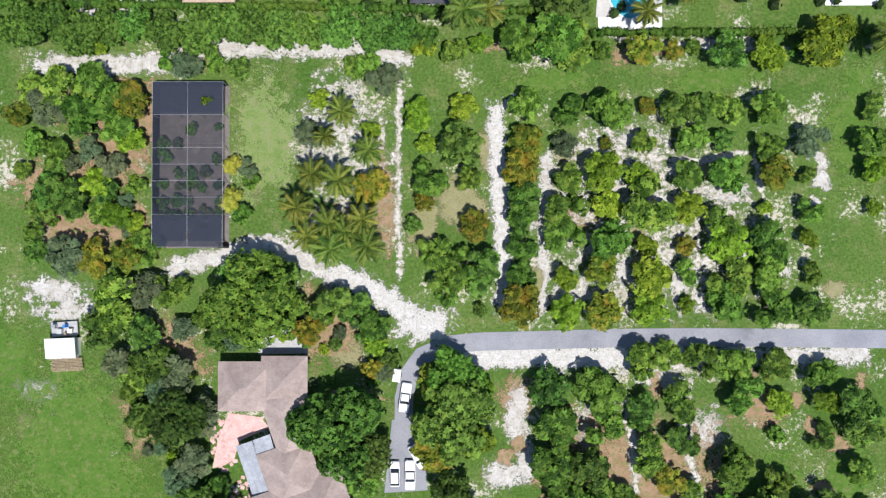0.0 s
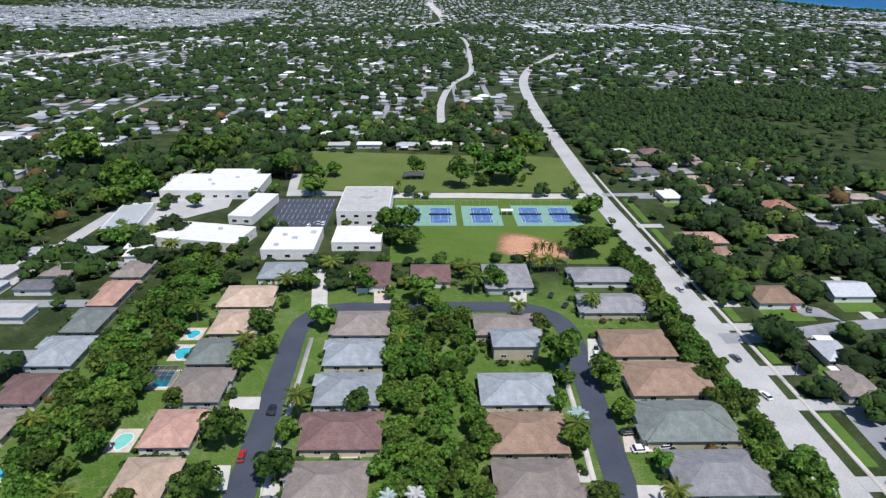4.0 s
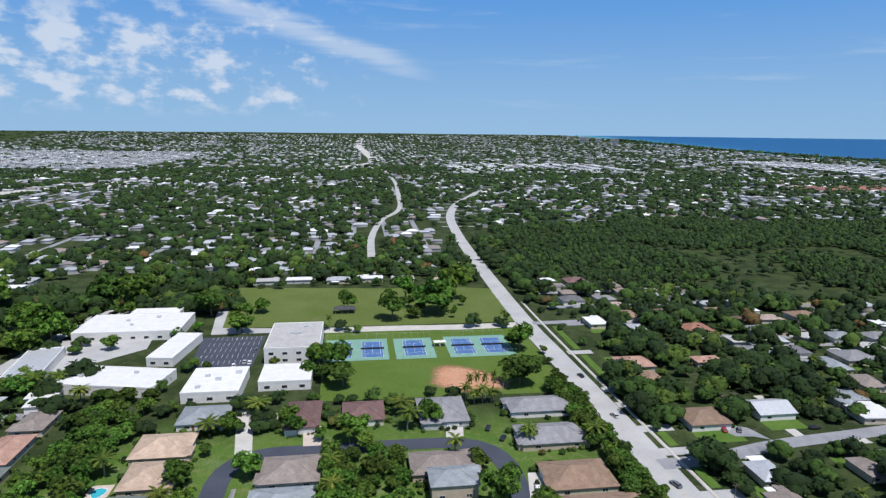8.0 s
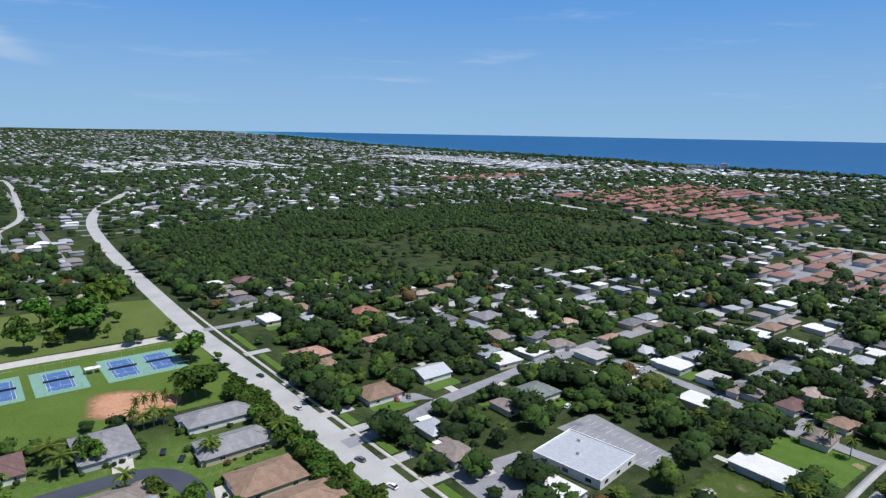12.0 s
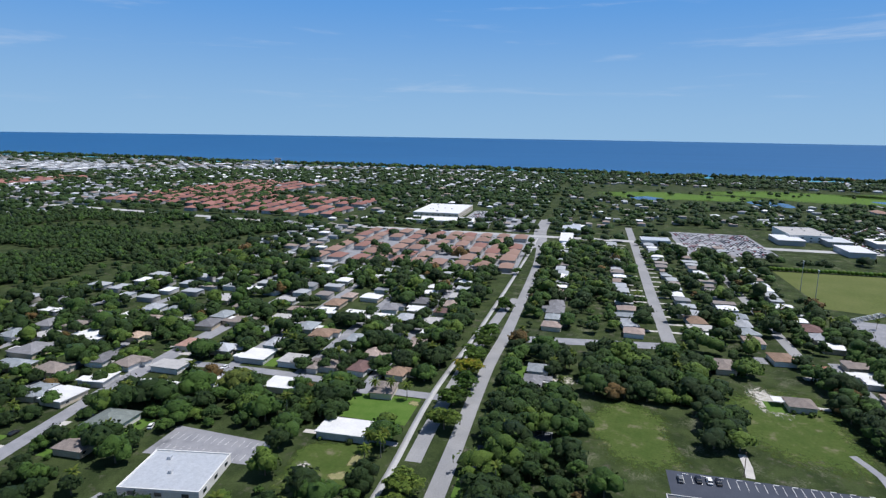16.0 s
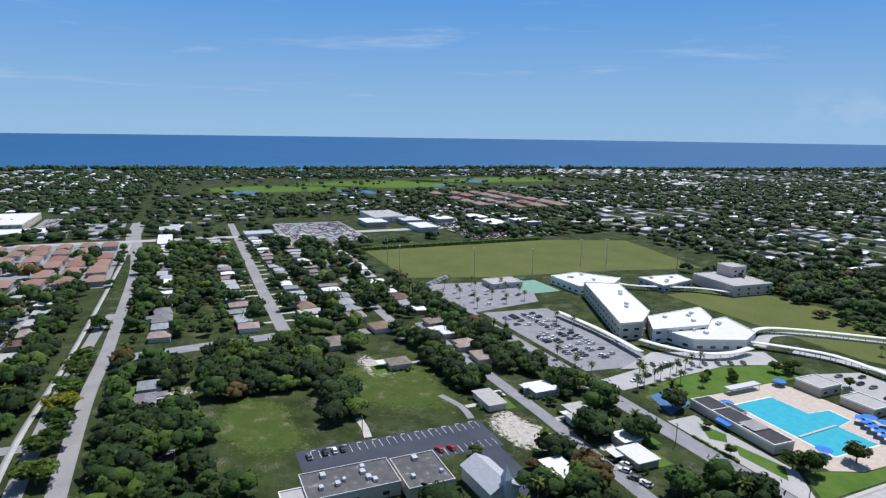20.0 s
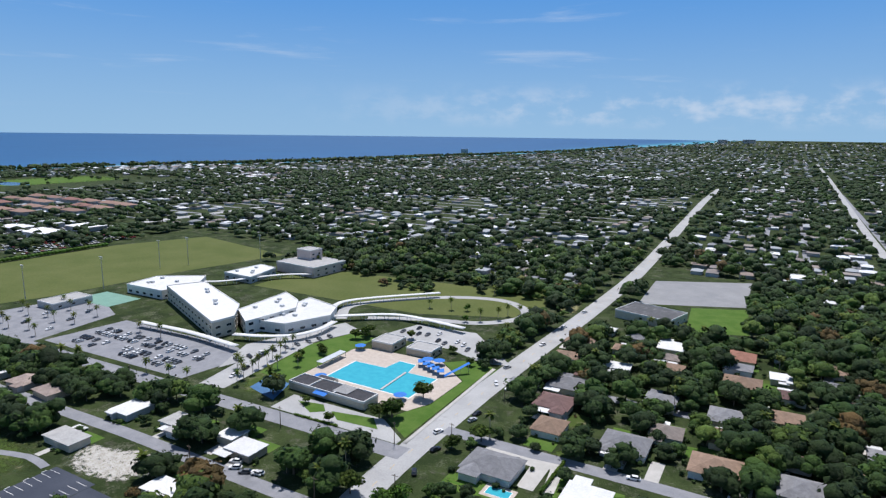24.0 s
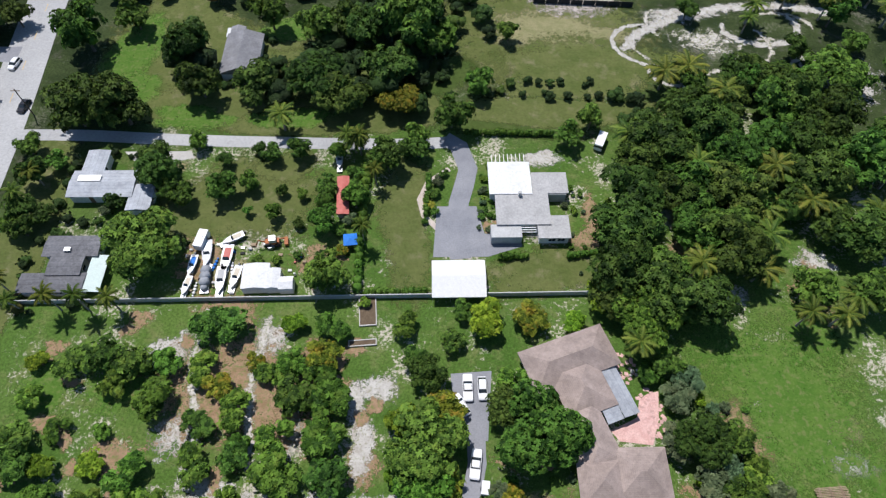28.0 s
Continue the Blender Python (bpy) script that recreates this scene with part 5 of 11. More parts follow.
ribbon("road", [(-152, -150), (-148.6, -195), (-141, -262), (-135, -300), (-128, -360), (-117, -410), (-103, -500), (-95, -620), (-92, -770), (-94, -1130), (-104, -2030), (-110, -3200)], 9.0, ROAD_PALE, 0.06, "pale two-lane road running south", "road")
ribbon("railway_bed", [(700, -700), (708, -200), (720, 150), (727, 327), (734, 430), (755, 565), (777, 740), (830, 1150), (950, 1900)], 15.0, ROAD_PALE, 0.09, "pale gravel railway bed", "railway")
ribbon("road", [(-760, 840), (-653, 975), (-620, 1157), (-542, 1347), (-407, 1518), (-200, 1760), (20, 2120), (62, 2400), (40, 3200), (6, 3900), (20, 4500)], 42.0, CONCRETE, 0.1, "wide pale concrete highway", "road")
ribbon("road", [(9, 480), (11, 550), (14, 672), (30, 800), (61, 924), (75, 1200), (82, 1461), (70, 2100)], 7.5, ROAD_PALE, 0.06, "pale residential street running north", "road")
LOOP_W = 8.0
ribbon("road", [(-175, 82), (-100, 82), (-46, 81.5), (20, 81), (50, 80.5)], LOOP_W, ASPHALT, 0.062, "black asphalt estate street", "road")
ribbon("road", [(-46, 79), (-46.5, 120), (-47.5, 177), (-47.5, 196), (-44, 206), (-36, 211.5), (-20, 212.5), (24, 212.5), (37, 211), (46, 205), (50.2, 194), (50.2, 176), (48.5, 130), (47.5, 105), (47, 90), (45, 82)], LOOP_W, ASPHALT, 0.068, "black asphalt estate loop street", "road")
# kerb-side footpaths of the estate
for line in ([(-100, 88.7), (-53, 88.7)], [(-39.5, 99), (-38.5, 90), (-30, 88.5), (35, 88.5), (40.5, 96), (40.5, 104)], [(-40.3, 104), (-41, 150), (-41.5, 190)], [(41, 112), (43, 150), (44, 190)]):
    ribbon("pavement", line, 1.6, CONCRETE, 0.13, "pale concrete footpath beside the estate street", "pavement", thick=0.13, rounded=False)
for p, q, c in (((-53.5, 86.3), (-48, 86.3), PAINT_WHITE), ((-46.7, 87.5), (-45.7, 99), PAINT_YELLOW), ((-27.3, 77.6), (-27.3, 85.2), PAINT_YELLOW)):
    ribbon("road_marking", [p, q], 0.7, c, 0.085, "painted street marking", "road marking")
# dashes along the main road, and turn arrows' lines
dash = Geo()
for k in range(-60, 78):
    y0 = k * 12.0
    xs = np.interp([y0, y0 + 3.5], [p[1] for p in MAIN], [p[0] for p in MAIN])
    dash.add([(xs[0] - 0.09, y0, 0.078), (xs[0] + 0.09, y0, 0.078), (xs[1] + 0.09, y0 + 3.5, 0.078), (xs[1] - 0.09, y0 + 3.5, 0.078)], ((0, 1, 2, 3),))
tagged(new("road_marking", dash.mesh("road_marking", PAINT_YELLOW)), "faded yellow centre-line dashes", "road marking", "", "stuff")

# ---- orchard, home plot and estate ----
tree("orchard", 14.2, 27.3, 3.74)
tree("orchard", 22.5, 26.9, 3.18)
tree("orchard", 29.9, 26.7, 4.58)
tree("orchard_rust", 37.1, 27.3, 2.04)
tree("orchard_deep", 42.8, 26.7, 4.02)
tree("orchard_deep", 46.6, 27.3, 3.46)
tree("orchard", 51.2, 26.8, 3.46)
tree("orchard", 58.6, 27.2, 4.30)
tree("orchard_rust", 14.1, 20.6, 3.74)
tree("shrub_grey", 22.0, 20.7, 2.58)
tree("orchard_rust", 30.0, 20.9, 1.46)
tree("orchard", 36.4, 21.2, 2.89)
tree("orchard", 45.0, 21.7, 3.46)
tree("orchard_deep", 50.9, 21.3, 2.61)
tree("orchard", 59.4, 20.6, 3.46)
tree("shrub_grey", 66.6, 21.1, 3.08)
tree("orchard_rust", 14.6, 15.4, 4.30)
tree("orchard", 22.4, 14.5, 3.46)
tree("orchard_lime", 28.9, 15.4, 4.30)
tree("orchard_lime", 36.2, 15.0, 3.74)
tree("orchard", 43.9, 15.0, 3.74)
tree("orchard", 51.9, 14.9, 4.29)
tree("orchard_rust", 59.3, 15.1, 3.73)
tree("orchard", 66.7, 14.9, 1.74)
tree("orchard", 14.6, 9.3, 4.30)
tree("orchard", 22.2, 7.7, 4.29)
tree("orchard_lime", 29.6, 9.3, 3.17)
tree("orchard", 36.9, 9.7, 5.13)
tree("orchard_lime", 44.4, 8.8, 3.45)
tree("orchard", 50.6, 6.7, 3.45)
tree("orchard_lime", 58.4, 9.4, 1.74)
tree("orchard", 66.8, 8.8, 2.60)
tree("orchard", 14.2, 2.6, 3.17)
tree("orchard", 21.8, 3.7, 3.73)
tree("orchard", 29.8, 3.1, 4.57)
tree("orchard_lime", 36.9, 2.7, 2.60)
tree("orchard_rust", 43.7, 2.7, 2.32)
tree("orchard_lime", 51.2, 2.6, 4.57)
tree("orchard", 59.4, 2.6, 4.57)
tree("orchard_lime", 66.4, 2.9, 2.31)
tree("orchard", 14.6, -3.0, 3.45)
tree("orchard_lime", 22.2, -3.3, 2.88)
tree("orchard_rust", 29.0, -3.0, 3.73)
tree("orchard_lime", 37.0, -3.5, 4.29)
tree("orchard", 44.4, -2.5, 2.60)
tree("orchard", 51.3, -3.5, 4.29)
tree("orchard", 58.5, -2.5, 4.01)
tree("orchard", 66.8, -3.0, 2.31)
tree("orchard_rust", 14.5, -9.4, 4.84)
tree("orchard_lime", 22.3, -9.9, 3.45)
tree("orchard_rust", 29.4, -9.6, 4.01)
tree("orchard_lime", 37.1, -9.4, 3.73)
tree("orchard_lime", 44.3, -8.7, 1.74)
tree("orchard", 50.7, -8.1, 4.28)
tree("orchard", 59.0, -9.1, 4.00)
tree("orchard_deep", 66.7, -9.6, 3.72)
tree("orchard_lime", -4.2, 26.3, 3.75)
tree("orchard_lime", 3.4, 27.5, 2.90)
tree("orchard_lime", -3.4, 20.8, 2.04)
tree("orchard_deep", 3.1, 20.2, 4.86)
tree("orchard", -2.8, 14.5, 3.46)
tree("orchard", 3.9, 14.5, 2.89)
tree("orchard_rust", -3.2, 10.1, 2.32)
tree("orchard_deep", -6.0, 5.8, 2.03)
tree("orchard_rust", 5.9, 6.2, 3.45)
tree("orchard", -1.8, 1.6, 3.73)
tree("orchard", -0.2, -3.0, 4.29)
tree("orchard_deep", 6.4, -2.5, 4.57)
tree("orchard", 3.3, -1.5, 3.45)
tree("orchard", 0.3, -7.2, 2.03)
tree("orchard_deep", 6.5, -9.6, 1.45)
tree("orchard", 78.6, 27.5, 2.61)
tree("orchard", 78.3, 21.6, 3.74)
tree("orchard_lime", 78.4, 16.0, 2.89)
tree("orchard_lime", 78.6, 9.1, 1.74)
tree("orchard_lime", -3.9, 39.4, 2.90)
tree("orchard", 1.8, 37.9, 2.90)
tree("orchard_lime", 7.0, 39.0, 2.61)
tree("orchard", 14.6, 38.9, 4.87)
tree("orchard", 20.0, 39.6, 6.25)
tree("orchard", 22.8, 38.5, 4.59)
tree("orchard", 28.8, 38.0, 2.33)
tree("orchard_rust", 36.3, 38.2, 3.75)
tree("orchard_rust", 41.8, 38.2, 2.33)
tree("orchard", 45.5, 38.5, 2.04)
tree("orchard_deep", 51.5, 37.7, 4.31)
tree("orchard_lime", 59.3, 37.8, 4.03)
tree("orchard_lime", 70.1, 39.0, 6.24)
tree("orchard", 65.3, 38.1, 1.75)
tree("orchard", -75.5, 30.5, 3.75)
tree("orchard", -69.3, 29.7, 5.15)
tree("orchard", -63.1, 30.2, 5.15)
tree("orchard_rust", -58.2, 28.3, 4.59)
tree("shrub_grey", -71.8, 27.3, 3.60)
tree("orchard", -60.4, 24.2, 4.03)
tree("orchard", -65.4, 25.2, 4.59)
tree("orchard", -75.5, 21.3, 2.61)
tree("orchard", -72.0, 19.2, 3.47)
tree("shrub_grey", -65.1, 19.8, 2.33)
tree("orchard_lime", -57.0, 20.7, 3.47)
tree("shrub_grey", -60.8, 17.1, 2.59)
tree("orchard_deep", -72.2, 11.9, 4.03)
tree("orchard_deep", -68.3, 10.8, 4.59)
tree("orchard_lime", -63.8, 13.5, 3.18)
tree("orchard_deep", -74.1, 8.8, 3.18)
tree("orchard", -62.6, 8.3, 3.46)
tree("orchard_lime", -59.5, 6.8, 3.46)
tree("orchard_deep", -74.8, 1.1, 2.61)
tree("shrub_grey", -68.2, 0.6, 4.09)
tree("orchard_rust", -63.3, -0.4, 4.02)
tree("orchard_rust", -58.9, 0.1, 3.46)
tree("orchard", -54.8, 1.6, 3.46)
tree("shrub_grey", -47.2, 34.7, 3.10)
tree("orchard", -42.8, 36.4, 2.62)
tree("orchard", -50.7, 36.5, 2.33)
tree("orchard_deep", -38.1, 34.8, 2.62)
tree("orchard", -56.9, 13.1, 2.04)
tree("orchard_lime", -57.3, 6.3, 2.32)
tree("shrub_yellow", -39.0, 17.2, 1.87)
tree("shrub_yellow", -39.3, 10.7, 2.28)
tree("orchard", -35.5, 14.1, 2.32)
tree("orchard", -37.0, 7.8, 2.61)
tree("shrub_grey", -36.1, 16.2, 1.87)
tree("orchard", -14.2, 35.3, 2.90)
tree("shrub_grey", -11.1, 32.6, 3.10)
tree("orchard", -16.4, 35.4, 2.33)
tree("orchard_lime", -23.1, 29.2, 2.04)
tree("shrub_grey", -25.0, 22.3, 2.84)
tree("orchard_lime", -13.7, 23.9, 2.32)
tree("orchard_rust", -14.1, 12.9, 4.02)
tree("shrub_grey", -16.8, 13.0, 2.58)
tree("orchard_rust", -78.0, 26.5, 2.90)
tree("orchard", -77.6, 16.2, 2.33)
tree("shrub_grey", -68.3, 17.2, 2.08)
tree("orchard_deep", -71.3, 16.1, 2.61)
tree("orchard_deep", -61.9, 12.0, 2.61)
tree("orchard", -75.5, 4.7, 2.32)
tree("shrub_grey", -58.4, 9.9, 1.87)
tree("orchard_rust", -56.2, 3.7, 2.32)
tree("palm", -18.3, 26.1, 3.26)
tree("palm", -20.8, 21.1, 2.25)
tree("palm", -14.0, 19.1, 3.25)
tree("palm", -23.3, 14.6, 3.25)
tree("palm", -18.8, 13.6, 3.50)
tree("palm", -25.7, 8.6, 3.25)
tree("palm", -20.7, 6.1, 3.50)
tree("palm", -14.7, 6.6, 3.25)
tree("palm", -24.2, 3.6, 3.25)
tree("palm", -19.7, 1.6, 3.75)
tree("palm", -13.7, 2.1, 3.50)
tree("palm", -17.7, 4.6, 3.00)
tree("shade_lime", -33.8, -7.2, 8.37)
tree("shade", -36.7, -3.6, 4.25)
tree("orchard_deep", -30.3, -4.4, 4.39)
tree("orchard_deep", -20.5, -8.8, 4.13)
tree("orchard_deep", -16.3, -9.4, 3.45)
tree("orchard_rust", -24.4, -12.8, 3.45)
tree("orchard", -12.7, -12.4, 3.73)
tree("orchard_deep", -39.7, -13.7, 4.01)
tree("shrub_grey", -47.7, -13.3, 2.58)
tree("orchard", -50.1, -5.6, 3.45)
tree("shrub_grey", -55.1, -5.6, 3.59)
tree("orchard", -58.8, -8.1, 5.13)
tree("orchard_deep", -62.0, -12.2, 4.57)
tree("orchard_deep", -55.0, -13.8, 4.01)
tree("shrub_grey", -59.3, -18.9, 3.08)
tree("orchard_deep", -52.8, -19.3, 4.57)
tree("shrub_grey", -48.7, -20.8, 4.08)
tree("shrub_grey", -50.9, -25.0, 3.58)
tree("orchard_deep", -53.9, -29.1, 4.01)
tree("shade_dark", -48.1, -28.7, 5.54)
tree("shrub_grey", -44.5, -28.9, 4.07)
tree("shrub_grey", -45.7, -37.2, 3.57)
tree("shrub_grey", -47.9, -40.4, 3.07)
tree("orchard", -41.7, -42.4, 3.44)
tree("shade", -18.5, -30.5, 8.38)
tree("shade_dark", -13.9, -34.9, 4.56)
tree("shade", -22.9, -29.1, 5.54)
tree("orchard", -15.1, -40.3, 3.44)
tree("shade", 1.7, -29.0, 8.14)
tree("shade_lime", 1.3, -21.1, 5.54)
tree("orchard_rust", -2.8, -22.0, 3.44)
tree("orchard_lime", 6.4, -24.0, 3.44)
tree("orchard_rust", -1.8, -34.0, 4.55)
tree("orchard_lime", 6.4, -34.1, 4.00)
tree("orchard_deep", -10.1, -19.0, 2.31)
tree("shrub_grey", -11.1, -21.1, 2.06)
tree("orchard_lime", -12.6, -15.9, 2.31)
tree("orchard_rust", -13.2, -20.1, 2.31)
tree("shade_dark", 1.3, -42.1, 4.06)
tree("orchard", -56.2, -21.0, 3.45)
tree("orchard", -56.4, -25.2, 2.88)
tree("shrub_grey", -37.9, -14.9, 2.58)
tree("orchard", -44.1, -10.8, 2.89)
tree("shade_lime", -28.8, -9.1, 4.08)
tree("orchard_deep", 19.1, -23.8, 4.56)
tree("orchard", 27.6, -23.7, 5.11)
tree("orchard", 36.4, -19.3, 4.28)
tree("orchard", 40.3, -17.9, 2.88)
tree("orchard", 46.3, -18.9, 3.44)
tree("orchard", 52.2, -19.3, 4.28)
tree("orchard", 59.9, -19.8, 4.00)
tree("orchard", 68.3, -20.9, 3.44)
tree("orchard_deep", 36.1, -27.0, 3.44)
tree("orchard", 43.1, -25.9, 4.00)
tree("orchard", 54.3, -24.9, 4.00)
tree("orchard_lime", 60.8, -26.6, 2.87)
tree("orchard_lime", 68.9, -25.5, 3.15)
tree("orchard_deep", 74.4, -26.8, 4.55)
tree("orchard_deep", 75.6, -31.0, 3.99)
tree("orchard", 20.0, -30.8, 5.10)
tree("orchard", 28.3, -30.0, 4.00)
tree("orchard", 35.2, -29.7, 2.87)
tree("orchard", 19.0, -36.9, 5.10)
tree("orchard_deep", 25.6, -38.0, 4.55)
tree("orchard", 36.4, -35.6, 3.99)
tree("orchard_deep", 43.2, -33.2, 3.44)
tree("orchard", 52.0, -38.0, 4.55)
tree("orchard", 60.6, -32.4, 2.02)
tree("orchard", 68.6, -32.8, 2.59)
tree("orchard", 60.5, -40.3, 3.43)
tree("orchard", 74.8, -38.7, 3.43)
tree("orchard_rust", 41.1, -40.3, 3.43)
tree("orchard", 30.9, -42.3, 3.43)
tree("orchard", 21.6, -42.2, 3.99)
# hedge-like belt of dense trees behind the shade house
tree("shade", -77.6, 42.2, 4.56)
tree("shade", -72.3, 42.5, 4.46)
tree("shade", -66.9, 41.0, 4.51)
tree("shade", -61.8, 42.0, 4.11)
tree("shade", -56.6, 42.7, 3.76)
tree("shade", -51.1, 41.0, 4.06)
tree("shade", -45.6, 41.2, 4.60)
tree("shade", -40.3, 42.0, 4.36)
tree("shade", -35.1, 42.1, 3.96)
tree("shade", -29.7, 41.2, 4.25)
tree("shade", -24.4, 41.2, 3.65)
tree("shade", -19.0, 41.9, 4.25)
tree("shade", -13.7, 41.2, 3.95)
tree("shade", -8.4, 41.4, 3.90)
tree("orchard_lime", -31.4, 41.5, 2.90)
tree("orchard_lime", -26.2, 42.1, 2.90)
tree("orchard_lime", -63.8, 39.6, 2.33)
tree("orchard_deep", 42.3, -52.2, 5.58)
tree("orchard", 51.2, -45.3, 3.64)
tree("orchard_deep", 56.9, -45.2, 4.22)
tree("orchard_deep", 68.0, -45.2, 4.51)
tree("orchard_deep", 62.6, -46.4, 4.24)
tree("orchard_lime", 75.8, -45.8, 2.74)
tree("orchard", 44.0, -44.0, 3.62)
tree("orchard_rust", 34.7, -45.4, 2.44)
tree("orchard", 26.4, -45.0, 3.64)
tree("orchard_rust", 20.5, -47.0, 4.28)
tree("orchard", 19.9, -52.6, 3.77)
tree("orchard_lime", 27.3, -52.8, 3.15)
tree("orchard", 5.9, -52.6, 3.15)
tree("orchard_deep", 3.1, -44.7, 3.65)
tree("orchard_deep", -3.6, -49.4, 3.12)
tree("orchard_lime", -11.5, -53.6, 5.03)
tree("orchard_rust", -20.6, -53.7, 4.43)
tree("orchard_lime", -27.4, -52.8, 3.17)
tree("orchard_deep", -6.0, -55.8, 2.57)
tree("shade_lime", -42.3, -52.2, 7.18)
tree("shade", -48.9, -55.2, 5.65)
tree("orchard_lime", -36.0, -58.4, 5.15)
tree("street", -44.9, -44.0, 3.27)
tree("street_dark", 85.7, -108.6, 8.11)
tree("street_dark", 74.6, -109.0, 7.48)
tree("street_lime", 91.1, -135.7, 7.43)
tree("street_dark", 63.2, -129.1, 7.30)
tree("street_dark", 57.9, -118.1, 5.67)
tree("street_dark", 44.3, -117.4, 6.35)
tree("shade_dark", 28.7, -119.5, 8.46)
tree("shade_dark", 22.7, -113.3, 7.63)
tree("street_dark", 10.6, -122.6, 7.18)
tree("shade_rust", 8.9, -113.3, 6.29)
tree("street", 4.9, -133.8, 8.88)
tree("street_dark", 15.5, -136.0, 6.76)
tree("street", -4.9, -107.4, 5.17)
tree("street_lime", -1.0, -133.7, 6.72)
tree("street_lime", -12.4, -118.8, 4.32)
tree("street", -21.2, -139.4, 3.09)
tree("street", 30.8, -139.0, 6.08)
tree("street_dark", 21.9, -141.3, 6.13)
tree("street_lime", 43.7, -144.4, 5.42)
tree("street", 80.7, -144.6, 5.40)
tree("street_dark", 113.4, -145.6, 4.64)
tree("street_dark", 61.6, -89.6, 5.13)
tree("street", 47.2, -86.1, 4.14)
tree("street_lime", 41.5, -88.6, 2.59)
tree("street", 38.1, -96.9, 2.67)
tree("street", 31.4, -97.5, 3.01)
tree("street_lime", 35.3, -80.0, 2.20)
tree("street_lime", 29.7, -85.8, 1.61)
tree("street_dark", 34.3, -86.6, 1.62)
tree("street_lime", 41.3, -81.3, 1.27)
tree("street_dark", 29.6, -78.0, 1.57)
tree("street_lime", 56.2, -101.4, 2.71)
tree("street_dark", 48.6, -95.7, 2.00)
tree("street_dark", 41.1, -99.1, 2.03)
tree("street", 56.6, -84.3, 3.17)
tree("street_lime", 23.6, -76.4, 3.09)
tree("street", 24.0, -87.6, 2.59)
tree("street", 22.1, -97.6, 2.68)
tree("street", 10.5, -94.5, 4.61)
tree("street", 3.3, -97.9, 3.35)
tree("street_lime", 17.3, -84.0, 3.18)
tree("shade", 61.0, -70.5, 9.2)
tree("street_dark", 71.2, -84.1, 2.54)
tree("street", 22.3, -63.3, 5.23)
tree("street_dark", 90.5, -81.2, 3.74)
tree("street_dark", 91.0, -90.7, 3.87)
tree("street", 95.5, -99.6, 3.34)
tree("street_lime", 90.6, -77.1, 3.08)
tree("street", 3.3, -102.3, 3.41)
tree("street", -33.4, -101.5, 4.08)
tree("street", -39.0, -106.5, 3.47)
tree("palm", 18.3, -99.3, 3.94)
tree("palm", 36.2, -106.6, 4.03)
tree("palm", -39.7, -46.8, 3.74)
tree("palm", -85.3, -55.9, 4.47)
tree("palm", -73.9, -52.4, 3.30)
tree("palm", -80.6, -52.3, 3.30)
tree("palm", -59.3, -120.1, 5.34)
tree("palm", -65.1, -120.7, 5.35)
tree("palm", -92.0, -116.5, 5.29)
tree("palm", -47.0, -98.9, 4.95)
tree("palm", -60.2, -89.5, 4.78)
tree("palm", -76.8, -88.2, 4.77)
tree("palm", -72.9, -78.0, 4.58)
tree("palm", -82.4, -79.4, 4.62)
tree("palm", -86.6, -79.7, 4.62)
tree("palm", -96.4, -77.0, 4.58)
tree("palm", -47.1, -69.9, 4.42)
tree("palm", -71.9, -71.1, 4.46)
tree("palm", -54.7, -63.8, 4.32)
tree("palm", -67.7, -62.9, 4.31)
tree("shade_dark", -79.5, -121.4, 6.23)
tree("shade_dark", -85.7, -116.0, 8.19)
tree("shade", -103.2, -121.7, 8.50)
tree("shade_dark", -62.8, -107.2, 7.47)
tree("shade_dark", -73.3, -112.1, 6.32)
tree("street", -84.8, -109.9, 6.55)
tree("street_dark", -90.2, -111.8, 6.80)
tree("shade_dark", -97.2, -105.8, 7.73)
tree("street_dark", -52.5, -97.7, 7.67)
tree("street_dark", -64.8, -99.4, 7.15)
tree("shade", -70.1, -95.5, 7.69)
tree("street", -79.4, -98.6, 5.71)
tree("street_dark", -88.3, -98.6, 5.84)
tree("street_dark", -46.1, -90.9, 5.98)
tree("shade", -52.4, -92.4, 6.20)
tree("shade", -68.8, -87.9, 7.73)
tree("street_dark", -85.0, -86.9, 7.78)
tree("shade_dark", -91.7, -89.6, 5.66)
tree("street", -99.3, -90.2, 7.63)
tree("street_dark", -43.8, -81.4, 7.28)
tree("street_dark", -53.2, -82.3, 5.61)
tree("street", -58.4, -82.9, 6.67)
tree("street_dark", -67.5, -81.9, 6.71)
tree("street_dark", -40.9, -72.5, 6.92)
tree("shade", -58.0, -73.1, 7.07)
tree("street", -62.2, -70.2, 6.48)
tree("street_dark", -86.9, -74.1, 5.22)
tree("street_dark", -91.6, -70.6, 7.09)
tree("street_dark", -38.3, -62.3, 6.98)
tree("shade", -46.4, -62.3, 6.82)
tree("street_dark", -62.6, -65.9, 6.48)
tree("shade_dark", -37.9, -57.9, 6.20)
tree("street_dark", -46.1, -57.3, 7.01)
tree("street_dark", -53.5, -56.2, 6.93)
tree("street", -77.2, -58.8, 5.14)
tree("street", -90.4, -58.1, 5.86)
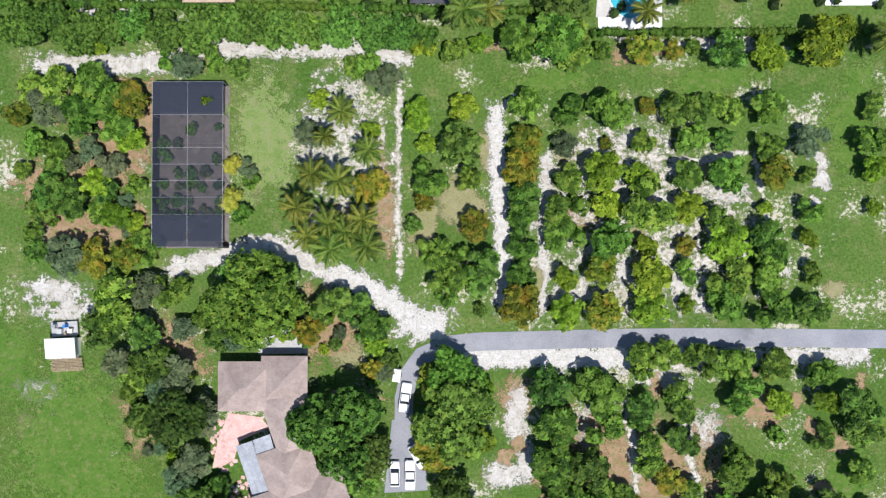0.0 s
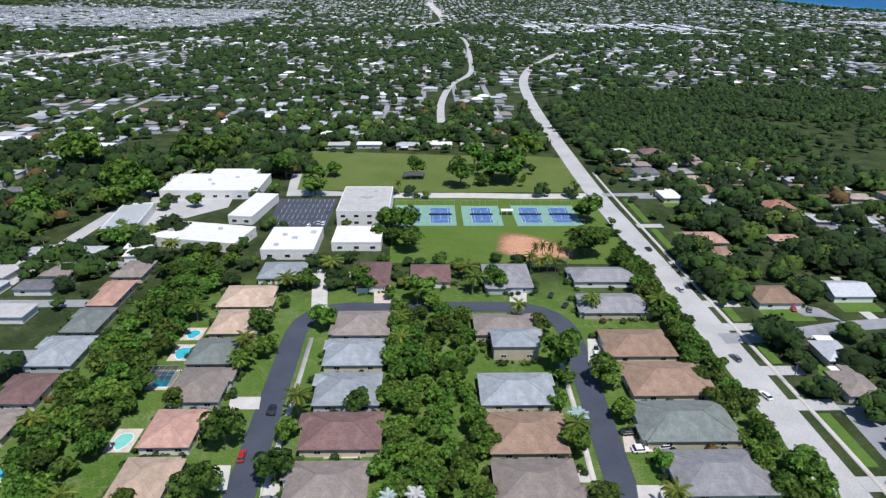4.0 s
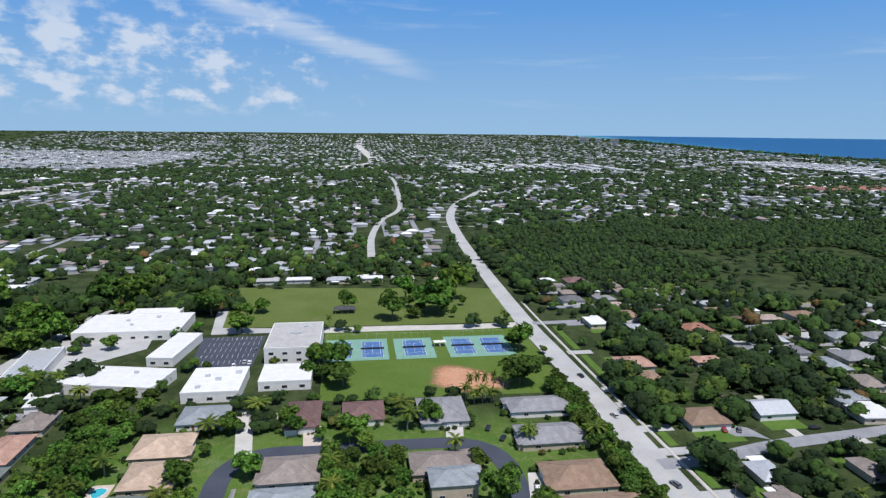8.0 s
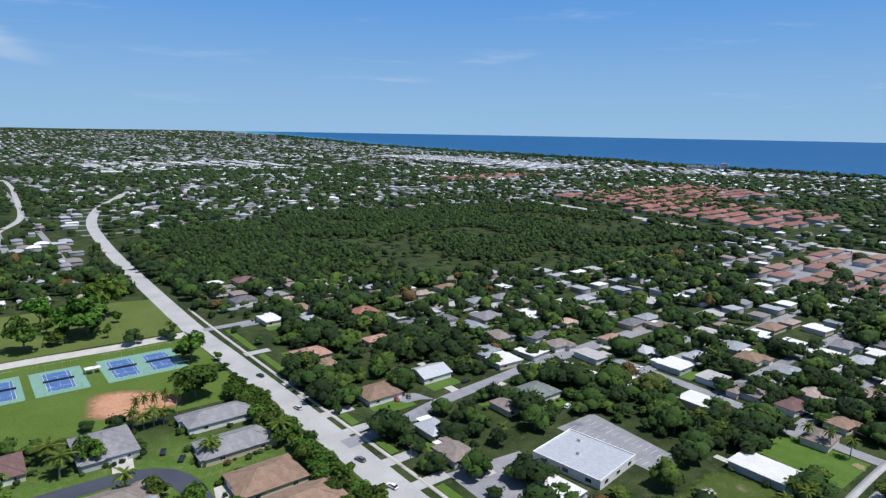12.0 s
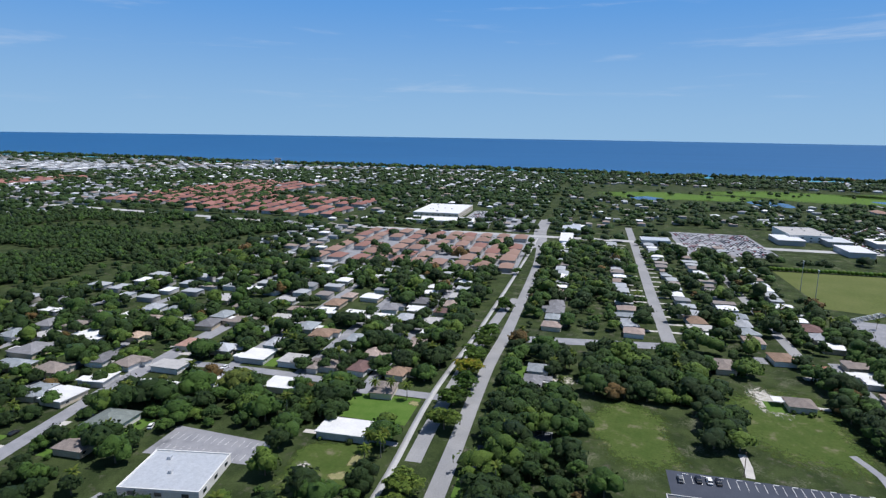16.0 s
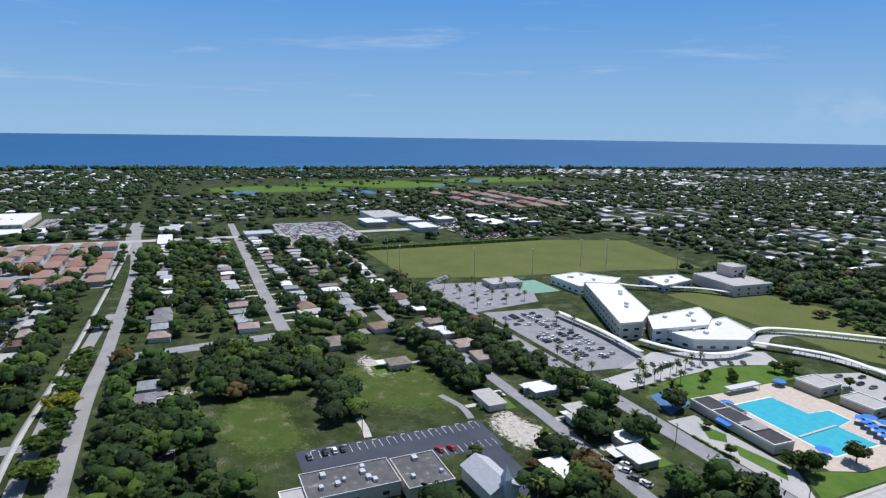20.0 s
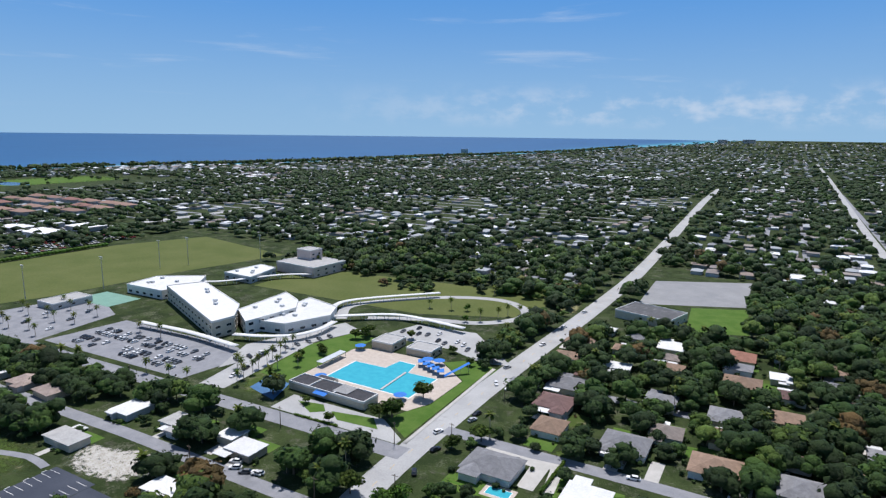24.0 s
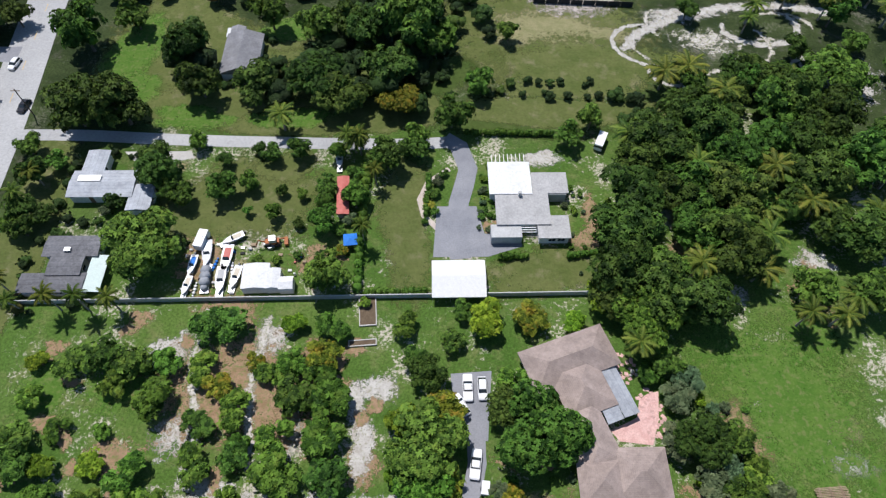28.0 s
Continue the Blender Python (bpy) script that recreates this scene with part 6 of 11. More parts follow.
# estate gardens and street trees
tree("street_lime", -69.1, 75.1, 5.17)
tree("street", -34.8, 73.3, 5.14)
tree("street", -22.0, 74.0, 4.98)
tree("street", 32.8, 73.7, 7.23)
tree("street_yellow", 44.1, 75.3, 4.01)
tree("street_dark", 21.7, 88.4, 4.86)
tree("street_lime", -57.3, 99.8, 5.71)
tree("street_dark", -55.8, 115.4, 6.39)
tree("street_dark", -55.3, 135.1, 6.10)
tree("street_dark", -38.8, 121.5, 5.12)
tree("street_lime", -38.8, 136.3, 3.49)
tree("street_dark", -32.0, 60.7, 4.31)
tree("street", -31.1, 50.5, 4.92)
tree("street_lime", -20.6, 47.5, 3.26)
tree("street_lime", -7.3, 65.0, 2.95)
tree("shrub_grey", -9.6, 58.0, 3.99)
tree("street_lime", -9.5, 54.1, 2.81)
tree("street_dark", 21.4, 45.4, 4.82)
tree("street_dark", 40.8, 110.7, 4.95)
tree("street", 42.3, 101.8, 4.12)
tree("street", 39.4, 130.0, 4.55)
tree("street_lime", 56.1, 145.1, 3.61)
tree("street_dark", 41.7, 60.1, 6.83)
tree("street_dark", 49.6, 51.4, 3.34)
tree("shrub_yellow", 56.7, 77.9, 3.14)
tree("shrub_yellow", 12.3, 69.5, 3.31)
tree("shrub_yellow", 8.9, 73.7, 2.16)
tree("street_lime", -3.7, 40.2, 2.64)
tree("street_lime", -91.4, 75.8, 4.28)
tree("street", -32.2, 65.0, 3.53)
tree("street_dark", -84.3, 63.1, 2.91)
tree("street", -84.4, 57.8, 3.40)
tree("street", 82.1, 57.2, 3.44)
tree("street", 45.9, 55.1, 3.40)
tree("street_lime", 54.2, 56.3, 3.42)
tree("street_dark", 85.5, 100.4, 5.45)
tree("street", 94.1, 117.6, 5.80)
tree("street", 94.1, 92.5, 3.99)
tree("street_lime", 85.9, 84.3, 3.86)
tree("street", -40.2, 98.1, 2.71)
tree("street_lime", -37.1, 90.5, 2.30)
tree("street_dark", -29.2, 89.5, 1.97)
tree("street", -22.7, 89.9, 1.65)
tree("street_dark", -21.2, 151.7, 3.27)
tree("street_lime", -13.0, 151.6, 3.27)
tree("street_dark", -74.0, 151.6, 3.25)
tree("street_dark", 16.8, 131.6, 3.06)
tree("street", 37.3, 148.1, 3.24)
tree("street_lime", 37.5, 97.8, 4.72)
tree("street", 35.7, 93.4, 3.33)
tree("street_lime", 55.5, 92.8, 3.98)
tree("street_lime", 57.9, 88.2, 3.27)
tree("street_dark", -72.5, 111.8, 3.54)
tree("palm", -7.5, 73.2, 3.86)
tree("palm", 0.3, 75.2, 3.30)
tree("palm", 5.6, 71.6, 3.55)
tree("palm", 15.1, 64.6, 3.44)
tree("palm", 15.2, 59.4, 3.92)
tree("palm", 14.1, 52.1, 3.78)
tree("palm", -58.9, 70.9, 4.69)
tree("palm", -54.7, 60.8, 3.36)
tree("palm", -54.7, 52.2, 3.22)
tree("palm", -68.2, 87.4, 3.77)
tree("palm", -56.6, 89.0, 3.80)
tree("palm", 57.3, 109.2, 4.15)
tree("palm", 53.3, 103.6, 4.06)
tree("palm", 58.8, 92.8, 3.89)
tree("palm", 58.0, 72.5, 3.57)
tree("palm", 35.9, 61.8, 3.40)
tree("palm", 44.2, 48.2, 4.25)
tree("palm", 35.9, 43.9, 3.12)
tree("palm", 3.6, 43.1, 4.13)
tree("palm", 7.8, 44.2, 3.63)
tree("palm", 78.4, 39.1, 4.07)
tree("palm", -78.3, 69.7, 3.49)
tree("palm", 66.7, 67.5, 4.08)
tree("palm", 40.9, 134.9, 4.55)
tree("palm", -37.6, 146.4, 4.71)
tree("palm", -107.7, 139.7, 4.58)
tree("palm", -85.5, 110.5, 4.13)
tree("palm", -70.7, 87.5, 3.14)
tree("palm", 68.6, 68.1, 3.51)
tree("palm_silver", 78.5, 64.6, 4.03)
tree("palm_silver", 40.7, 138.5, 3.84)
tree("palm_silver", -3.6, 107.9, 3.43)
tree("palm_silver", -9.8, 108.9, 2.75)
tree("street_dark", -92.0, 388.1, 10.55)
tree("street", -67.1, 352.1, 8.92)
tree("street", -142.7, 407.2, 12.76)
tree("street_dark", -163.0, 412.8, 11.08)
tree("street_dark", 72.5, 261.8, 9.61)
tree("street", 84.2, 306.9, 8.04)
tree("street_dark", 19.7, 368.3, 9.31)
tree("street_lime", 30.7, 406.7, 9.22)
tree("street", -7.8, 392.7, 7.16)
tree("street", 49.5, 378.7, 13.81)
tree("street_lime", 64.0, 408.6, 12.92)
tree("street", 41.4, 383.0, 10.50)
tree("street", -50.0, 228.9, 5.18)
tree("street_dark", -55.1, 212.9, 2.73)
tree("street", -11.5, 286.2, 8.23)
tree("street_dark", -8.4, 268.9, 7.83)
tree("street_lime", -20.4, 296.5, 7.07)
tree("street", -28.8, 234.9, 4.71)
tree("street", -2.8, 218.6, 6.67)
tree("street", 27.1, 227.6, 5.76)
tree("street", -25.6, 224.6, 4.55)
tree("street_lime", -38.4, 196.2, 5.12)
tree("street_lime", 1.6, 210.3, 4.34)
tree("street", 42.2, 170.6, 6.96)
tree("street", 54.9, 161.4, 6.26)
tree("street_lime", 55.9, 143.7, 3.74)
tree("street_lime", 59.8, 123.7, 3.02)
tree("street_dark", -20.7, 148.0, 4.20)
tree("street_dark", -75.5, 152.1, 3.41)
tree("street", -60.0, 192.4, 5.04)
tree("street_lime", -53.9, 178.1, 4.29)
tree("street_lime", -59.7, 170.8, 4.62)
tree("street_dark", 40.3, 193.1, 4.08)
tree("street", 42.6, 161.4, 3.59)
tree("street_lime", -176.1, 346.2, 12.66)
tree("street_lime", -225.7, 400.9, 14.30)
tree("street", -198.3, 302.6, 11.30)
tree("street", -169.8, 326.1, 9.07)
tree("street_lime", -165.3, 344.7, 9.50)
tree("palm", 44.7, 247.4, 3.67)
tree("palm", 47.9, 244.3, 3.64)
tree("palm", 51.6, 244.3, 3.64)
tree("palm", 55.2, 244.3, 3.64)
tree("palm", -57.4, 227.8, 5.69)
tree("palm", -41.5, 244.5, 6.02)
tree("palm", 16.1, 238.6, 5.93)
tree("palm", 17.6, 224.9, 5.67)
tree("palm", 32.8, 200.9, 4.17)
tree("palm", 61.5, 207.6, 4.81)
tree("palm", 86.6, 205.1, 5.31)
tree("palm", -85.9, 203.7, 5.21)
tree("palm", -133.1, 284.5, 6.77)
tree("palm", -140.8, 277.2, 6.62)
tree("palm", -152.9, 280.8, 6.68)
tree("palm", -117.5, 263.4, 5.09)
tree("palm", -61.2, 179.3, 4.75)
tree("palm", -60.4, 168.8, 4.54)
tree("palm", -10.7, 196.8, 4.60)
tree("palm", -10.1, 180.9, 4.32)

# ---- estate houses ----
house(-70.2, 59.0, 13.5, 22.1, "pink", front="n", detail=2)
house(-43.0, 58.2, 9.6, 23.5, "tan", front="n", detail=2, wings=((-11.0,5.5,-5.0,11.0),))
house(-19.9, 58.5, 14.4, 21.9, "beige", front="n", detail=2)
house(-0.7, 57.8, 11.4, 23.1, "charcoal", front="n", detail=2, wings=((4.0,3.5,11.5,11.2),(4.0,-11.2,11.5,-5.5)))
house(26.1, 58.0, 16.3, 20.5, "grey", front="n", detail=2)
house(67.5, 57.9, 26.1, 17.0, "brown", front="n", detail=2)
house(72.2, 77.8, 25.5, 15.3, "bluegrey", front="n", detail=2)
house(-70.5, 100.2, 12.1, 15.5, "bluegrey", front="e", detail=2)
house(-70.5, 119.4, 13.5, 15.4, "tan", front="e", detail=2)
house(-70.2, 138.6, 14.1, 16.1, "pink", front="e", detail=2)
house(-69.4, 158.7, 16.0, 18.0, "taupe", front="e", detail=2)
house(-25.0, 98.0, 19.0, 15.8, "taupe", front="w", detail=2)
house(-25.1, 117.2, 20.3, 15.8, "taupe", front="w", detail=2)
house(-23.8, 137.0, 22.1, 15.8, "maroon", front="w", detail=2)
house(-24.4, 156.1, 19.8, 16.9, "bluegrey", front="w", detail=2)
house(25.2, 98.3, 20.8, 15.0, "taupe", front="e", detail=2)
house(26.3, 117.2, 21.4, 15.7, "taupe", front="e", detail=2)
house(26.4, 135.6, 21.3, 17.4, "brown", front="e", detail=2)
house(26.2, 155.4, 22.5, 16.4, "bluegrey", front="e", detail=2)
house(74.5, 101.8, 26.1, 12.5, "salmon", front="w", detail=2)
house(73.0, 119.9, 25.1, 16.2, "grey", front="w", detail=2)
house(71.8, 139.9, 27.1, 17.9, "greengrey", front="w", detail=2)
house(74.0, 160.3, 26.3, 18.3, "brown", front="w", detail=2)
house(-69.8, 177.4, 17.6, 15.9, "greengrey", front="e", detail=2)
house(-68.8, 197.1, 17.5, 17.7, "tan", front="e", detail=2)
house(-70.5, 216.9, 20.1, 18.1, "tan", front="e", detail=2)
house(-24.6, 176.4, 19.8, 16.5, "bluegrey", front="w", detail=2)
house(-23.8, 195.5, 19.9, 17.6, "taupe", front="w", detail=2)
house(28.9, 180.6, 16.0, 12.1, "bluegrey", front="e", detail=2, h=5.4)
house(27.2, 194.1, 22.6, 15.4, "taupe", front="e", detail=2)
house(70.9, 181.1, 23.2, 17.6, "brown", front="w", detail=2)
house(70.9, 209.8, 26.6, 16.1, "grey", front="w", detail=2)
house(74.1, 235.4, 28.7, 14.8, "grey", front="w", detail=2)
house(-61.9, 240.6, 19.2, 16.8, "bluegrey", front="s", detail=2)
house(-23.1, 236.8, 14.0, 24.2, "maroon", front="s", detail=2)
house(0.6, 237.1, 17.1, 17.7, "maroon", front="s", detail=2)
house(32.5, 234.7, 19.9, 23.4, "grey", front="s", detail=2)
house(-121.0, 157.2, 13.0, 15.5, "maroon", front="w", detail=2)
house(-119.4, 140.7, 10.6, 13.3, "taupe", front="w", detail=2)
house(-122.0, 178.2, 16.1, 18.7, "bluegrey", front="w", detail=2)
house(-122.9, 198.8, 12.6, 18.3, "greengrey", front="w", detail=2)
house(-124.5, 220.3, 10.8, 22.0, "salmon", front="w", detail=2)
house(-125.0, 242.4, 12.2, 16.9, "taupe", front="w", detail=2)
# ---- houses across the main road ----
house(168.4, 221.3, 16.8, 14.5, "metal", front="s", detail=1, gable=True)
house(193.2, 176.0, 17.5, 15.5, "greengrey", front="s", detail=1)
house(172.8, 173.5, 9.2, 12.6, "taupe", front="s", detail=1)
house(226.5, 180.2, 10.7, 15.5, "white", front="s", detail=1)
house(235.8, 160.1, 11.7, 15.5, "white", front="s", detail=1)
house(243.4, 128.2, 12.6, 13.6, "white", front="s", detail=1)
house(274.0, 157.3, 15.0, 14.1, "white", front="s", detail=1)
house(135.6, 175.3, 10.1, 13.0, "metal", front="w", detail=1)
house(136.2, 216.5, 17.5, 15.5, "brown", front="w", detail=1)
house(210.0, 83.4, 13.4, 22.0, "white", front="s", detail=1)
house(232.4, 262.0, 10.7, 15.5, "bluegrey", front="s", detail=1)
house(232.4, 241.5, 12.9, 15.5, "taupe", front="s", detail=1)
house(131.0, 156.8, 11.0, 13.5, "taupe", front="w", detail=1)
house(173.0, 276.2, 14.2, 9.0, "salmon", front="s", detail=1)
house(252.2, 272.8, 17.5, 15.5, "grey", front="s", detail=1)
house(278.9, 261.7, 17.5, 15.5, "white", front="s", detail=1)
house(280.8, 200.5, 13.6, 10.8, "pink", front="s", detail=1)
house(278.9, 179.2, 12.2, 11.8, "metal", front="s", detail=1)
house(284.4, 236.4, 10.6, 9.0, "tan", front="s", detail=1)
house(324.9, 153.0, 15.5, 10.4, "bluegrey", front="s", detail=1)
house(325.1, 195.4, 12.5, 15.0, "taupe", front="s", detail=1)
house(368.2, 235.2, 17.5, 15.5, "gravel", front="s", detail=1)
house(134.4, 276.8, 17.5, 15.1, "salmon", front="w", detail=1)
house(133.2, 257.8, 11.1, 15.5, "brown", front="w", detail=1)
house(277.0, 342.5, 17.5, 15.5, "brown", front="s", detail=1)
house(231.3, 319.2, 15.8, 12.7, "grey", front="s", detail=1)
house(140.8, 344.1, 11.1, 15.5, "white", front="w", detail=1)
house(160.5, 329.7, 9.0, 10.8, "metal", front="s", detail=1)
house(164.4, 445.4, 17.5, 15.5, "maroon", front="s", detail=1)
house(194.8, 325.4, 16.6, 15.5, "terracotta", front="s", detail=1)
house(162.2, -115.4, 16.9, 9.1, "white", front="s", detail=1)
house(161.2, -147.1, 12.8, 10.0, "white", front="s", detail=1)
house(173.4, -151.9, 9.0, 9.0, "white", front="s", detail=1)
house(198.2, -149.3, 15.5, 10.2, "gravel", front="s", detail=1)
house(226.1, -147.4, 11.6, 13.6, "white", front="s", detail=1)
house(224.4, -119.6, 17.1, 9.0, "gravel", front="s", detail=1)
house(291.9, 16.3, 11.5, 10.6, "bluegrey", front="s", detail=1)
house(275.7, 17.6, 14.2, 9.0, "grey", front="s", detail=1)
house(279.9, -97.0, 11.0, 11.9, "taupe", front="s", detail=1)
house(322.3, -121.4, 17.5, 9.0, "terracotta", front="s", detail=1)
house(321.0, -74.3, 16.6, 10.8, "taupe", front="s", detail=1)
house(79.2, -181.4, 19.4, 15.8, "grey", front="s", detail=1)
house(45.3, -176.7, 15.0, 15.5, "white", front="s", detail=1, gable=True)
house(16.9, -179.8, 11.4, 15.5, "metal", front="s", detail=1, gable=True)
house(71.7, -218.9, 12.3, 13.8, "brown", front="s", detail=1)
house(42.6, -219.8, 17.5, 15.5, "grey", front="s", detail=1)
house(11.6, -218.3, 17.2, 15.5, "brown", front="s", detail=1)
house(-14.4, -216.9, 14.7, 15.5, "grey", front="s", detail=1)
house(-45.0, -217.5, 17.5, 15.5, "brown", front="s", detail=1)
house(38.1, -264.9, 13.5, 15.5, "grey", front="s", detail=1)
house(77.2, -241.1, 15.9, 15.3, "maroon", front="s", detail=1)
house(78.5, -263.4, 17.4, 15.5, "grey", front="s", detail=1)
house(12.4, -263.0, 13.1, 15.5, "grey", front="s", detail=1)
house(41.7, -306.1, 14.9, 15.5, "brown", front="s", detail=1)
house(8.6, -305.3, 16.6, 15.5, "brown", front="s", detail=1)
house(12.0, -342.6, 15.3, 15.5, "terracotta", front="s", detail=1)
house(45.5, -341.4, 14.8, 15.5, "white", front="s", detail=1)
house(-91.3, -267.5, 17.5, 15.5, "salmon", front="s", detail=1)
house(-111.5, -247.6, 17.5, 15.5, "grey", front="s", detail=1)
house(-148.1, -322.5, 17.5, 15.5, "salmon", front="s", detail=1)
house(-41.4, -253.2, 12.5, 15.5, "grey", front="s", detail=1)
house(-162.8, -245.8, 17.5, 15.5, "white", front="s", detail=1)
house(-180.6, -278.2, 17.5, 15.5, "bluegrey", front="s", detail=1)
house(-155.6, -275.4, 17.5, 15.5, "brown", front="s", detail=1)
house(-125.9, -171.2, 17.5, 15.5, "gravel", front="s", detail=1)
house(50.0, -131.2, 9.9, 15.5, "grey", front="s", detail=1, gable=True)

# ---- estate pools, drives and cars ----
pool(-63.3, 49.2, 6.9, 3.8, deck=2.6, shape="kidney", deck_mat=TRIM)
pool(-52.5, 57.7, 4.2, 6.3, deck=2.6, shape="kidney", deck_mat=TRIM)
pool(34.5, 47.9, 6.7, 5.9, deck=2.6, shape="kidney", deck_mat=TRIM)
pool(84.5, 75.7, 4.8, 6.1, deck=2.6, shape="kidney", deck_mat=TRIM)
pool(75.8, 52.3, 4.8, 5.6, deck=2.6, shape="kidney", deck_mat=TRIM)
pool(-83.2, 102.5, 5.2, 9.6, deck=1.5, shape="rect")
pool(-83.5, 137.0, 4.1, 6.6, deck=1.5, shape="kidney", mat=POOL_GREEN)
pool(-23.0, 131.8, 6.9, 2.3, deck=1.5, shape="kidney")
pool(13.7, 96.6, 2.5, 8.9, deck=1.5, shape="kidney")
pool(15.7, 112.3, 4.3, 3.6, deck=1.5, shape="kidney", mat=POOL_GREEN)
pool(14.9, 151.0, 4.0, 5.7, deck=1.5, shape="kidney")
pool(10.3, 59.3, 2.8, 5.9, deck=2.6, shape="kidney", deck_mat=TRIM)
pool(-83.7, 165.3, 4.8, 7.9, deck=1.5, shape="rect")
pool(-110.3, 124.2, 5.9, 5.2, deck=1.5, shape="kidney")
pool(-83.0, 180.9, 5.0, 7.2, deck=1.5, shape="kidney")
pool(-83.9, 193.1, 4.1, 5.6, deck=1.5, shape="kidney")
pool(-36.4, 241.9, 3.4, 3.4, deck=1.0, shape="kidney")
slab("driveway", [(-75.9, 71.2), (-72.9, 71.2), (-74.0, 77.7), (-77.1, 77.8)], DRIVE_TAN, 0.075, label="pale paved house driveway", category="driveway")
slab("driveway", [(-45.2, 71.3), (-40.6, 71.2), (-41.2, 77.5), (-45.8, 77.5)], CONCRETE, 0.075, label="pale paved house driveway", category="driveway")
slab("driveway", [(-57.1, 69.0), (-54.1, 69.0), (-54.8, 74.5), (-57.8, 74.5)], DRIVE_TAN, 0.075, label="pale paved house driveway", category="driveway")
slab("driveway", [(-19.6, 71.1), (-13.0, 71.0), (-13.2, 77.3), (-19.9, 77.3)], DRIVE_TAN, 0.075, label="pale paved house driveway", category="driveway")
slab("driveway", [(-4.4, 71.1), (0.1, 71.0), (0.2, 77.2), (-4.4, 77.2)], CONCRETE, 0.075, label="pale paved house driveway", category="driveway")
slab("driveway", [(18.1, 70.6), (24.7, 70.6), (25.1, 77.0), (18.4, 77.0)], DRIVE_TAN, 0.075, label="pale paved house driveway", category="driveway")
slab("driveway", [(48.5, 58.9), (55.5, 58.9), (56.7, 67.5), (49.5, 67.5)], DRIVE_TAN, 0.075, label="pale paved house driveway", category="driveway")
slab("driveway", [(-61.0, 47.2), (-54.2, 47.2), (-56.4, 63.7), (-63.5, 63.7)], CONCRETE, 0.075, label="pale paved house driveway", category="driveway")
slab("driveway", [(-77.6, 45.5), (-57.4, 45.4), (-57.9, 49.0), (-78.3, 49.2)], CONCRETE, 0.075, label="pale paved house driveway", category="driveway")
slab("driveway", [(4.6, 52.3), (11.5, 52.2), (11.9, 63.1), (4.8, 63.2)], CONCRETE, 0.075, label="pale paved house driveway", category="driveway")
slab("driveway", [(28.1, 44.7), (39.3, 44.6), (40.3, 53.9), (28.8, 54.0)], CONCRETE, 0.075, label="pale paved house driveway", category="driveway")
slab("driveway", [(-59.0, 150.1), (-50.0, 150.0), (-50.9, 156.0), (-60.1, 156.1)], CONCRETE, 0.075, label="pale paved house driveway", category="driveway")
slab("driveway", [(-53.4, 100.9), (-50.0, 100.9), (-51.2, 107.4), (-54.7, 107.4)], DRIVE_TAN, 0.075, label="pale paved house driveway", category="driveway")
slab("driveway", [(-53.9, 118.4), (-50.0, 118.4), (-51.4, 126.9), (-55.5, 127.0)], CONCRETE, 0.075, label="pale paved house driveway", category="driveway")
slab("driveway", [(-41.0, 113.6), (-36.4, 113.5), (-37.3, 120.3), (-42.0, 120.4)], CONCRETE, 0.075, label="pale paved house driveway", category="driveway")
slab("driveway", [(-42.1, 103.5), (-37.2, 103.5), (-37.9, 108.2), (-42.8, 108.3)], DRIVE_TAN, 0.075, label="pale paved house driveway", category="driveway")
slab("driveway", [(34.8, 119.7), (40.8, 119.6), (41.4, 123.9), (35.4, 124.0)], CONCRETE, 0.075, label="pale paved house driveway", category="driveway")
slab("driveway", [(50.7, 112.7), (58.0, 112.7), (59.2, 118.4), (51.8, 118.5)], CONCRETE, 0.075, label="pale paved house driveway", category="driveway")
slab("driveway", [(52.5, 130.5), (61.0, 130.4), (63.0, 139.8), (54.2, 139.9)], DRIVE_TAN, 0.075, label="pale paved house driveway", category="driveway")
slab("driveway", [(50.6, 104.5), (58.3, 104.5), (59.2, 108.3), (51.3, 108.4)], CONCRETE, 0.075, label="pale paved house driveway", category="driveway")
slab("driveway", [(-45.3, 211.1), (-39.2, 211.1), (-44.5, 249.4), (-51.4, 249.4)], CONCRETE, 0.075, label="pale paved house driveway", category="driveway")
slab("driveway", [(-21.7, 215.6), (-15.0, 215.6), (-15.8, 231.5), (-22.8, 231.6)], DRIVE_TAN, 0.075, label="pale paved house driveway", category="driveway")
slab("driveway", [(31.7, 215.4), (38.4, 215.3), (40.5, 230.3), (33.4, 230.3)], CONCRETE, 0.075, label="pale paved house driveway", category="driveway")
slab("driveway", [(52.5, 171.9), (57.2, 171.9), (61.1, 188.2), (56.0, 188.2)], CONCRETE, 0.075, label="pale paved house driveway", category="driveway")
car(-38.8, 104.1, 5, "white", detail=2, z=0.07)
car(-38.8, 114.4, 5, "grey", detail=2, z=0.07)
car(-45.6, 148.9, 95, "black", detail=2, z=0.07)
car(-49.4, 129.8, 95, "red", detail=2, z=0.07)
car(23.1, 73.3, 88, "black", detail=2, z=0.07)
car(50.6, 63.8, 110, "white", detail=2, z=0.07)
car(102.9, 108.7, 105, "grey", detail=2, z=0.07)
car(55.3, 138.2, 10, "black", detail=2, z=0.07)
car(56.7, 131.4, 5, "white", detail=2, z=0.07)
car(100.9, 84.9, 105, "black", detail=2, z=0.07)
car(64.2, 131.8, 5, "silver", detail=2, z=0.07)
car(104.0, 268.0, 100, "black", detail=2, z=0.07)
car(103.1, 225.8, 100, "silver", detail=2, z=0.07)
car(102.8, 174.8, 105, "grey", detail=2, z=0.07)
car(55.8, 137.7, 5, "black", detail=2, z=0.07)
car(56.7, 130.6, 5, "white", detail=2, z=0.07)
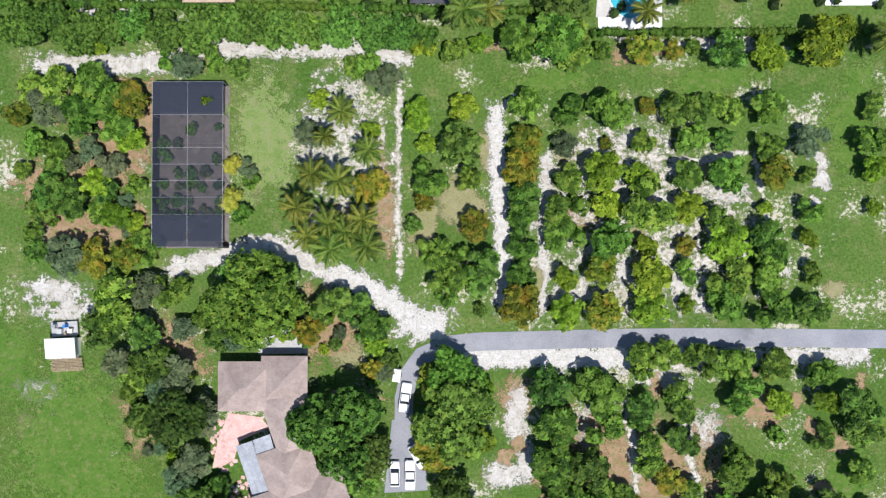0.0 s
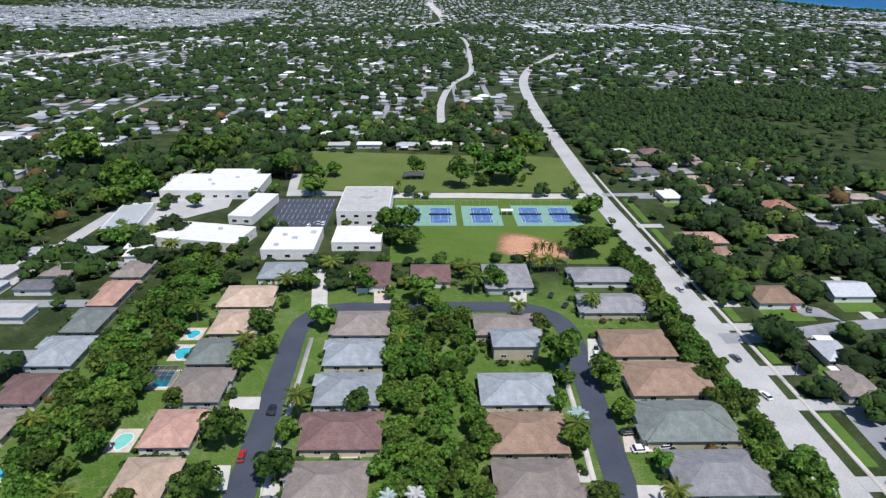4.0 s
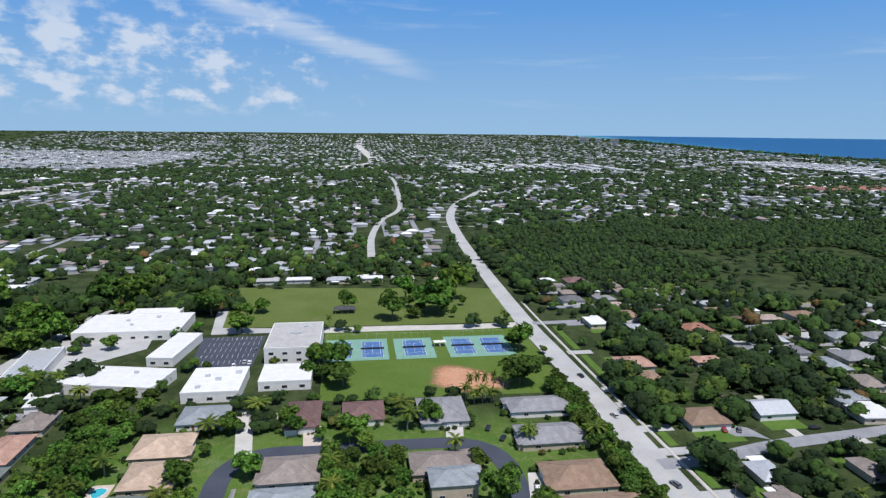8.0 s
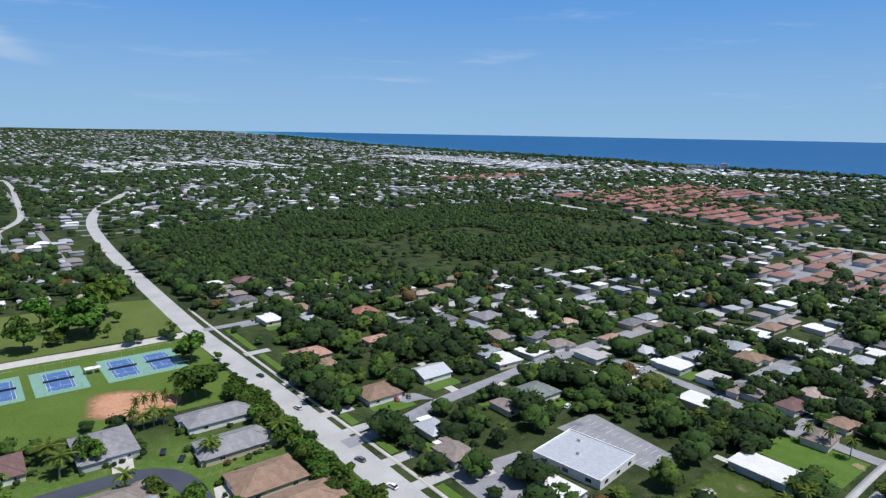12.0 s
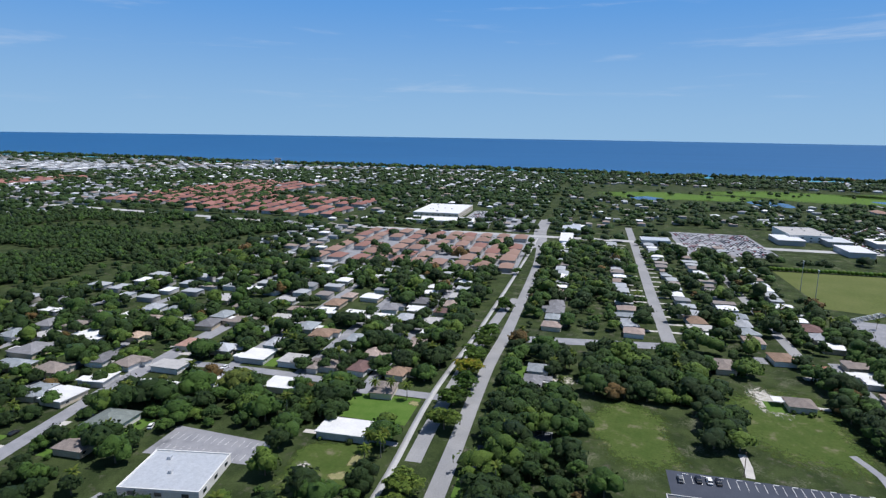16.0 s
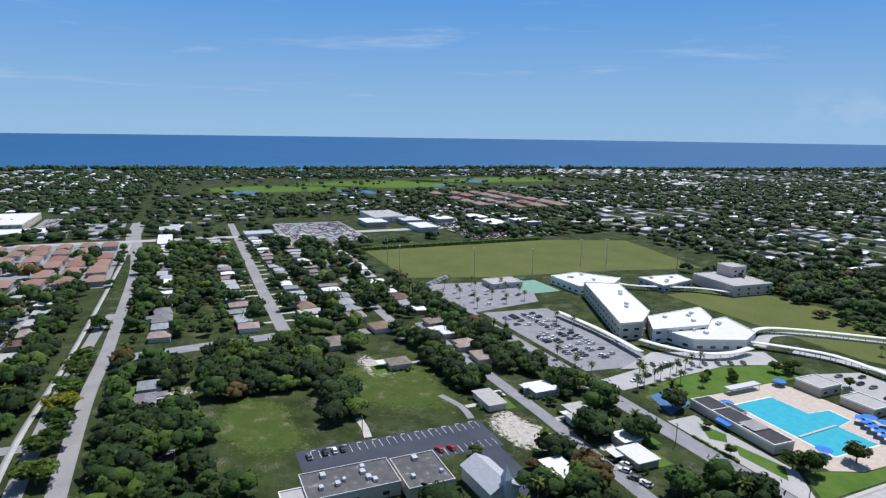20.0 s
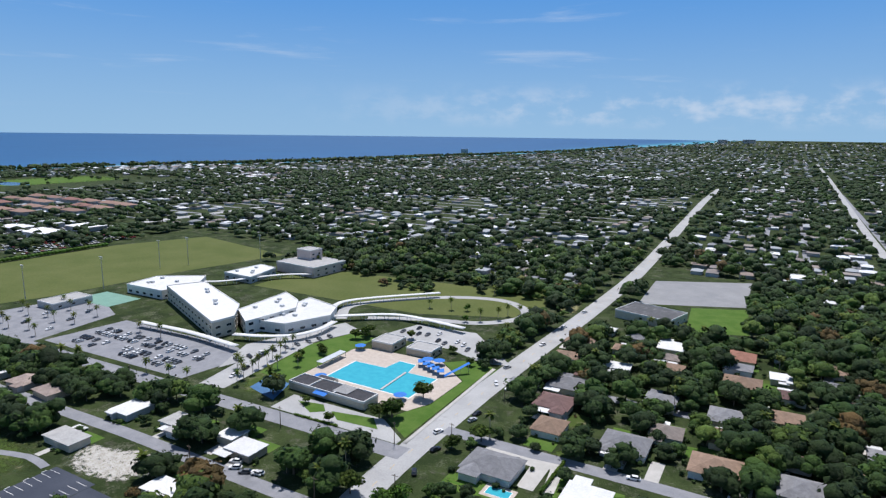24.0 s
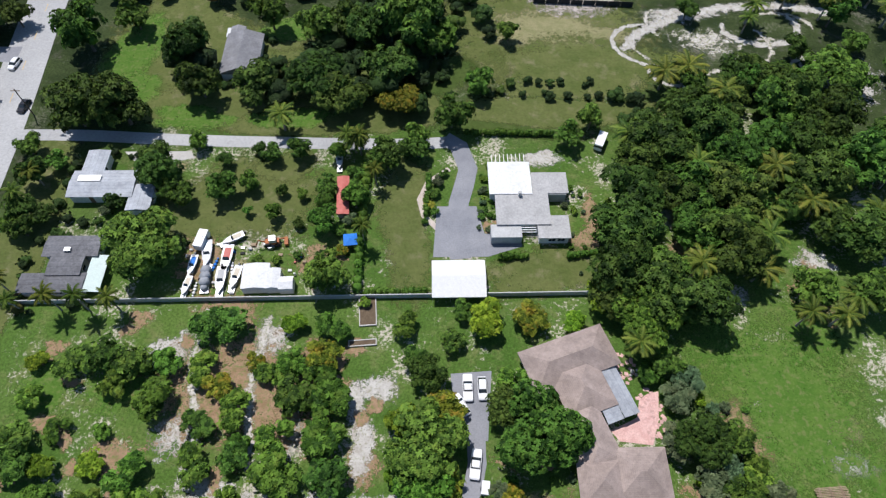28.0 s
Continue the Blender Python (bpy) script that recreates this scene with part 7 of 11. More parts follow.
car(56.5, 177.6, 80, "white", detail=2, z=0.07)
car(53.0, 212.4, 60, "black", detail=2, z=0.07)
car(135.7, 211.5, 10, "red", detail=2, z=0.07)
car(-46.3, 149.2, 85, "black", detail=2, z=0.07)
car(102.5, 154.1, 105, "white", detail=2, z=0.07)
car(135.9, 212.8, 10, "red", detail=2, z=0.07)
car(125.6, 183.9, 100, "black", detail=2, z=0.07)
car(258.5, 166.7, 160, "white", detail=2, z=0.07)
car(85.8, 218.3, 20, "white", detail=2, z=0.07)
car(49.0, 221.0, 70, "black", detail=2, z=0.07)
car(110.4, -130.3, 80, "white", detail=2, z=0.07)
car(102.7, -114.8, 80, "black", detail=2, z=0.07)
car(102.9, -217.7, 70, "black", detail=2, z=0.07)
car(101.8, -248.5, 70, "white", detail=2, z=0.07)
car(109.2, -313.7, 70, "white", detail=2, z=0.07)
car(-33.2, -196.3, 0, "black", detail=2, z=0.07)
car(75.0, -191.1, 20, "grey", detail=2, z=0.07)
car(35.5, -200.3, 10, "white", detail=2, z=0.07)
car(5.4, -205.3, 80, "white", detail=2, z=0.07)
car(-24.0, -189.1, 80, "white", detail=2, z=0.07)
car(109.2, -196.3, 250, "white", detail=2, z=0.07)
car(103.3, -183.6, 250, "black", detail=2, z=0.07)
car(102.1, -211.9, 250, "silver", detail=2, z=0.07)
car(109.0, -350.6, 250, "white", detail=2, z=0.07)
car(107.5, -388.8, 250, "white", detail=2, z=0.07)
car(112.7, -272.7, 250, "silver", detail=2, z=0.07)
car(109.1, -250.9, 120, "white", detail=2, z=0.07)
car(101.9, -166.4, 300, "black", detail=2, z=0.07)
car(194.4, -83.4, 10, "red", detail=2, z=0.07)
car(163.8, -130.2, 120, "red", detail=2, z=0.07)
car(154.9, -125.8, 30, "red", detail=2, z=0.07)
car(157.0, -138.0, 30, "white", detail=2, z=0.07)
car(147.4, -139.0, 30, "silver", detail=2, z=0.07)
car(151.9, -137.6, 30, "grey", detail=2, z=0.07)

# ---- home plot: paths, drive, house, shade house ----
ribbon("driveway", [(96, -15.2), (81.5, -15.1), (43, -14.8), (15, -15.4), (6.5, -15.6), (0.3, -16.2), (-4.3, -18.3), (-6.6, -21.5), (-7.6, -26), (-7.6, -33)], 3.4, ASPHALT_GREY, 0.05, "worn grey asphalt farm drive", "road")
slab("car_court", [(-9.8, -30), (-5.4, -30), (-3.6, -36), (-3.2, -43), (-11.2, -43.5), (-10.4, -36)], ASPHALT_GREY, 0.046, label="worn grey asphalt car court", category="pavement")
for k, (line, w) in enumerate((([(-53, -2.8), (-42.8, 0.1), (-36.5, 2.2), (-31.2, 2.5), (-27, 0.1), (-21.8, -3.1), (-15.5, -4.3), (-10.2, -7.8), (-6, -12), (-2.5, -14.3)], 5.4), ([(-8.4, 36), (-8.7, 16.4), (-8.3, -6)], 3.2), ([(9.0, 29), (9.7, 16.4), (10.5, 3.7), (10.7, -12)], 4.6), ([(19, 21), (18.6, 5.8), (17.9, -4.6), (18.1, -12)], 4.0), ([(-78, 36), (-57, 36), (-42, 38.8), (-28, 39.2), (-15.5, 38.8), (-5, 36)], 6.0), ([(5, -18.5), (18, -18.8), (40, -18.5), (80, -18)], 5.5), ([(14.5, -22), (13, -30), (16.5, -42)], 5.5), ([(46, -20), (44, -32), (47, -44), (46, -60)], 4.0), ([(33, -24), (35, -40), (33, -58)], 4.5), ([(20, 21), (45, 18), (58, 20)], 3.5), ([(66, 30), (67, 22), (68, 16)], 1.6), ([(72, 38), (40, 40), (28, 42)], 3.0), ([(45, 20), (47, 2), (45, -12)], 3.0), ([(57, 22), (60, 2), (57, -10)], 3.0))):
    ribbon("gravel_path", line, w, SAND_THIN if k in (1, 9, 11, 12, 13, 7, 8, 10) else SAND, 0.03 + 0.0015 * k, "white limerock track through the orchard", "path", soft=True)
ribbon("gravel_path", [(-24, -1.6), (-19, -3.6), (-15, -5.4), (-10, -8.2), (-6, -11.5), (-2.6, -14)], 6.4, SAND_SOLID, 0.0515, "packed white limerock track joining the drive", "path", soft=True)
blob("gravel_patch", -3.6, -12.6, 6.4, 4.6, SAND_SOLID, 0.053, label="white limerock apron by the drive")
ribbon("gravel_path", [(0, -19.6), (5, -18.6), (14, -18.3), (26, -18.6), (36, -18.2)], 6.5, SAND_SOLID, 0.0445, "packed white limerock verge of the drive", "path", soft=True)
ribbon("gravel_path", [(9.4, 30), (9.9, 16), (10.6, 3), (10.8, -11)], 4.2, SAND_SOLID, 0.045, "packed white limerock track through the orchard", "path", soft=True)
PATCH_WORDS = {"sand": "bare white limerock patch in the grass", "soil": "brown leaf litter under the trees", "dry": "dry yellowed grass patch", "green": "bright green grass patch"}


def patches(kind, mat, z, *spots):
    for k, (x, y, rx, ry) in enumerate(spots):
        blob("ground_patch", x, y, rx, ry, mat, z + 0.0004 * k, seed=k, label=PATCH_WORDS[kind])


patches("green", GREEN, 0.0040, (60, -42, 10, 10), (74, -40, 9, 9), (-32, 26, 6, 12), (-58, -44, 12, 16), (-52, -62, 14, 10), (-76, -50, 10, 12), (20, 33, 12, 4), (50, 33, 14, 4), (76, 25, 8, 16), (-80, -20, 8, 14))
patches("dry", DRY, 0.0092, (-18.7, -16.3, 5.2, 6.5), (-67, -38, 6, 5), (-76, -32, 5, 6), (3, 10, 7, 8), (-34, 20, 5, 14), (8, 20, 5, 5), (-4, 6, 4, 8))
patches("soil", SOIL, 0.0144, (-47, 38, 7, 3), (-70, 30, 10, 8), (-62, 20, 9, 10), (-68, 5, 10, 9), (-60, -28, 4, 7), (-12, 12, 4, 16), (-20, 8, 7, 4), (25, 8, 7, 6), (58, -28, 6, 5), (13, -26, 5, 5), (24, -45, 4, 8), (42, -58, 8, 5))
patches("soil", SOIL, 0.0196, (-56, -70, 6, 4), (-80, -60, 5, 10), (14, 40, 8, 2.5), (36, 38, 8, 2.5))
patches("soil", SOIL, 0.0222, (-62, 30, 12, 6), (-72, 14, 9, 8), (-60, 6, 9, 6), (-56, 26, 5, 9), (-22, -12, 10, 9), (-50, -18, 8, 7), (-57, -32, 5, 9))
patches("sand", SAND, 0.0248, (-31, 39, 9, 3), (-18.5, 27, 5, 7), (-73, -6, 7, 4), (-70, -10, 8, 3), (-74, -25, 6, 5), (-29, -14.3, 5, 2.3), (-23, 6, 4, 3), (36, 22, 8, 3), (40, -4, 8, 4), (24, -6, 8, 4), (30, 14, 7, 3), (52, 12, 8, 3))
patches("sand", SAND, 0.0300, (62, -2, 3, 3), (40, -22, 8, 4), (47, -33, 7, 6), (27, -33, 5, 9), (33, -50, 6, 7), (52, -48, 6, 6), (11, -40, 5, 5), (-62, -58, 5, 5), (-46, -54, 4, 3), (52, 40, 9, 2.5))
# scattered leaf litter and bare sand under the orchard rows
rng = np.random.default_rng(3)
for k in range(46):
    x, y = (rng.uniform(12, 72), rng.uniform(-12, 30)) if k % 2 else (rng.uniform(10, 80), rng.uniform(-58, -18))
    blob("ground_patch", x, y, rng.uniform(1.5, 3.4), rng.uniform(1.5, 3.4), (SOIL, SAND, SOIL, DRY)[k % 4], 0.032 + 0.0003 * k, seed=k + 90, label="leaf litter and bare sand under the fruit trees")


blob("pale_grass", -33.5, 22, 8, 19, PALE, 0.0375, label="pale worn mown grass strip")
blob("limerock_scatter", -19, 20, 11, 19, SAND_THIN, 0.038, plateau=True, label="white limerock under the palms")
blob("limerock_scatter", 38, 6, 30, 22, SAND_THIN, 0.0385, plateau=True, label="white limerock between the orchard rows")
blob("leaf_litter", 37, -40, 19, 17, SOIL, 0.039, plateau=False, label="brown leaf litter between the orchard rows")
blob("limerock_scatter", 30, -19, 34, 4.5, SAND_THIN, 0.0395, plateau=True, label="white limerock verge of the drive")
blob("green_grass", -68, -36, 17, 28, GREEN, 0.04, label="bright green grass of the west field")

# the home: a low hip-roofed house in three joined wings
home = root("house", -32, -32, 0, 0, label="rambling one-storey house under weathered pinkish tile hip roofs", category="house", group="houses")
for i, (x0, y0, x1, y1) in enumerate(((-9.0, 4.2, 1.0, 13.2), (-1.2, 5.6, 7.2, 14.2))):
    part("wall", Geo().box(x0 + 0.6, y0 + 0.6, -0.1, x1 - 0.6, y1 - 0.6, 2.75).mesh("wall", WALL_TAN), home, "tan stucco walls")
    part("roof", Geo().hip(x0, y0, x1, y1, 2.95 - 0.01 * i, 1.7 + 0.1 * i, 0.2).mesh("roof", ROOF["rose"]), home)
# the south wing stands askew; its own axes turn about the world's origin
wing = root("wing", 32, 32, 0, 19.4)
wing.parent = home
for i, (u0, v0, u1, v1, up) in enumerate(((-48.4, -38.1, -30.5, -29.2, 2.0), (-44.0, -33.5, -34.2, -22.3, 1.9), (-40.2, -25.0, -32.4, -12.6, 1.55))):
    part("wall", Geo().box(u0 + 0.6, v0 + 0.6, -0.1, u1 - 0.6, v1 - 0.6, 2.75).mesh("wall", WALL_TAN), wing)
    part("roof", Geo().hip(u0, v0, u1, v1, 2.92 - 0.012 * i, up, 0.2).mesh("roof", ROOF["rose"]), wing)


def pent(u0, v0, u1, v1, za, zb, axis):
    """A thin pent roof over a rectangle: za along the lower edge, zb along the upper one."""
    z = [za, zb, zb, za] if axis == "u" else [za, za, zb, zb]
    c = [(u0, v0), (u1, v0), (u1, v1), (u0, v1)]
    v = [(x, y, h - 0.1) for (x, y), h in zip(c, z)] + [(x, y, h) for (x, y), h in zip(c, z)]
    return Geo().add(v, ((3, 2, 1, 0), (4, 5, 6, 7), (0, 1, 5, 4), (1, 2, 6, 5), (2, 3, 7, 6), (3, 0, 4, 7)))


lean = root("lean_to", 32, 32, 0, 19.4)
lean.parent = home
part("roof", pent(-47.2, -31.0, -43.9, -19.7, 2.3, 2.72, "u").mesh("roof", ROOF["shingle"]), lean, "pale grey-blue metal porch roof")
part("roof", pent(-43.88, -22.3, -40.6, -19.7, 2.72, 2.35, "v").mesh("roof", ROOF["shingle"]), lean)
for u, v in ((-47, -30.6), (-47, -25.3), (-47, -20), (-41, -20)):
    part("post", Geo().box(u - 0.07, v - 0.07, 0, u + 0.07, v + 0.07, 2.25).mesh("post", TRIM), lean)
for x, y, r in ((-6.6, 12.6, math.pi), (-4, 12.6, math.pi), (4, 13.6, math.pi), (-8.4, 8, -math.pi / 2), (6.6, 9, math.pi / 2)):
    window(home, x, y, 0.9, r, 1.6, 1.2)
for u, v, r in ((-45, -37.5, 0), (-39, -37.5, 0), (-33.5, -37.5, 0), (-31.1, -34, math.pi / 2), (-47.8, -35, -math.pi / 2)):
    window(wing, u, v, 0.9, r, 1.6, 1.2)
part("door", DOOR[0], home, "brown front door", (1.6, 13.6, 0), math.pi)
pat = slab("patio", [(-32.6, -31.6), (-34, -29.6), (-40, -28.8), (-42, -33.6), (-43, -39), (-40.6, -38.4), (-39, -37.4), (-38.0, -34.0), (-36.8, -33.4)], PAVER, 0.05, label="faded pink brick paver patio behind the house", category="patio")
rng = np.random.default_rng(4)
stone = Geo().box(-0.36, -0.3, 0, 0.36, 0.3, 0.06).mesh("paver", PAVER)
for k in range(70):
    x, y = (rng.uniform(-43.5, -38.5), rng.uniform(-40, -30)) if k % 3 else (rng.uniform(-39.5, -35.5), rng.uniform(-47, -40))
    part("paver", stone, pat, at=(x, y, 0.002 * (k % 9)), rz=rng.uniform(0, 6))
for x, y, r in ((-38.6, -43.0, 0.5), (-39.3, -42.3, 0.4), (-38.2, -42.2, 0.35), (-39.6, -43.2, 0.3)):
    b = new("boulder", mesh_arrays("boulder", *core(np.array([[x, y, r * 0.4]]), [r], 0.7), CONCRETE))
    tagged(b, "pale limestone boulder on the patio", "rock", "patio rocks")
slab("patio", [(-34.6, -18.0), (-25.4, -17.8), (-25.6, -13.5), (-34.5, -12.6)], ROOF["gravel"], 0.05, label="pale concrete terrace by the house", category="patio")
ribbon("garden_path", [(-9.4, -26.4), (-14, -25.6), (-19, -25.2), (-24.6, -25.8)], 2.2, SOIL, 0.049, "trodden earth path to the house", "path", soft=True)

# shade house: black net over a pipe frame
cage = root("shade_house", -46.7, 16.9, 0, 0, label="long black shade-net house on a steel pipe frame over potted plants", category="shade house")
CW, CL, CH = 6.4, 15.0, 3.0
nets = ((-15.0, -9.2, 0), (9.0, 15.0, 0), (3.2, 9.0, 1), (-2.8, 3.0, 1), (-9.0, -3.0, 1))


def net_material(name, cover):
    k = Nodes(name)
    pos = k.n("ShaderNodeTexCoord").outputs["Object"]
    tear = k.step(k.noise(pos, 0.5, 5.0, 0.6), 0.55, 0.7, 0.0, 0.3)
    b = k.n("ShaderNodeBsdfDiffuse", Color=(0.034, 0.04, 0.055))
    mix = k.n("ShaderNodeMixShader", Fac=k.math("SUBTRACT", cover, tear))
    k.t.links.new(k.n("ShaderNodeBsdfTransparent").outputs[0], mix.inputs[1])
    k.t.links.new(b.outputs[0], mix.inputs[2])
    return k.finish(mix.outputs[0])


NET_DENSE, NET_THIN = net_material("dense_shade_net", 0.84), net_material("torn_shade_net", 0.42)
for y0, y1, thin in nets:
    part("net", Geo().add([(-CW, y0, CH), (CW, y0, CH), (CW, y1, CH), (-CW, y1, CH)], ((0, 1, 2, 3),)).mesh("net", NET_THIN if thin else NET_DENSE), cage, "thin torn black net" if thin else "dense black shade net")
part("side_net", Geo().box(-CW - 0.02, -CL, 0.1, -CW, CL, CH - 0.02).mesh("side_net", NET_DENSE), cage)
part("side_net", Geo().box(-CW, CL, 0.1, CW, CL + 0.02, CH - 0.02).mesh("side_net", NET_DENSE), cage)
beam = Geo().tube((-CW, 0, CH + 0.08), (CW, 0, CH + 0.08), 0.03, 0.03, 6).mesh("beam", STEEL)
post = Geo().tube((0, 0, 0), (0, 0, CH + 0.05), 0.05, 0.05, 6).mesh("post", STEEL)
for y in (-15, -9.1, -6, -3, 0, 3, 9, 15):
    part("beam", beam, cage, at=(0, y, 0))
for y in (-15, -9.1, -3, 3, 9, 15):
    for x in (-CW, -2.1, 2.1, CW):
        part("post", post, cage, at=(x, y, 0))
rail = Geo().tube((0, -CL, CH + 0.06), (0, CL, CH + 0.06), 0.025, 0.025, 6).mesh("rail", STEEL)
for x in (-CW, 0.0, CW):
    part("rail", rail, cage, at=(x, 0, 0))
slab("nursery_floor", rect(-53.3, 1.7, -40.1, 32.1), surface("grey_weed_mat", (0.14, 0.12, 0.11), (0.2, 0.17, 0.15), 0.6, 0.95, world_space=True), 0.03, label="dark weed mat under the shade house", category="floor")
for i in range(5):
    for j in range(7):
        if rng.uniform() < 0.75:
            tree("orchard_deep" if (i + j) % 3 else "shrub_grey", -52 + i * 2.5 + rng.uniform(-0.4, 0.4), 8 + j * 2.6 + rng.uniform(-0.5, 0.5), rng.uniform(0.9, 1.5), 1.9)
tree("orchard_lime", -43.3, 28.6, 1.1, 4.2)

# cars in the court
for x, y, r, c, k in ((-9.2, -39.8, 90, "white", "car"), (-6.4, -40.0, -90, "white", "pickup"), (-7.3, -25.8, -98, "white", "pickup"), (-5.0, -36.6, -60, "white", "car")):
    car(x, y, r, c, k, z=0.05)
cart = root("utility_trailer", -8.8, -21.6, 0, -8, label="small white enclosed utility trailer beside the drive", category="trailer")
part("box", Geo().box(-0.7, -1.15, 0.45, 0.7, 1.15, 1.7).mesh("box", CAR["white"]), cart)
part("drawbar", Geo().box(-0.06, 1.15, 0.42, 0.06, 2.0, 0.52).mesh("drawbar", STEEL), cart)
for sx in (-1, 1):
    part("wheel", car_meshes("white", "car")[3], cart, at=(sx * 0.72, 0, 0.33), rz=math.pi / 2)

# old shed and lumber by the west field
shed = root("shed", -69.8, -16.8, 0, 2, label="white-roofed tumbledown shed with stacked lumber", category="shed")
part("wall", Geo().box(-2.6, -1.4, 0, 2.3, 1.9, 2.2).mesh("wall", WALL_WHITE), shed)
part("roof", Geo().add([(-2.9, -1.6, 2.2), (2.6, -1.6, 2.2), (2.6, 2.1, 2.5), (-2.9, 2.1, 2.5), (-2.9, -1.6, 2.3), (2.6, -1.6, 2.3), (2.6, 2.1, 2.6), (-2.9, 2.1, 2.6)], ((3, 2, 1, 0), (4, 5, 6, 7), (0, 1, 5, 4), (1, 2, 6, 5), (2, 3, 7, 6), (3, 0, 4, 7))).mesh("roof", ROOF["white"]), shed)
lumber = root("lumber_rack", -69.8, -19.7, 0, 3, label="rack of weathered timber planks and rafters", category="lumber")
for i in range(9):
    part("plank", Geo().box(-2.8 + rng.uniform(-0.3, 0.2), -1.3 + i * 0.27, 0.5 + 0.1 * (i % 3), 2.9 + rng.uniform(-0.3, 0.3), -1.3 + i * 0.27 + 0.16, 0.58 + 0.1 * (i % 3)).mesh("plank", TIMBER), lumber)
for i in (-2, 0, 2):
    part("bearer", Geo().box(i - 0.1, -1.4, 0, i + 0.1, 1.3, 0.5).mesh("bearer", TIMBER), lumber)
trl = root("flatbed_trailer", -70.2, -13.2, 0, 4, label="grey flatbed trailer loaded with scrap and drums", category="trailer")
part("bed", Geo().box(-2.4, -1.3, 0.5, 2.4, 1.3, 0.7).mesh("bed", ROOF["gravel"]), trl)
for sx in (-0.7, 0.7):
    for sy in (-1, 1):
        part("wheel", car_meshes("white", "car")[3], trl, at=(sx, sy * 1.2, 0.33))
for i, (x, y, w, h, m) in enumerate(((-1.6, 0.5, 0.7, 0.9, STEEL), (-0.6, -0.4, 0.9, 0.7, WALL_GREY), (0.5, 0.6, 0.5, 1.1, BLUE), (1.4, -0.3, 0.8, 0.8, WALL_WHITE), (0.4, -0.8, 0.4, 0.6, TIMBER))):
    tagged(new("crate", Geo().box(-70.2 + x - w / 2, -13.2 + y - w / 2, 0.7, -70.2 + x + w / 2, -13.2 + y + w / 2, 0.7 + h).mesh("crate", m)), "scrap crate standing on the trailer", "crate", "scrap")

# low garden shrubs round the home
for k in range(60):
    x, y = ((rng.uniform(-30, -12), rng.uniform(-25, -9)) if k % 3 == 0 else (rng.uniform(-60, -43), rng.uniform(-44, -8)) if k % 3 == 1 else (rng.uniform(-78, -56), rng.uniform(2, 30)))
    tree(("orchard_deep", "shrub_grey", "orchard", "orchard_lime")[k % 4], x, y, rng.uniform(0.7, 1.6))
hedge(27, 41.6, 84, 41.8, 1.6, 1.8)
hedge(-84, 47.2, 27, 45.5, 1.6, 2.0)

# ---- southern neighbour: tent, white house, gravel lane, junk yard ----
ribbon("lane", [(104, -105.6), (85, -105.3), (60, -103.6), (22.7, -102.1), (5, -101.8), (-5, -102.5)], 3.6, ROAD_PALE, 0.05, "dusty pale lane", "road")
ribbon("driveway", [(-3, -103.5), (-6.5, -101), (-8.5, -94), (-6, -84), (-5.5, -76), (-6, -69)], 4.6, ASPHALT_GREY, 0.054, "patched grey asphalt driveway", "road")
slab("driveway_apron", [(-1.0, -83), (-10.0, -83), (-11.5, -75.5), (-19.5, -75), (-19.5, -72), (-12, -69.5), (0.0, -69.5)], ASPHALT_GREY, 0.058, label="patched grey asphalt apron before the tent", category="pavement")
tent = root("tent", -5.3, -62.8, 0, 0, label="large white frame tent standing on the lawn", category="tent")
part("canopy", Geo().hip(-5.6, -4.4, 5.6, 4.4, 2.5, 1.4, 0.25, gable=True).mesh("canopy", TRIM), tent, "bright white canvas canopy")
for x in (-5.4, -1.8, 1.8, 5.4):
    for y in (-4.2, 4.2):
        part("pole", Geo().tube((x, y, 0), (x, y, 2.4), 0.05, 0.05, 6).mesh("pole", STEEL), tent)
vil = root("house", -21, -81, 0, 0, label="flat-roofed white and grey villa with a white pergola", category="house", group="houses")
part("wall", Geo().box(-4.6, -3.1, -0.1, 6.7, 4.8, 2.8).box(-9.3, -8.9, -0.1, 0.2, -3.12, 2.8).box(1.6, 4.82, -0.1, 8.3, 8.2, 2.6).mesh("wall", WALL_GREY), vil)
part("roof", Geo().box(-5.0, -3.3, 2.8, 7.0, 5.2, 3.1).mesh("roof", ROOF["gravel"]), vil, "grey gravel flat roof")
part("roof", Geo().box(-9.8, -9.3, 2.8, -1.7, -3.32, 3.05).mesh("roof", ROOF["gravel"]), vil)
part("roof", Geo().box(-1.5, -12.3, 3.1, 8.2, -3.0, 3.3).mesh("roof", ROOF["white"]), vil, "bright white membrane roof")
part("wall", Geo().box(-1.2, -9.0, -0.1, 7.9, -3.4, 3.1).mesh("wall", WALL_WHITE), vil)
part("roof", Geo().box(-9.0, 2.6, 2.5, -1.9, 8.6, 2.75).mesh("roof", ROOF["gravel"]), vil)
part("wall", Geo().box(-8.6, 3.0, -0.1, -2.2, 8.2, 2.5).mesh("wall", WALL_WHITE), vil)
for i in range(9):
    part("pergola_slat", Geo().box(-0.6 + i * 0.95, -15.0, 2.7, -0.45 + i * 0.95, -12.2, 2.85).mesh("pergola_slat", TRIM), vil)
for i in range(7):
    part("pergola_slat", Geo().box(-1.6, 3.2 + i * 0.6, 2.5, 1.6, 3.35 + i * 0.6, 2.62).mesh("pergola_slat", TRIM), vil)
part("chimney", Geo().box(1.0, -3.0, 3.1, 1.7, -2.3, 4.4).mesh("chimney", WALL_GREY), vil)
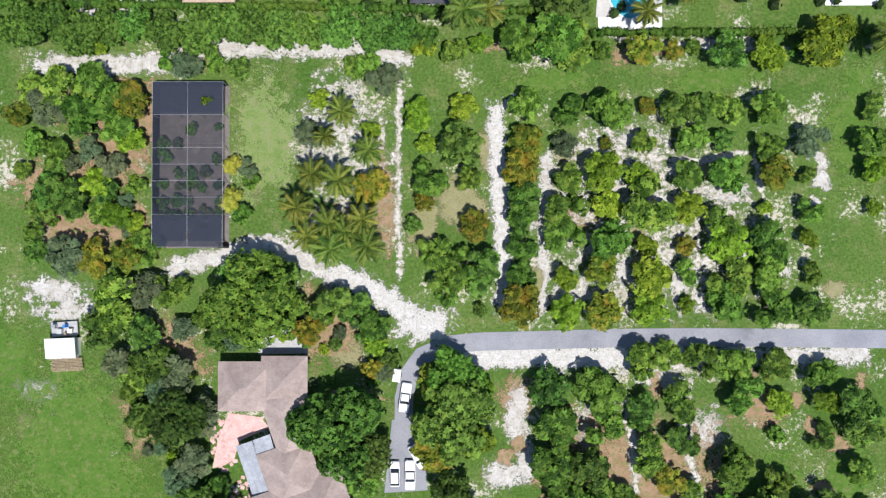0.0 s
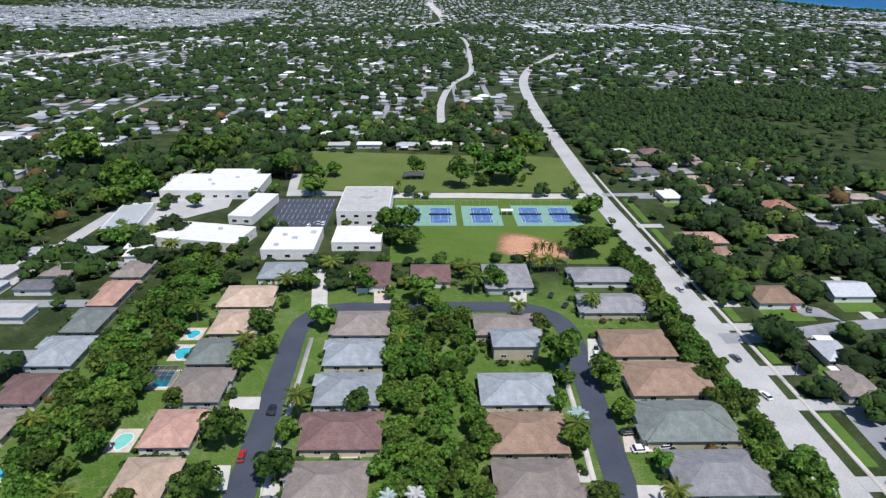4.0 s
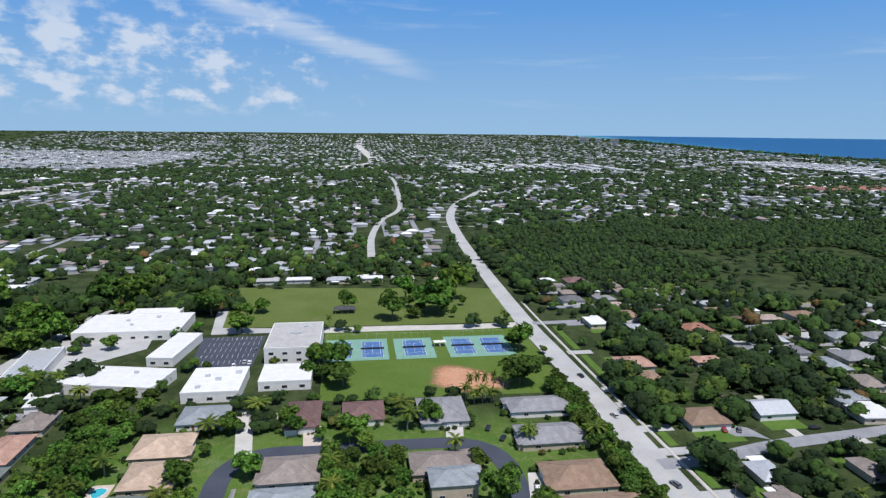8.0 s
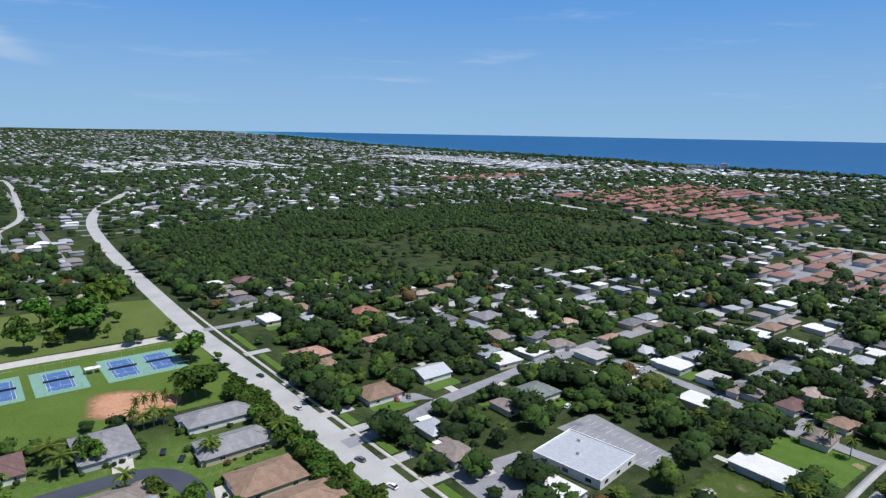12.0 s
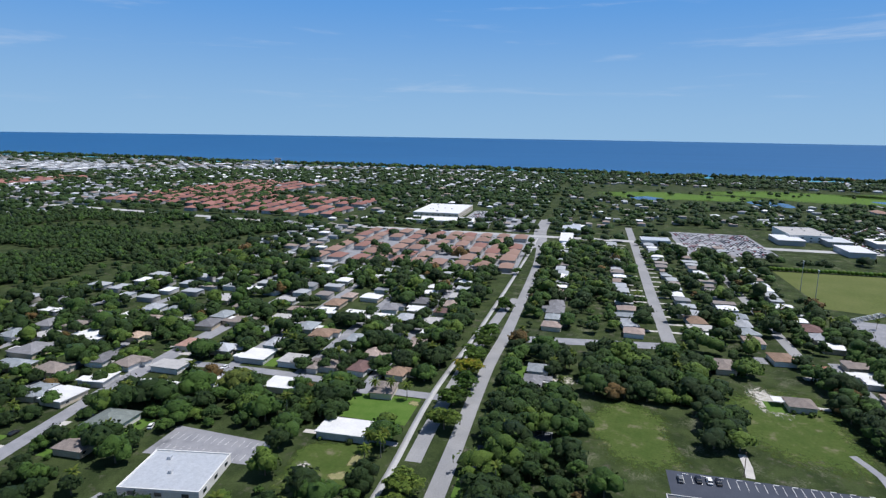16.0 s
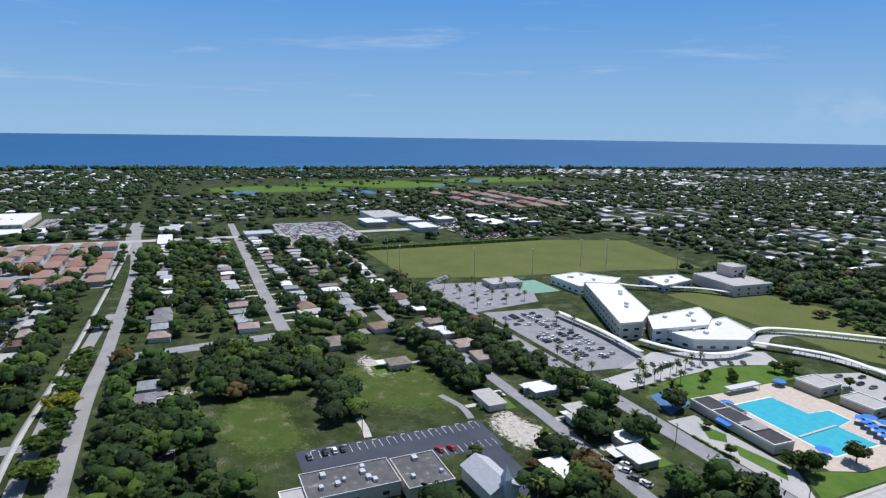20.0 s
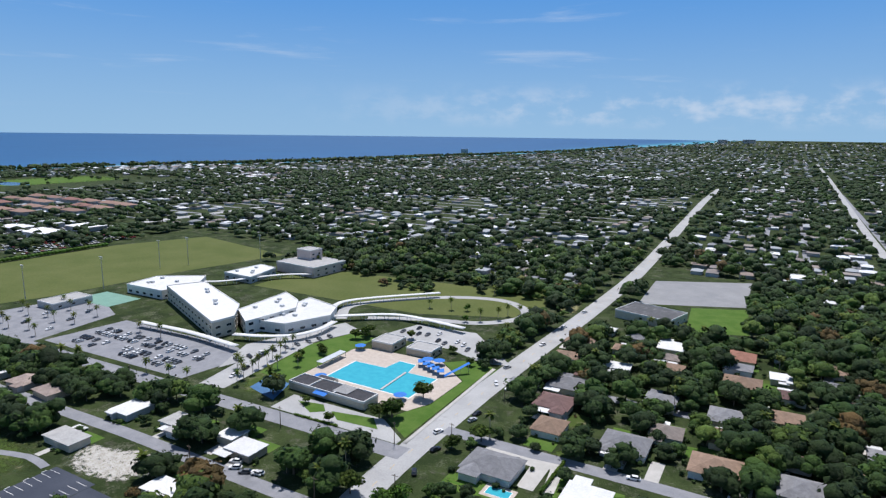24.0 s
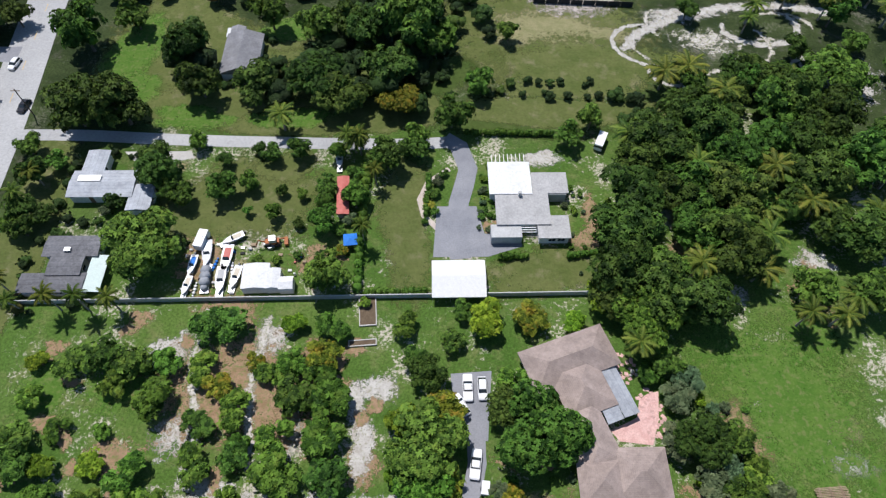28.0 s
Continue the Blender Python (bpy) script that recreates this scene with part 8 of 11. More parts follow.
for x, y, r in ((-3, 4.85, math.pi), (2, 4.85, math.pi), (6.75, 1, math.pi / 2), (-4.65, 0, -math.pi / 2), (-5, 8.25, math.pi), (-7, 8.25, math.pi)):
    window(vil, x, y, 0.9, r, 1.7, 1.2)
part("door", DOOR[0], vil, "brown front door", (4.4, 4.86, 0), math.pi)
for k, (x, y, rx, ry, m) in enumerate(((-14, -77, 4, 4, SOIL), (-34, -72, 5, 6, SOIL), (-36, -80, 3, 7, SOIL), (-23, -66, 8, 3, SAND), (-33, -64, 6, 3, SAND), (-26, -97, 8, 3, SAND), (7, -85, 5, 12, DRY), (6, -70, 5, 7, DRY), (45, -85, 24, 16, YARD), (48, -68, 10, 8, SOIL), (35, -95, 10, 5, YARD), (6, -80, 8, 22, YARD), (-28, -66, 22, 7, YARD), (65, -95, 8, 5, DRY), (40, -66, 12, 5, DRY), (70, -80, 8, 8, GREEN), (24, -68, 6, 8, SOIL))):
    blob("ground_patch", x, y, rx, ry, m, 0.006 + 0.0015 * k, label="bare sandy patch and dry grass in the yard")
for x0, y0, x1, y1 in ((-8.2, -104.9, -30.1, -104.4), (-14, -68.9, -20.7, -69.4), (-38, -70, -40, -84), (-29, -69, -36, -70), (0.8, -92, 1.5, -80)):
    hedge(x0, y0, x1, y1, 1.4, 1.8)
hedge(15.2, -98, 16.0, -60.6, 2.3, 2.6, label="tall clipped green hedge between the plots")
hedge(14.6, -60.9, 1.2, -60.9, 1.6, 1.6)
ribbon("garden_path", [(-4, -94), (1, -90), (3, -85), (2, -80.5), (-1, -77)], 1.3, DRIVE_TAN, 0.05, "curving pale brick garden edge", "path")
for x, y, r, kd in ((-0.5, -86, 1.6, "orchard_deep"), (0.6, -83, 1.3, "shrub_yellow"), (-0.5, -81, 1.2, "orchard_deep"), (-1.4, -89.5, 1.4, "shrub_grey"), (-2.6, -92, 1.3, "orchard_deep"), (1.6, -78.6, 1.0, "orchard"), (24, -78, 3.3, "street_lime"), (23, -65.5, 3.6, "street"), (24.5, -84, 2.6, "street_lime"), (17.6, -85, 3.0, "street"), (24.8, -89.5, 2.4, "orchard_deep"), (18, -92, 2.2, "orchard_deep"), (18.6, -79, 1.6, "shrub_grey"), (20, -71, 1.7, "orchard_rust"), (20.4, -76, 1.6, "orchard_deep"), (11, -95, 4.6, "street_dark"), (6, -98.5, 2.6, "street_dark"), (13, -89, 2.2, "palm"), (15, -73, 2.2, "palm"), (14.4, -58.4, 1.6, "orchard"), (17, -98.5, 2.8, "palm"), (20, -100, 2.8, "palm"), (37.5, -68.6, 1.6, "orchard_deep"), (33.5, -68.8, 1.4, "orchard"), (29, -70, 1.3, "orchard_deep"), (88, -62, 2.6, "palm"), (84, -57.5, 2.4, "palm"), (76, -57.6, 2.6, "palm"), (70, -57.2, 2.4, "palm"), (64, -57.4, 2.6, "palm"), (90, -90, 2.6, "palm"), (91, -83, 2.6, "palm"), (87, -95, 3.0, "street"), (86, -80, 2.8, "street_dark"), (89, -76, 3.0, "street_dark"), (64, -93.5, 4.6, "street_dark"), (60, -86, 3.0, "street"), (73, -82, 1.8, "shrub_grey")):
    tree(kd, x, y, r)
wallrow = root("boundary_wall", 30, -59.6, 0, 0.4, label="long low grey boundary wall between the plots", category="wall", kind="structure")
for i in range(30):
    part("wall_panel", Geo().box(-62 + i * 4.1, -0.1, 0, -62 + i * 4.1 + 4.06, 0.1, 1.5).mesh("wall_panel", WALL_GREY), wallrow)
    part("pier", Geo().box(-62.2 + i * 4.1, -0.16, 0, -61.9 + i * 4.1, 0.16, 1.6).mesh("pier", WALL_GREY), wallrow)
for k in range(40):
    x, y = (rng.uniform(-38, -30), rng.uniform(-88, -64)) if k % 2 else (rng.uniform(-14, -10), rng.uniform(-95, -72))
    tree(("orchard_deep", "shrub_grey", "orchard")[k % 3], x, y, rng.uniform(0.5, 1.1))


def boat(x, y, rot, length=6.0, colour="white", tarp=None):
    ob = root("boat", x, y, 0, rot, label=f"{'covered ' if tarp else ''}white fibreglass motorboat on a trailer", category="boat", group="stored boats")
    L, W = length / 2, length * 0.17
    g = Geo()
    sec = ((-L, W * 0.9, 0.5), (-L * 0.2, W, 0.45), (L * 0.5, W * 0.75, 0.5), (L, 0.05, 0.75))
    v = [p for sx, sw, sz in sec for p in ((sx, -sw, 1.25), (sx, sw, 1.25), (sx, sw * 0.4, sz), (sx, -sw * 0.4, sz))]
    f = [(3, 2, 1, 0), (12, 13, 14, 15)] + [(i * 4 + j, i * 4 + (j + 1) % 4, i * 4 + 4 + (j + 1) % 4, i * 4 + 4 + j) for i in range(3) for j in range(4)]
    part("hull", g.add(v, f).mesh("hull", CAR[colour]), ob)
    part("cockpit", Geo().box(-L * 0.75, -W * 0.6, 1.2, L * 0.1, W * 0.6, 1.29).mesh("cockpit", tarp or WALL_CREAM), ob)
    part("windscreen", Geo().add([(L * 0.15, -W * 0.6, 1.25), (L * 0.15, W * 0.6, 1.25), (-L * 0.02, W * 0.55, 1.7), (-L * 0.02, -W * 0.55, 1.7)], ((0, 1, 2, 3),)).mesh("windscreen", GLASS), ob)
    part("outboard", Geo().box(-L - 0.45, -0.18, 0.7, -L, 0.18, 1.6).mesh("outboard", CAR["black"]), ob)
    part("trailer", Geo().box(-L * 0.8, -W * 0.7, 0.3, L * 1.25, W * 0.7, 0.5).mesh("trailer", STEEL), ob)
    return ob


for x, y, r, L, c, tp in ((48.6, -70.5, 96, 6.5, "silver", STEEL), (51.2, -67.5, 84, 5, "white", BLUE), (44.2, -69, 88, 7, "white", RED_METAL), (44.6, -63.8, 92, 6.5, "white", WALL_GREY), (41.6, -64.5, 80, 5.5, "white", None), (51.4, -62.6, 80, 4.6, "white", None), (43.6, -74.2, 30, 5, "white", None), (22, -96.2, 93, 5.2, "white", None)):
    boat(x, y, r, L, c, tp)
for k, (x, y, w, d) in enumerate(((37, -64, 5.6, 6.0), (33.3, -63.4, 3.0, 4.8), (30.5, -62.3, 3.0, 3.0))):
    s = root("storage_shed", x, y, 0, 2, label="white metal-roofed storage shed in the yard", category="shed", group="yard sheds")
    part("wall", Geo().box(-w / 2 + 0.1, -d / 2 + 0.1, 0, w / 2 - 0.1, d / 2 - 0.1, 2.3).mesh("wall", WALL_WHITE), s)
    part("roof", Geo().hip(-w / 2, -d / 2, w / 2, d / 2, 2.35, 0.4, 0.1, gable=True).mesh("roof", ROOF["white"]), s)
rs = root("long_shed", 20.3, -85, 0, 3, label="long narrow shed under a faded red metal roof", category="shed")
part("wall", Geo().box(-1.1, -5, 0, 1.1, 5, 2).mesh("wall", WALL_GREY), rs)
part("roof", Geo().hip(-1.4, -5.4, 1.4, 5.4, 2.05, 0.3, 0.08, gable=True).mesh("roof", RED_METAL), rs)
for k in range(24):
    x, y = rng.uniform(17, 44), rng.uniform(-74, -62)
    w, h = rng.uniform(0.4, 1.3), rng.uniform(0.3, 1.0)
    tagged(new("yard_crate", Geo().box(x - w / 2, y - w / 3, 0, x + w / 2, y + w / 3, h).mesh("yard_crate", (WALL_WHITE, TIMBER, STEEL, BLUE, WALL_GREY, RED_METAL)[k % 6])), "discarded crate in the cluttered yard", "crate", "yard clutter")
hull = root("covered_boat", 47.9, -64.8, 0, 93, label="large boat under a grey shrink-wrap cover", category="boat", group="stored boats")
part("cover", mesh_arrays("cover", *core(np.array([[0, 0, 1.1], [1.4, 0, 1.1], [-1.4, 0, 1.15], [2.6, 0, 0.9]]), [1.35, 1.3, 1.3, 0.9], 0.8), ROOF["shingle"]), hull, "grey wrinkled cover")
part("trailer", Geo().box(-3.2, -0.9, 0.25, 3.8, 0.9, 0.45).mesh("trailer", STEEL), hull)
boxt = root("box_trailer", 50.2, -73.6, 0, 80, label="white boxy travel trailer in the boat yard", category="trailer")
part("box", Geo().box(-2.2, -1.0, 0.5, 2.2, 1.0, 2.4).mesh("box", CAR["white"]), boxt)
part("hatch", Geo().box(-0.4, -0.4, 2.4, 0.4, 0.4, 2.55).mesh("hatch", STEEL), boxt)
for k, (x, y, r, c) in enumerate(((40.4, -66.5, 84, "yellow"), (42.8, -66.8, 95, "white"), (46.6, -68, 78, "blue"), (49.8, -62, 86, "white"))):
    kay = root("kayak", x, y, 0.1, r, label=f"{c} plastic kayak lying in the boat yard", category="kayak", group="kayaks")
    part("hull", mesh_arrays("hull", *core(np.array([[0, 0, 0.22], [0.8, 0, 0.22], [-0.8, 0, 0.22], [1.5, 0, 0.24], [-1.5, 0, 0.24]]), [0.42, 0.4, 0.4, 0.26, 0.26], 0.6), {"yellow": surface("yellow_plastic", (0.6, 0.42, 0.03), (0.66, 0.48, 0.05), 2.0, 0.4), "white": CAR["white"], "blue": BLUE}[c]), kay)
dig = root("tractor", 35, -73.2, 0, 8, label="rusty orange backhoe tractor on the grass", category="tractor")
RUST = surface("orange_machine_paint", (0.42, 0.13, 0.03), (0.3, 0.11, 0.05), 1.2, 0.6)
part("body", Geo().box(-1.6, -0.6, 0.7, 1.4, 0.6, 1.5).mesh("body", RUST), dig)
part("cab", Geo().box(-1.0, -0.7, 1.5, 0.5, 0.7, 2.5).mesh("cab", STEEL), dig, "grey cab canopy")
part("bucket", Geo().box(-3.4, -1.0, 0.2, -2.6, 1.0, 0.9).mesh("bucket", RUST), dig)
part("loader_arm", Geo().box(-2.7, -0.7, 0.8, -1.5, -0.5, 1.1).mesh("loader_arm", RUST), dig)
part("boom", Geo().tube((1.4, 0, 1.2), (2.6, 0.3, 2.6), 0.18, 0.14, 6).tube((2.6, 0.3, 2.6), (3.6, 0.4, 0.6), 0.14, 0.1, 6).mesh("boom", RUST), dig)
for sx, rr in ((-1.1, 0.5), (0.9, 0.75)):
    for sy in (-0.8, 0.8):
        part("wheel", Geo().tube((sx, sy - 0.18, rr), (sx, sy + 0.18, rr), rr, rr, 12).mesh("wheel", TYRE), dig)
tarp = root("canopy_tent", 17.9, -73, 0, 6, label="small bright blue pop-up canopy in the yard", category="canopy")
part("canopy", Geo().hip(-1.5, -1.5, 1.5, 1.5, 2.0, 0.5, 0.06).mesh("canopy", BLUE), tarp)
for x in (-1.4, 1.4):
    for y in (-1.4, 1.4):
        part("pole", Geo().box(x - 0.03, y - 0.03, 0, x + 0.03, y + 0.03, 2.0).mesh("pole", STEEL), tarp)


def ranch(x, y, label, wall, *blocks):
    """A low sprawling house of several roof blocks (x0, y0, x1, y1, eaves, rise, roof, words)."""
    ob = root("house", x, y, 0, 0, label=label, category="house", group="houses")
    for k, (x0, y0, x1, y1, z, up, roof, words) in enumerate(blocks):
        e = 0.5
        part("wall", Geo().box(x0 - x + e, y0 - y + e, -0.1, x1 - x - e, y1 - y - e, z - 0.1).mesh("wall", wall), ob)
        part("roof", Geo().hip(x0 - x, y0 - y, x1 - x, y1 - y, z, up, 0.15, gable=True).mesh("roof", ROOF[roof]), ob, words)
        window(ob, (x0 + x1) / 2 - x - 1.5, y1 - y - e, 0.9, math.pi, 1.8, 1.2)
        window(ob, x0 - x + e, (y0 + y1) / 2 - y, 0.9, -math.pi / 2, 1.5, 1.2)
    HOUSES.append((x, y, 18, 16, 2))
    return ob


ra = ranch(73, -89, "low ranch house under pale grey shingle gables", WALL_WHITE, (67.4, -92, 82.2, -84.4, 2.8, 0.5, "shingle", "pale grey shingle roof"), (75.4, -98, 80.6, -88.2, 2.9, 0.35, "shingle", ""), (62.8, -88, 68.2, -80.8, 2.6, 0.35, "shingle", ""))
part("patch", Geo().box(2.2, -1.2, 3.42, 7.4, 0.6, 3.5).mesh("patch", TRIM), ra, "white roof coating patch")
part("door", DOOR[0], ra, "brown front door", (4.0, 4.1, 0), math.pi)
rb = ranch(76, -67, "low house under weathered dark grey shingle roofs", WALL_GREY, (70.6, -74, 82.4, -68.8, 2.9, 0.3, "slate", "weathered dark shingle roof"), (73, -69.4, 80.2, -64.2, 3.0, 0.25, "slate", ""), (71.8, -65, 85.2, -60.4, 2.6, 0.3, "slate", ""))
part("porch_roof", pent(-7.6, -2.4, -4.1, 6.4, 2.3, 2.55, "u").mesh("porch_roof", surface("pale_green_metal", (0.50, 0.60, 0.56), (0.56, 0.66, 0.62), 0.8, 0.6)), rb, "pale green metal porch roof")
for y in (-2, 6):
    part("post", Geo().box(-7.5, y - 0.07, 0, -7.36, y + 0.07, 2.25).mesh("post", TRIM), rb)
part("roof_vent", Geo().box(0.4, -3.8, 3.1, 1.8, -2.8, 3.5).mesh("roof_vent", STEEL), rb, "dark metal roof vent")
slab("driveway", [(74, -100), (58, -100), (57, -98), (62, -96.4), (70, -96)], CONCRETE, 0.052, label="pale gravel parking strip by the lane", category="driveway")
for k in range(20):
    x, y = rng.uniform(39, 53), rng.uniform(-75, -61)
    w, h = rng.uniform(0.3, 0.9), rng.uniform(0.2, 0.8)
    tagged(new("yard_crate", Geo().box(x - w / 2, y - w / 3, 0, x + w / 2, y + w / 3, h).mesh("yard_crate", (STEEL, WALL_GREY, TIMBER, TYRE, WALL_GREY, TYRE)[k % 6])), "discarded crate in the cluttered yard", "crate", "yard clutter")
van = root("camper", -41, -101.3, 0, -25, label="small white camper van parked by the hedge", category="van")
part("body", Geo().box(-1.0, -2.4, 0.35, 1.0, 2.4, 2.3).mesh("body", CAR["white"]), van)
part("windows", Geo().box(-1.02, 1.2, 1.3, 1.02, 2.42, 1.95).mesh("windows", GLASS), van)
for sx in (-0.95, 0.95):
    for sy in (-1.5, 1.5):
        part("wheel", car_meshes("white", "car")[3], van, at=(sx, sy, 0.33), rz=math.pi / 2)
beds = ((13.5, -56.8, 3.6, 7.0), (14.2, -49.6, 5.6, 1.4))
for x, y, w, d in beds:
    b = root("raised_bed", x, y, 0, 4, label="raised garden bed edged with pale timber", category="garden bed", group="raised beds")
    for x0, y0, x1, y1 in ((-w / 2, -d / 2, w / 2, -d / 2 + 0.2), (-w / 2, d / 2 - 0.2, w / 2, d / 2), (-w / 2, -d / 2 + 0.2, -w / 2 + 0.2, d / 2 - 0.2), (w / 2 - 0.2, -d / 2 + 0.2, w / 2, d / 2 - 0.2)):
        part("board", Geo().box(x0, y0, 0, x1, y1, 0.4).mesh("board", CONCRETE), b)
    part("soil", Geo().box(-w / 2 + 0.2, -d / 2 + 0.2, 0, w / 2 - 0.2, d / 2 - 0.2, 0.3).mesh("soil", surface("garden_soil", (0.1, 0.07, 0.045), (0.15, 0.11, 0.07), 1.5, 0.95)), b)

# ---- tree belts ----
grove("street street_dark street street_dark", -109, 92, -86, 262, 5.8, 3.4, 5.2, 21, 0.95)
grove("street street_dark street street_lime", -13.5, 92, 14, 207, 5.5, 2.6, 4.6, 22, 0.9)
grove("street street_rust street_dark", -14, 93, 10, 112, 6, 2.2, 3.4, 29, 0.5)
grove("street_dark street street_dark", 84, 90, 94, 262, 4.8, 3.0, 4.6, 23, 0.95)
grove("street_dark street street_dark", 88, 38, 97, 92, 6.5, 3.2, 4.8, 93, 0.9)
grove("street palm", -19, 212, 13, 226, 8, 2.4, 3.2, 24, 0.6)
grove("street street_dark", 51, 52, 88, 86, 8, 2.4, 3.8, 25, 0.55)
wood(96, -60, 99, 60, 9, 2.4, 3.6, 26, 0.35)
wood(-118, 50, -82, 80, 7, 2.4, 3.6, 27, 0.5)
wood(-175, 236, -95, 266, 7, 2.6, 4.0, 28, 0.8)
wood(-84, 226, 40, 256, 7.5, 2.6, 4.4, 30, 0.7)
wood(-160, 262, -138, 296, 8, 3.0, 5.0, 71, 0.8)
wood(-92, 254, -78, 296, 8, 2.6, 4.0, 72, 0.7)
wood(-175, 392, -70, 440, 9, 3.4, 6.0, 73, 0.8)
wood(-175, 318, -142, 360, 9, 3.0, 5.0, 74, 0.6)
wood(-4, -150, 92, -112, 9, 3.0, 5.6, 31, 0.6)
wood(-4, -193, 96, -152, 7.5, 2.6, 4.8, 32, 0.7)
wood(-50, -258, 96, -206, 8.5, 2.6, 7.4, 33, 0.56)
wood(-55, -365, 92, -268, 9, 2.6, 8.0, 34, 0.62)
wood(-88, -480, 6, -366, 9, 3.4, 7.6, 58, 0.9)
wood(-170, -365, -58, -236, 9, 3.6, 8.0, 59, 0.75)
grove("street_dark street palm street_lime street_dark", -96, -130, -58, -72, 8, 3.6, 5.2, 35, 0.9)
grove("street_dark street palm street_dark", -130, -165, -96, -60, 9, 3.8, 5.4, 36, 0.8)
wood(122, -128, 150, -66, 8, 2.8, 5.0, 37, 0.75)
wood(240, -130, 335, -112, 8, 4.4, 6.6, 38, 0.9)
wood(238, -166, 420, -142, 9, 4.0, 6.4, 64, 0.85)
wood(268, -66, 338, -4, 9, 4.4, 7.2, 39, 0.95)
wood(262, 22, 338, 33, 8, 3.6, 5.8, 65, 0.9)
wood(226, -68, 268, -50, 9, 5.4, 7.6, 40, 0.95)
wood(196, -8, 262, 4, 8, 4.2, 6.4, 41, 0.9)
wood(234, 4, 270, 34, 8, 4.0, 6.4, 66, 0.95)
wood(197, -6, 214, 19, 8, 3.6, 5.6, 67, 0.9)
wood(114, 66, 160, 108, 9, 3.0, 6.0, 42, 0.8)
wood(216, 66, 345, 120, 9, 2.8, 6.4, 68, 0.72)
wood(192, 108, 236, 160, 8, 3.0, 6.0, 69, 0.8)
wood(118, 104, 152, 150, 9, 2.4, 3.8, 43, 0.35)
wood(118, 165, 330, 345, 9, 2.2, 5.6, 44, 0.5)
for x, y, r, kd in ((161, 51.5, 5.2, "street_dark"), (176, 50.5, 5.6, "street_dark"), (223, 48.2, 5.2, "street_dark"), (246, 49.2, 5.8, "street_dark"), (263, 46.6, 4.8, "street_dark"), (281, 49.4, 5.4, "street_rust"), (299, 49.6, 5.4, "street_dark"), (320, 48.6, 5.0, "street_dark"), (338, 47.6, 5.4, "street_dark"), (398, 45.6, 4.8, "street_dark")):
    tree(kd, x, y, r * 1.4, 9.0)
for box, gap, keep, sd in (((362, -27, 690, 4), 8.5, 0.7, 81), ((362, -92, 690, -81), 8, 0.75, 82), ((362, -133, 690, -124), 9, 0.6, 83), ((362, -47, 690, -43), 12, 0.5, 84), ((362, -65, 690, -61), 12, 0.5, 85)):
    wood(*box, gap, 2.2, 4.8, sd, keep, sprays=30)
wood(240, -160, 330, -112, 9, 4.6, 7.4, 86, 0.8, label="tall dark trees beside the narrow street")
wood(430, 47, 690, 51, 13.5, 4.0, 5.6, 45, 0.85, label="round dark oaks lining the road")
wood(200, 23, 340, 34, 8.5, 4.0, 6.4, 46, 0.9, label="dark leafy trees overhanging the road")
wood(112, 64, 690, 78, 9.5, 3.0, 5.6, 92, 0.6, sprays=44)
wood(360, 24, 640, 33, 9, 2.2, 3.4, 47, 0.7)

# ---- park and school to the north ----
slab("tennis_court", rect(-18.5, 300.5, 14.5, 333), COURT_GREEN, 0.06, label="green court surround with two blue tennis courts", category="tennis court")
slab("tennis_court", rect(18, 300.3, 39, 332), COURT_GREEN, 0.06, label="green court surround with one blue tennis court", category="tennis court")
slab("tennis_court", rect(46, 300, 81, 332.5), COURT_GREEN, 0.06, label="green court surround with two blue tennis courts", category="tennis court")
for cx in (-10.2, 6.2, 28.5, 55, 71.5):
    c = root("court", cx, 316.5, 0.06, 0, label="blue tennis court with white lines and a net", category="tennis court", group="tennis courts")
    part("surface", Geo().box(-5.5, -11.9, 0, 5.5, 11.9, 0.012).mesh("surface", COURT_BLUE), c)
    ln = Geo()
    for x in (-5.5, -4.1, 4.1, 5.4):
        ln.box(x, -11.9, 0.014, x + 0.12, 11.9, 0.018)
    for y in (-11.9, -6.4, 6.4, 11.8):
        ln.box(-5.5, y, 0.0145, 5.5, y + 0.12, 0.0185)
    ln.box(-0.06, -6.4, 0.015, 0.06, 6.4, 0.019)
    part("line", ln.mesh("line", PAINT_WHITE), c)
    part("net", Geo().box(-6.2, -0.03, 0, 6.2, 0.03, 1.0).mesh("net", SCREEN), c)
    for x in (-6.2, 6.2):
        part("post", Geo().tube((x, 0, 0), (x, 0, 1.1), 0.05, 0.05, 6).mesh("post", STEEL), c)
for x0, x1 in ((-18.5, 14.5), (18, 39), (46, 81)):
    fn = root("court_fence", (x0 + x1) / 2, 316.5, 0, 0, label="tall green chain-link court fence on posts", category="fence", group="court fences")
    half = (x1 - x0) / 2
    post_m = Geo().tube((0, 0, 0), (0, 0, 3.2), 0.05, 0.05, 5).mesh("post", STEEL)
    for i in range(7):
        for y in (-16, 16):
            part("post", post_m, fn, at=(-half + i * half / 3, y, 0))
    for y in (-16, 16):
        part("rail", Geo().tube((-half, y, 3.2), (half, y, 3.2), 0.04, 0.04, 5).mesh("rail", STEEL), fn)
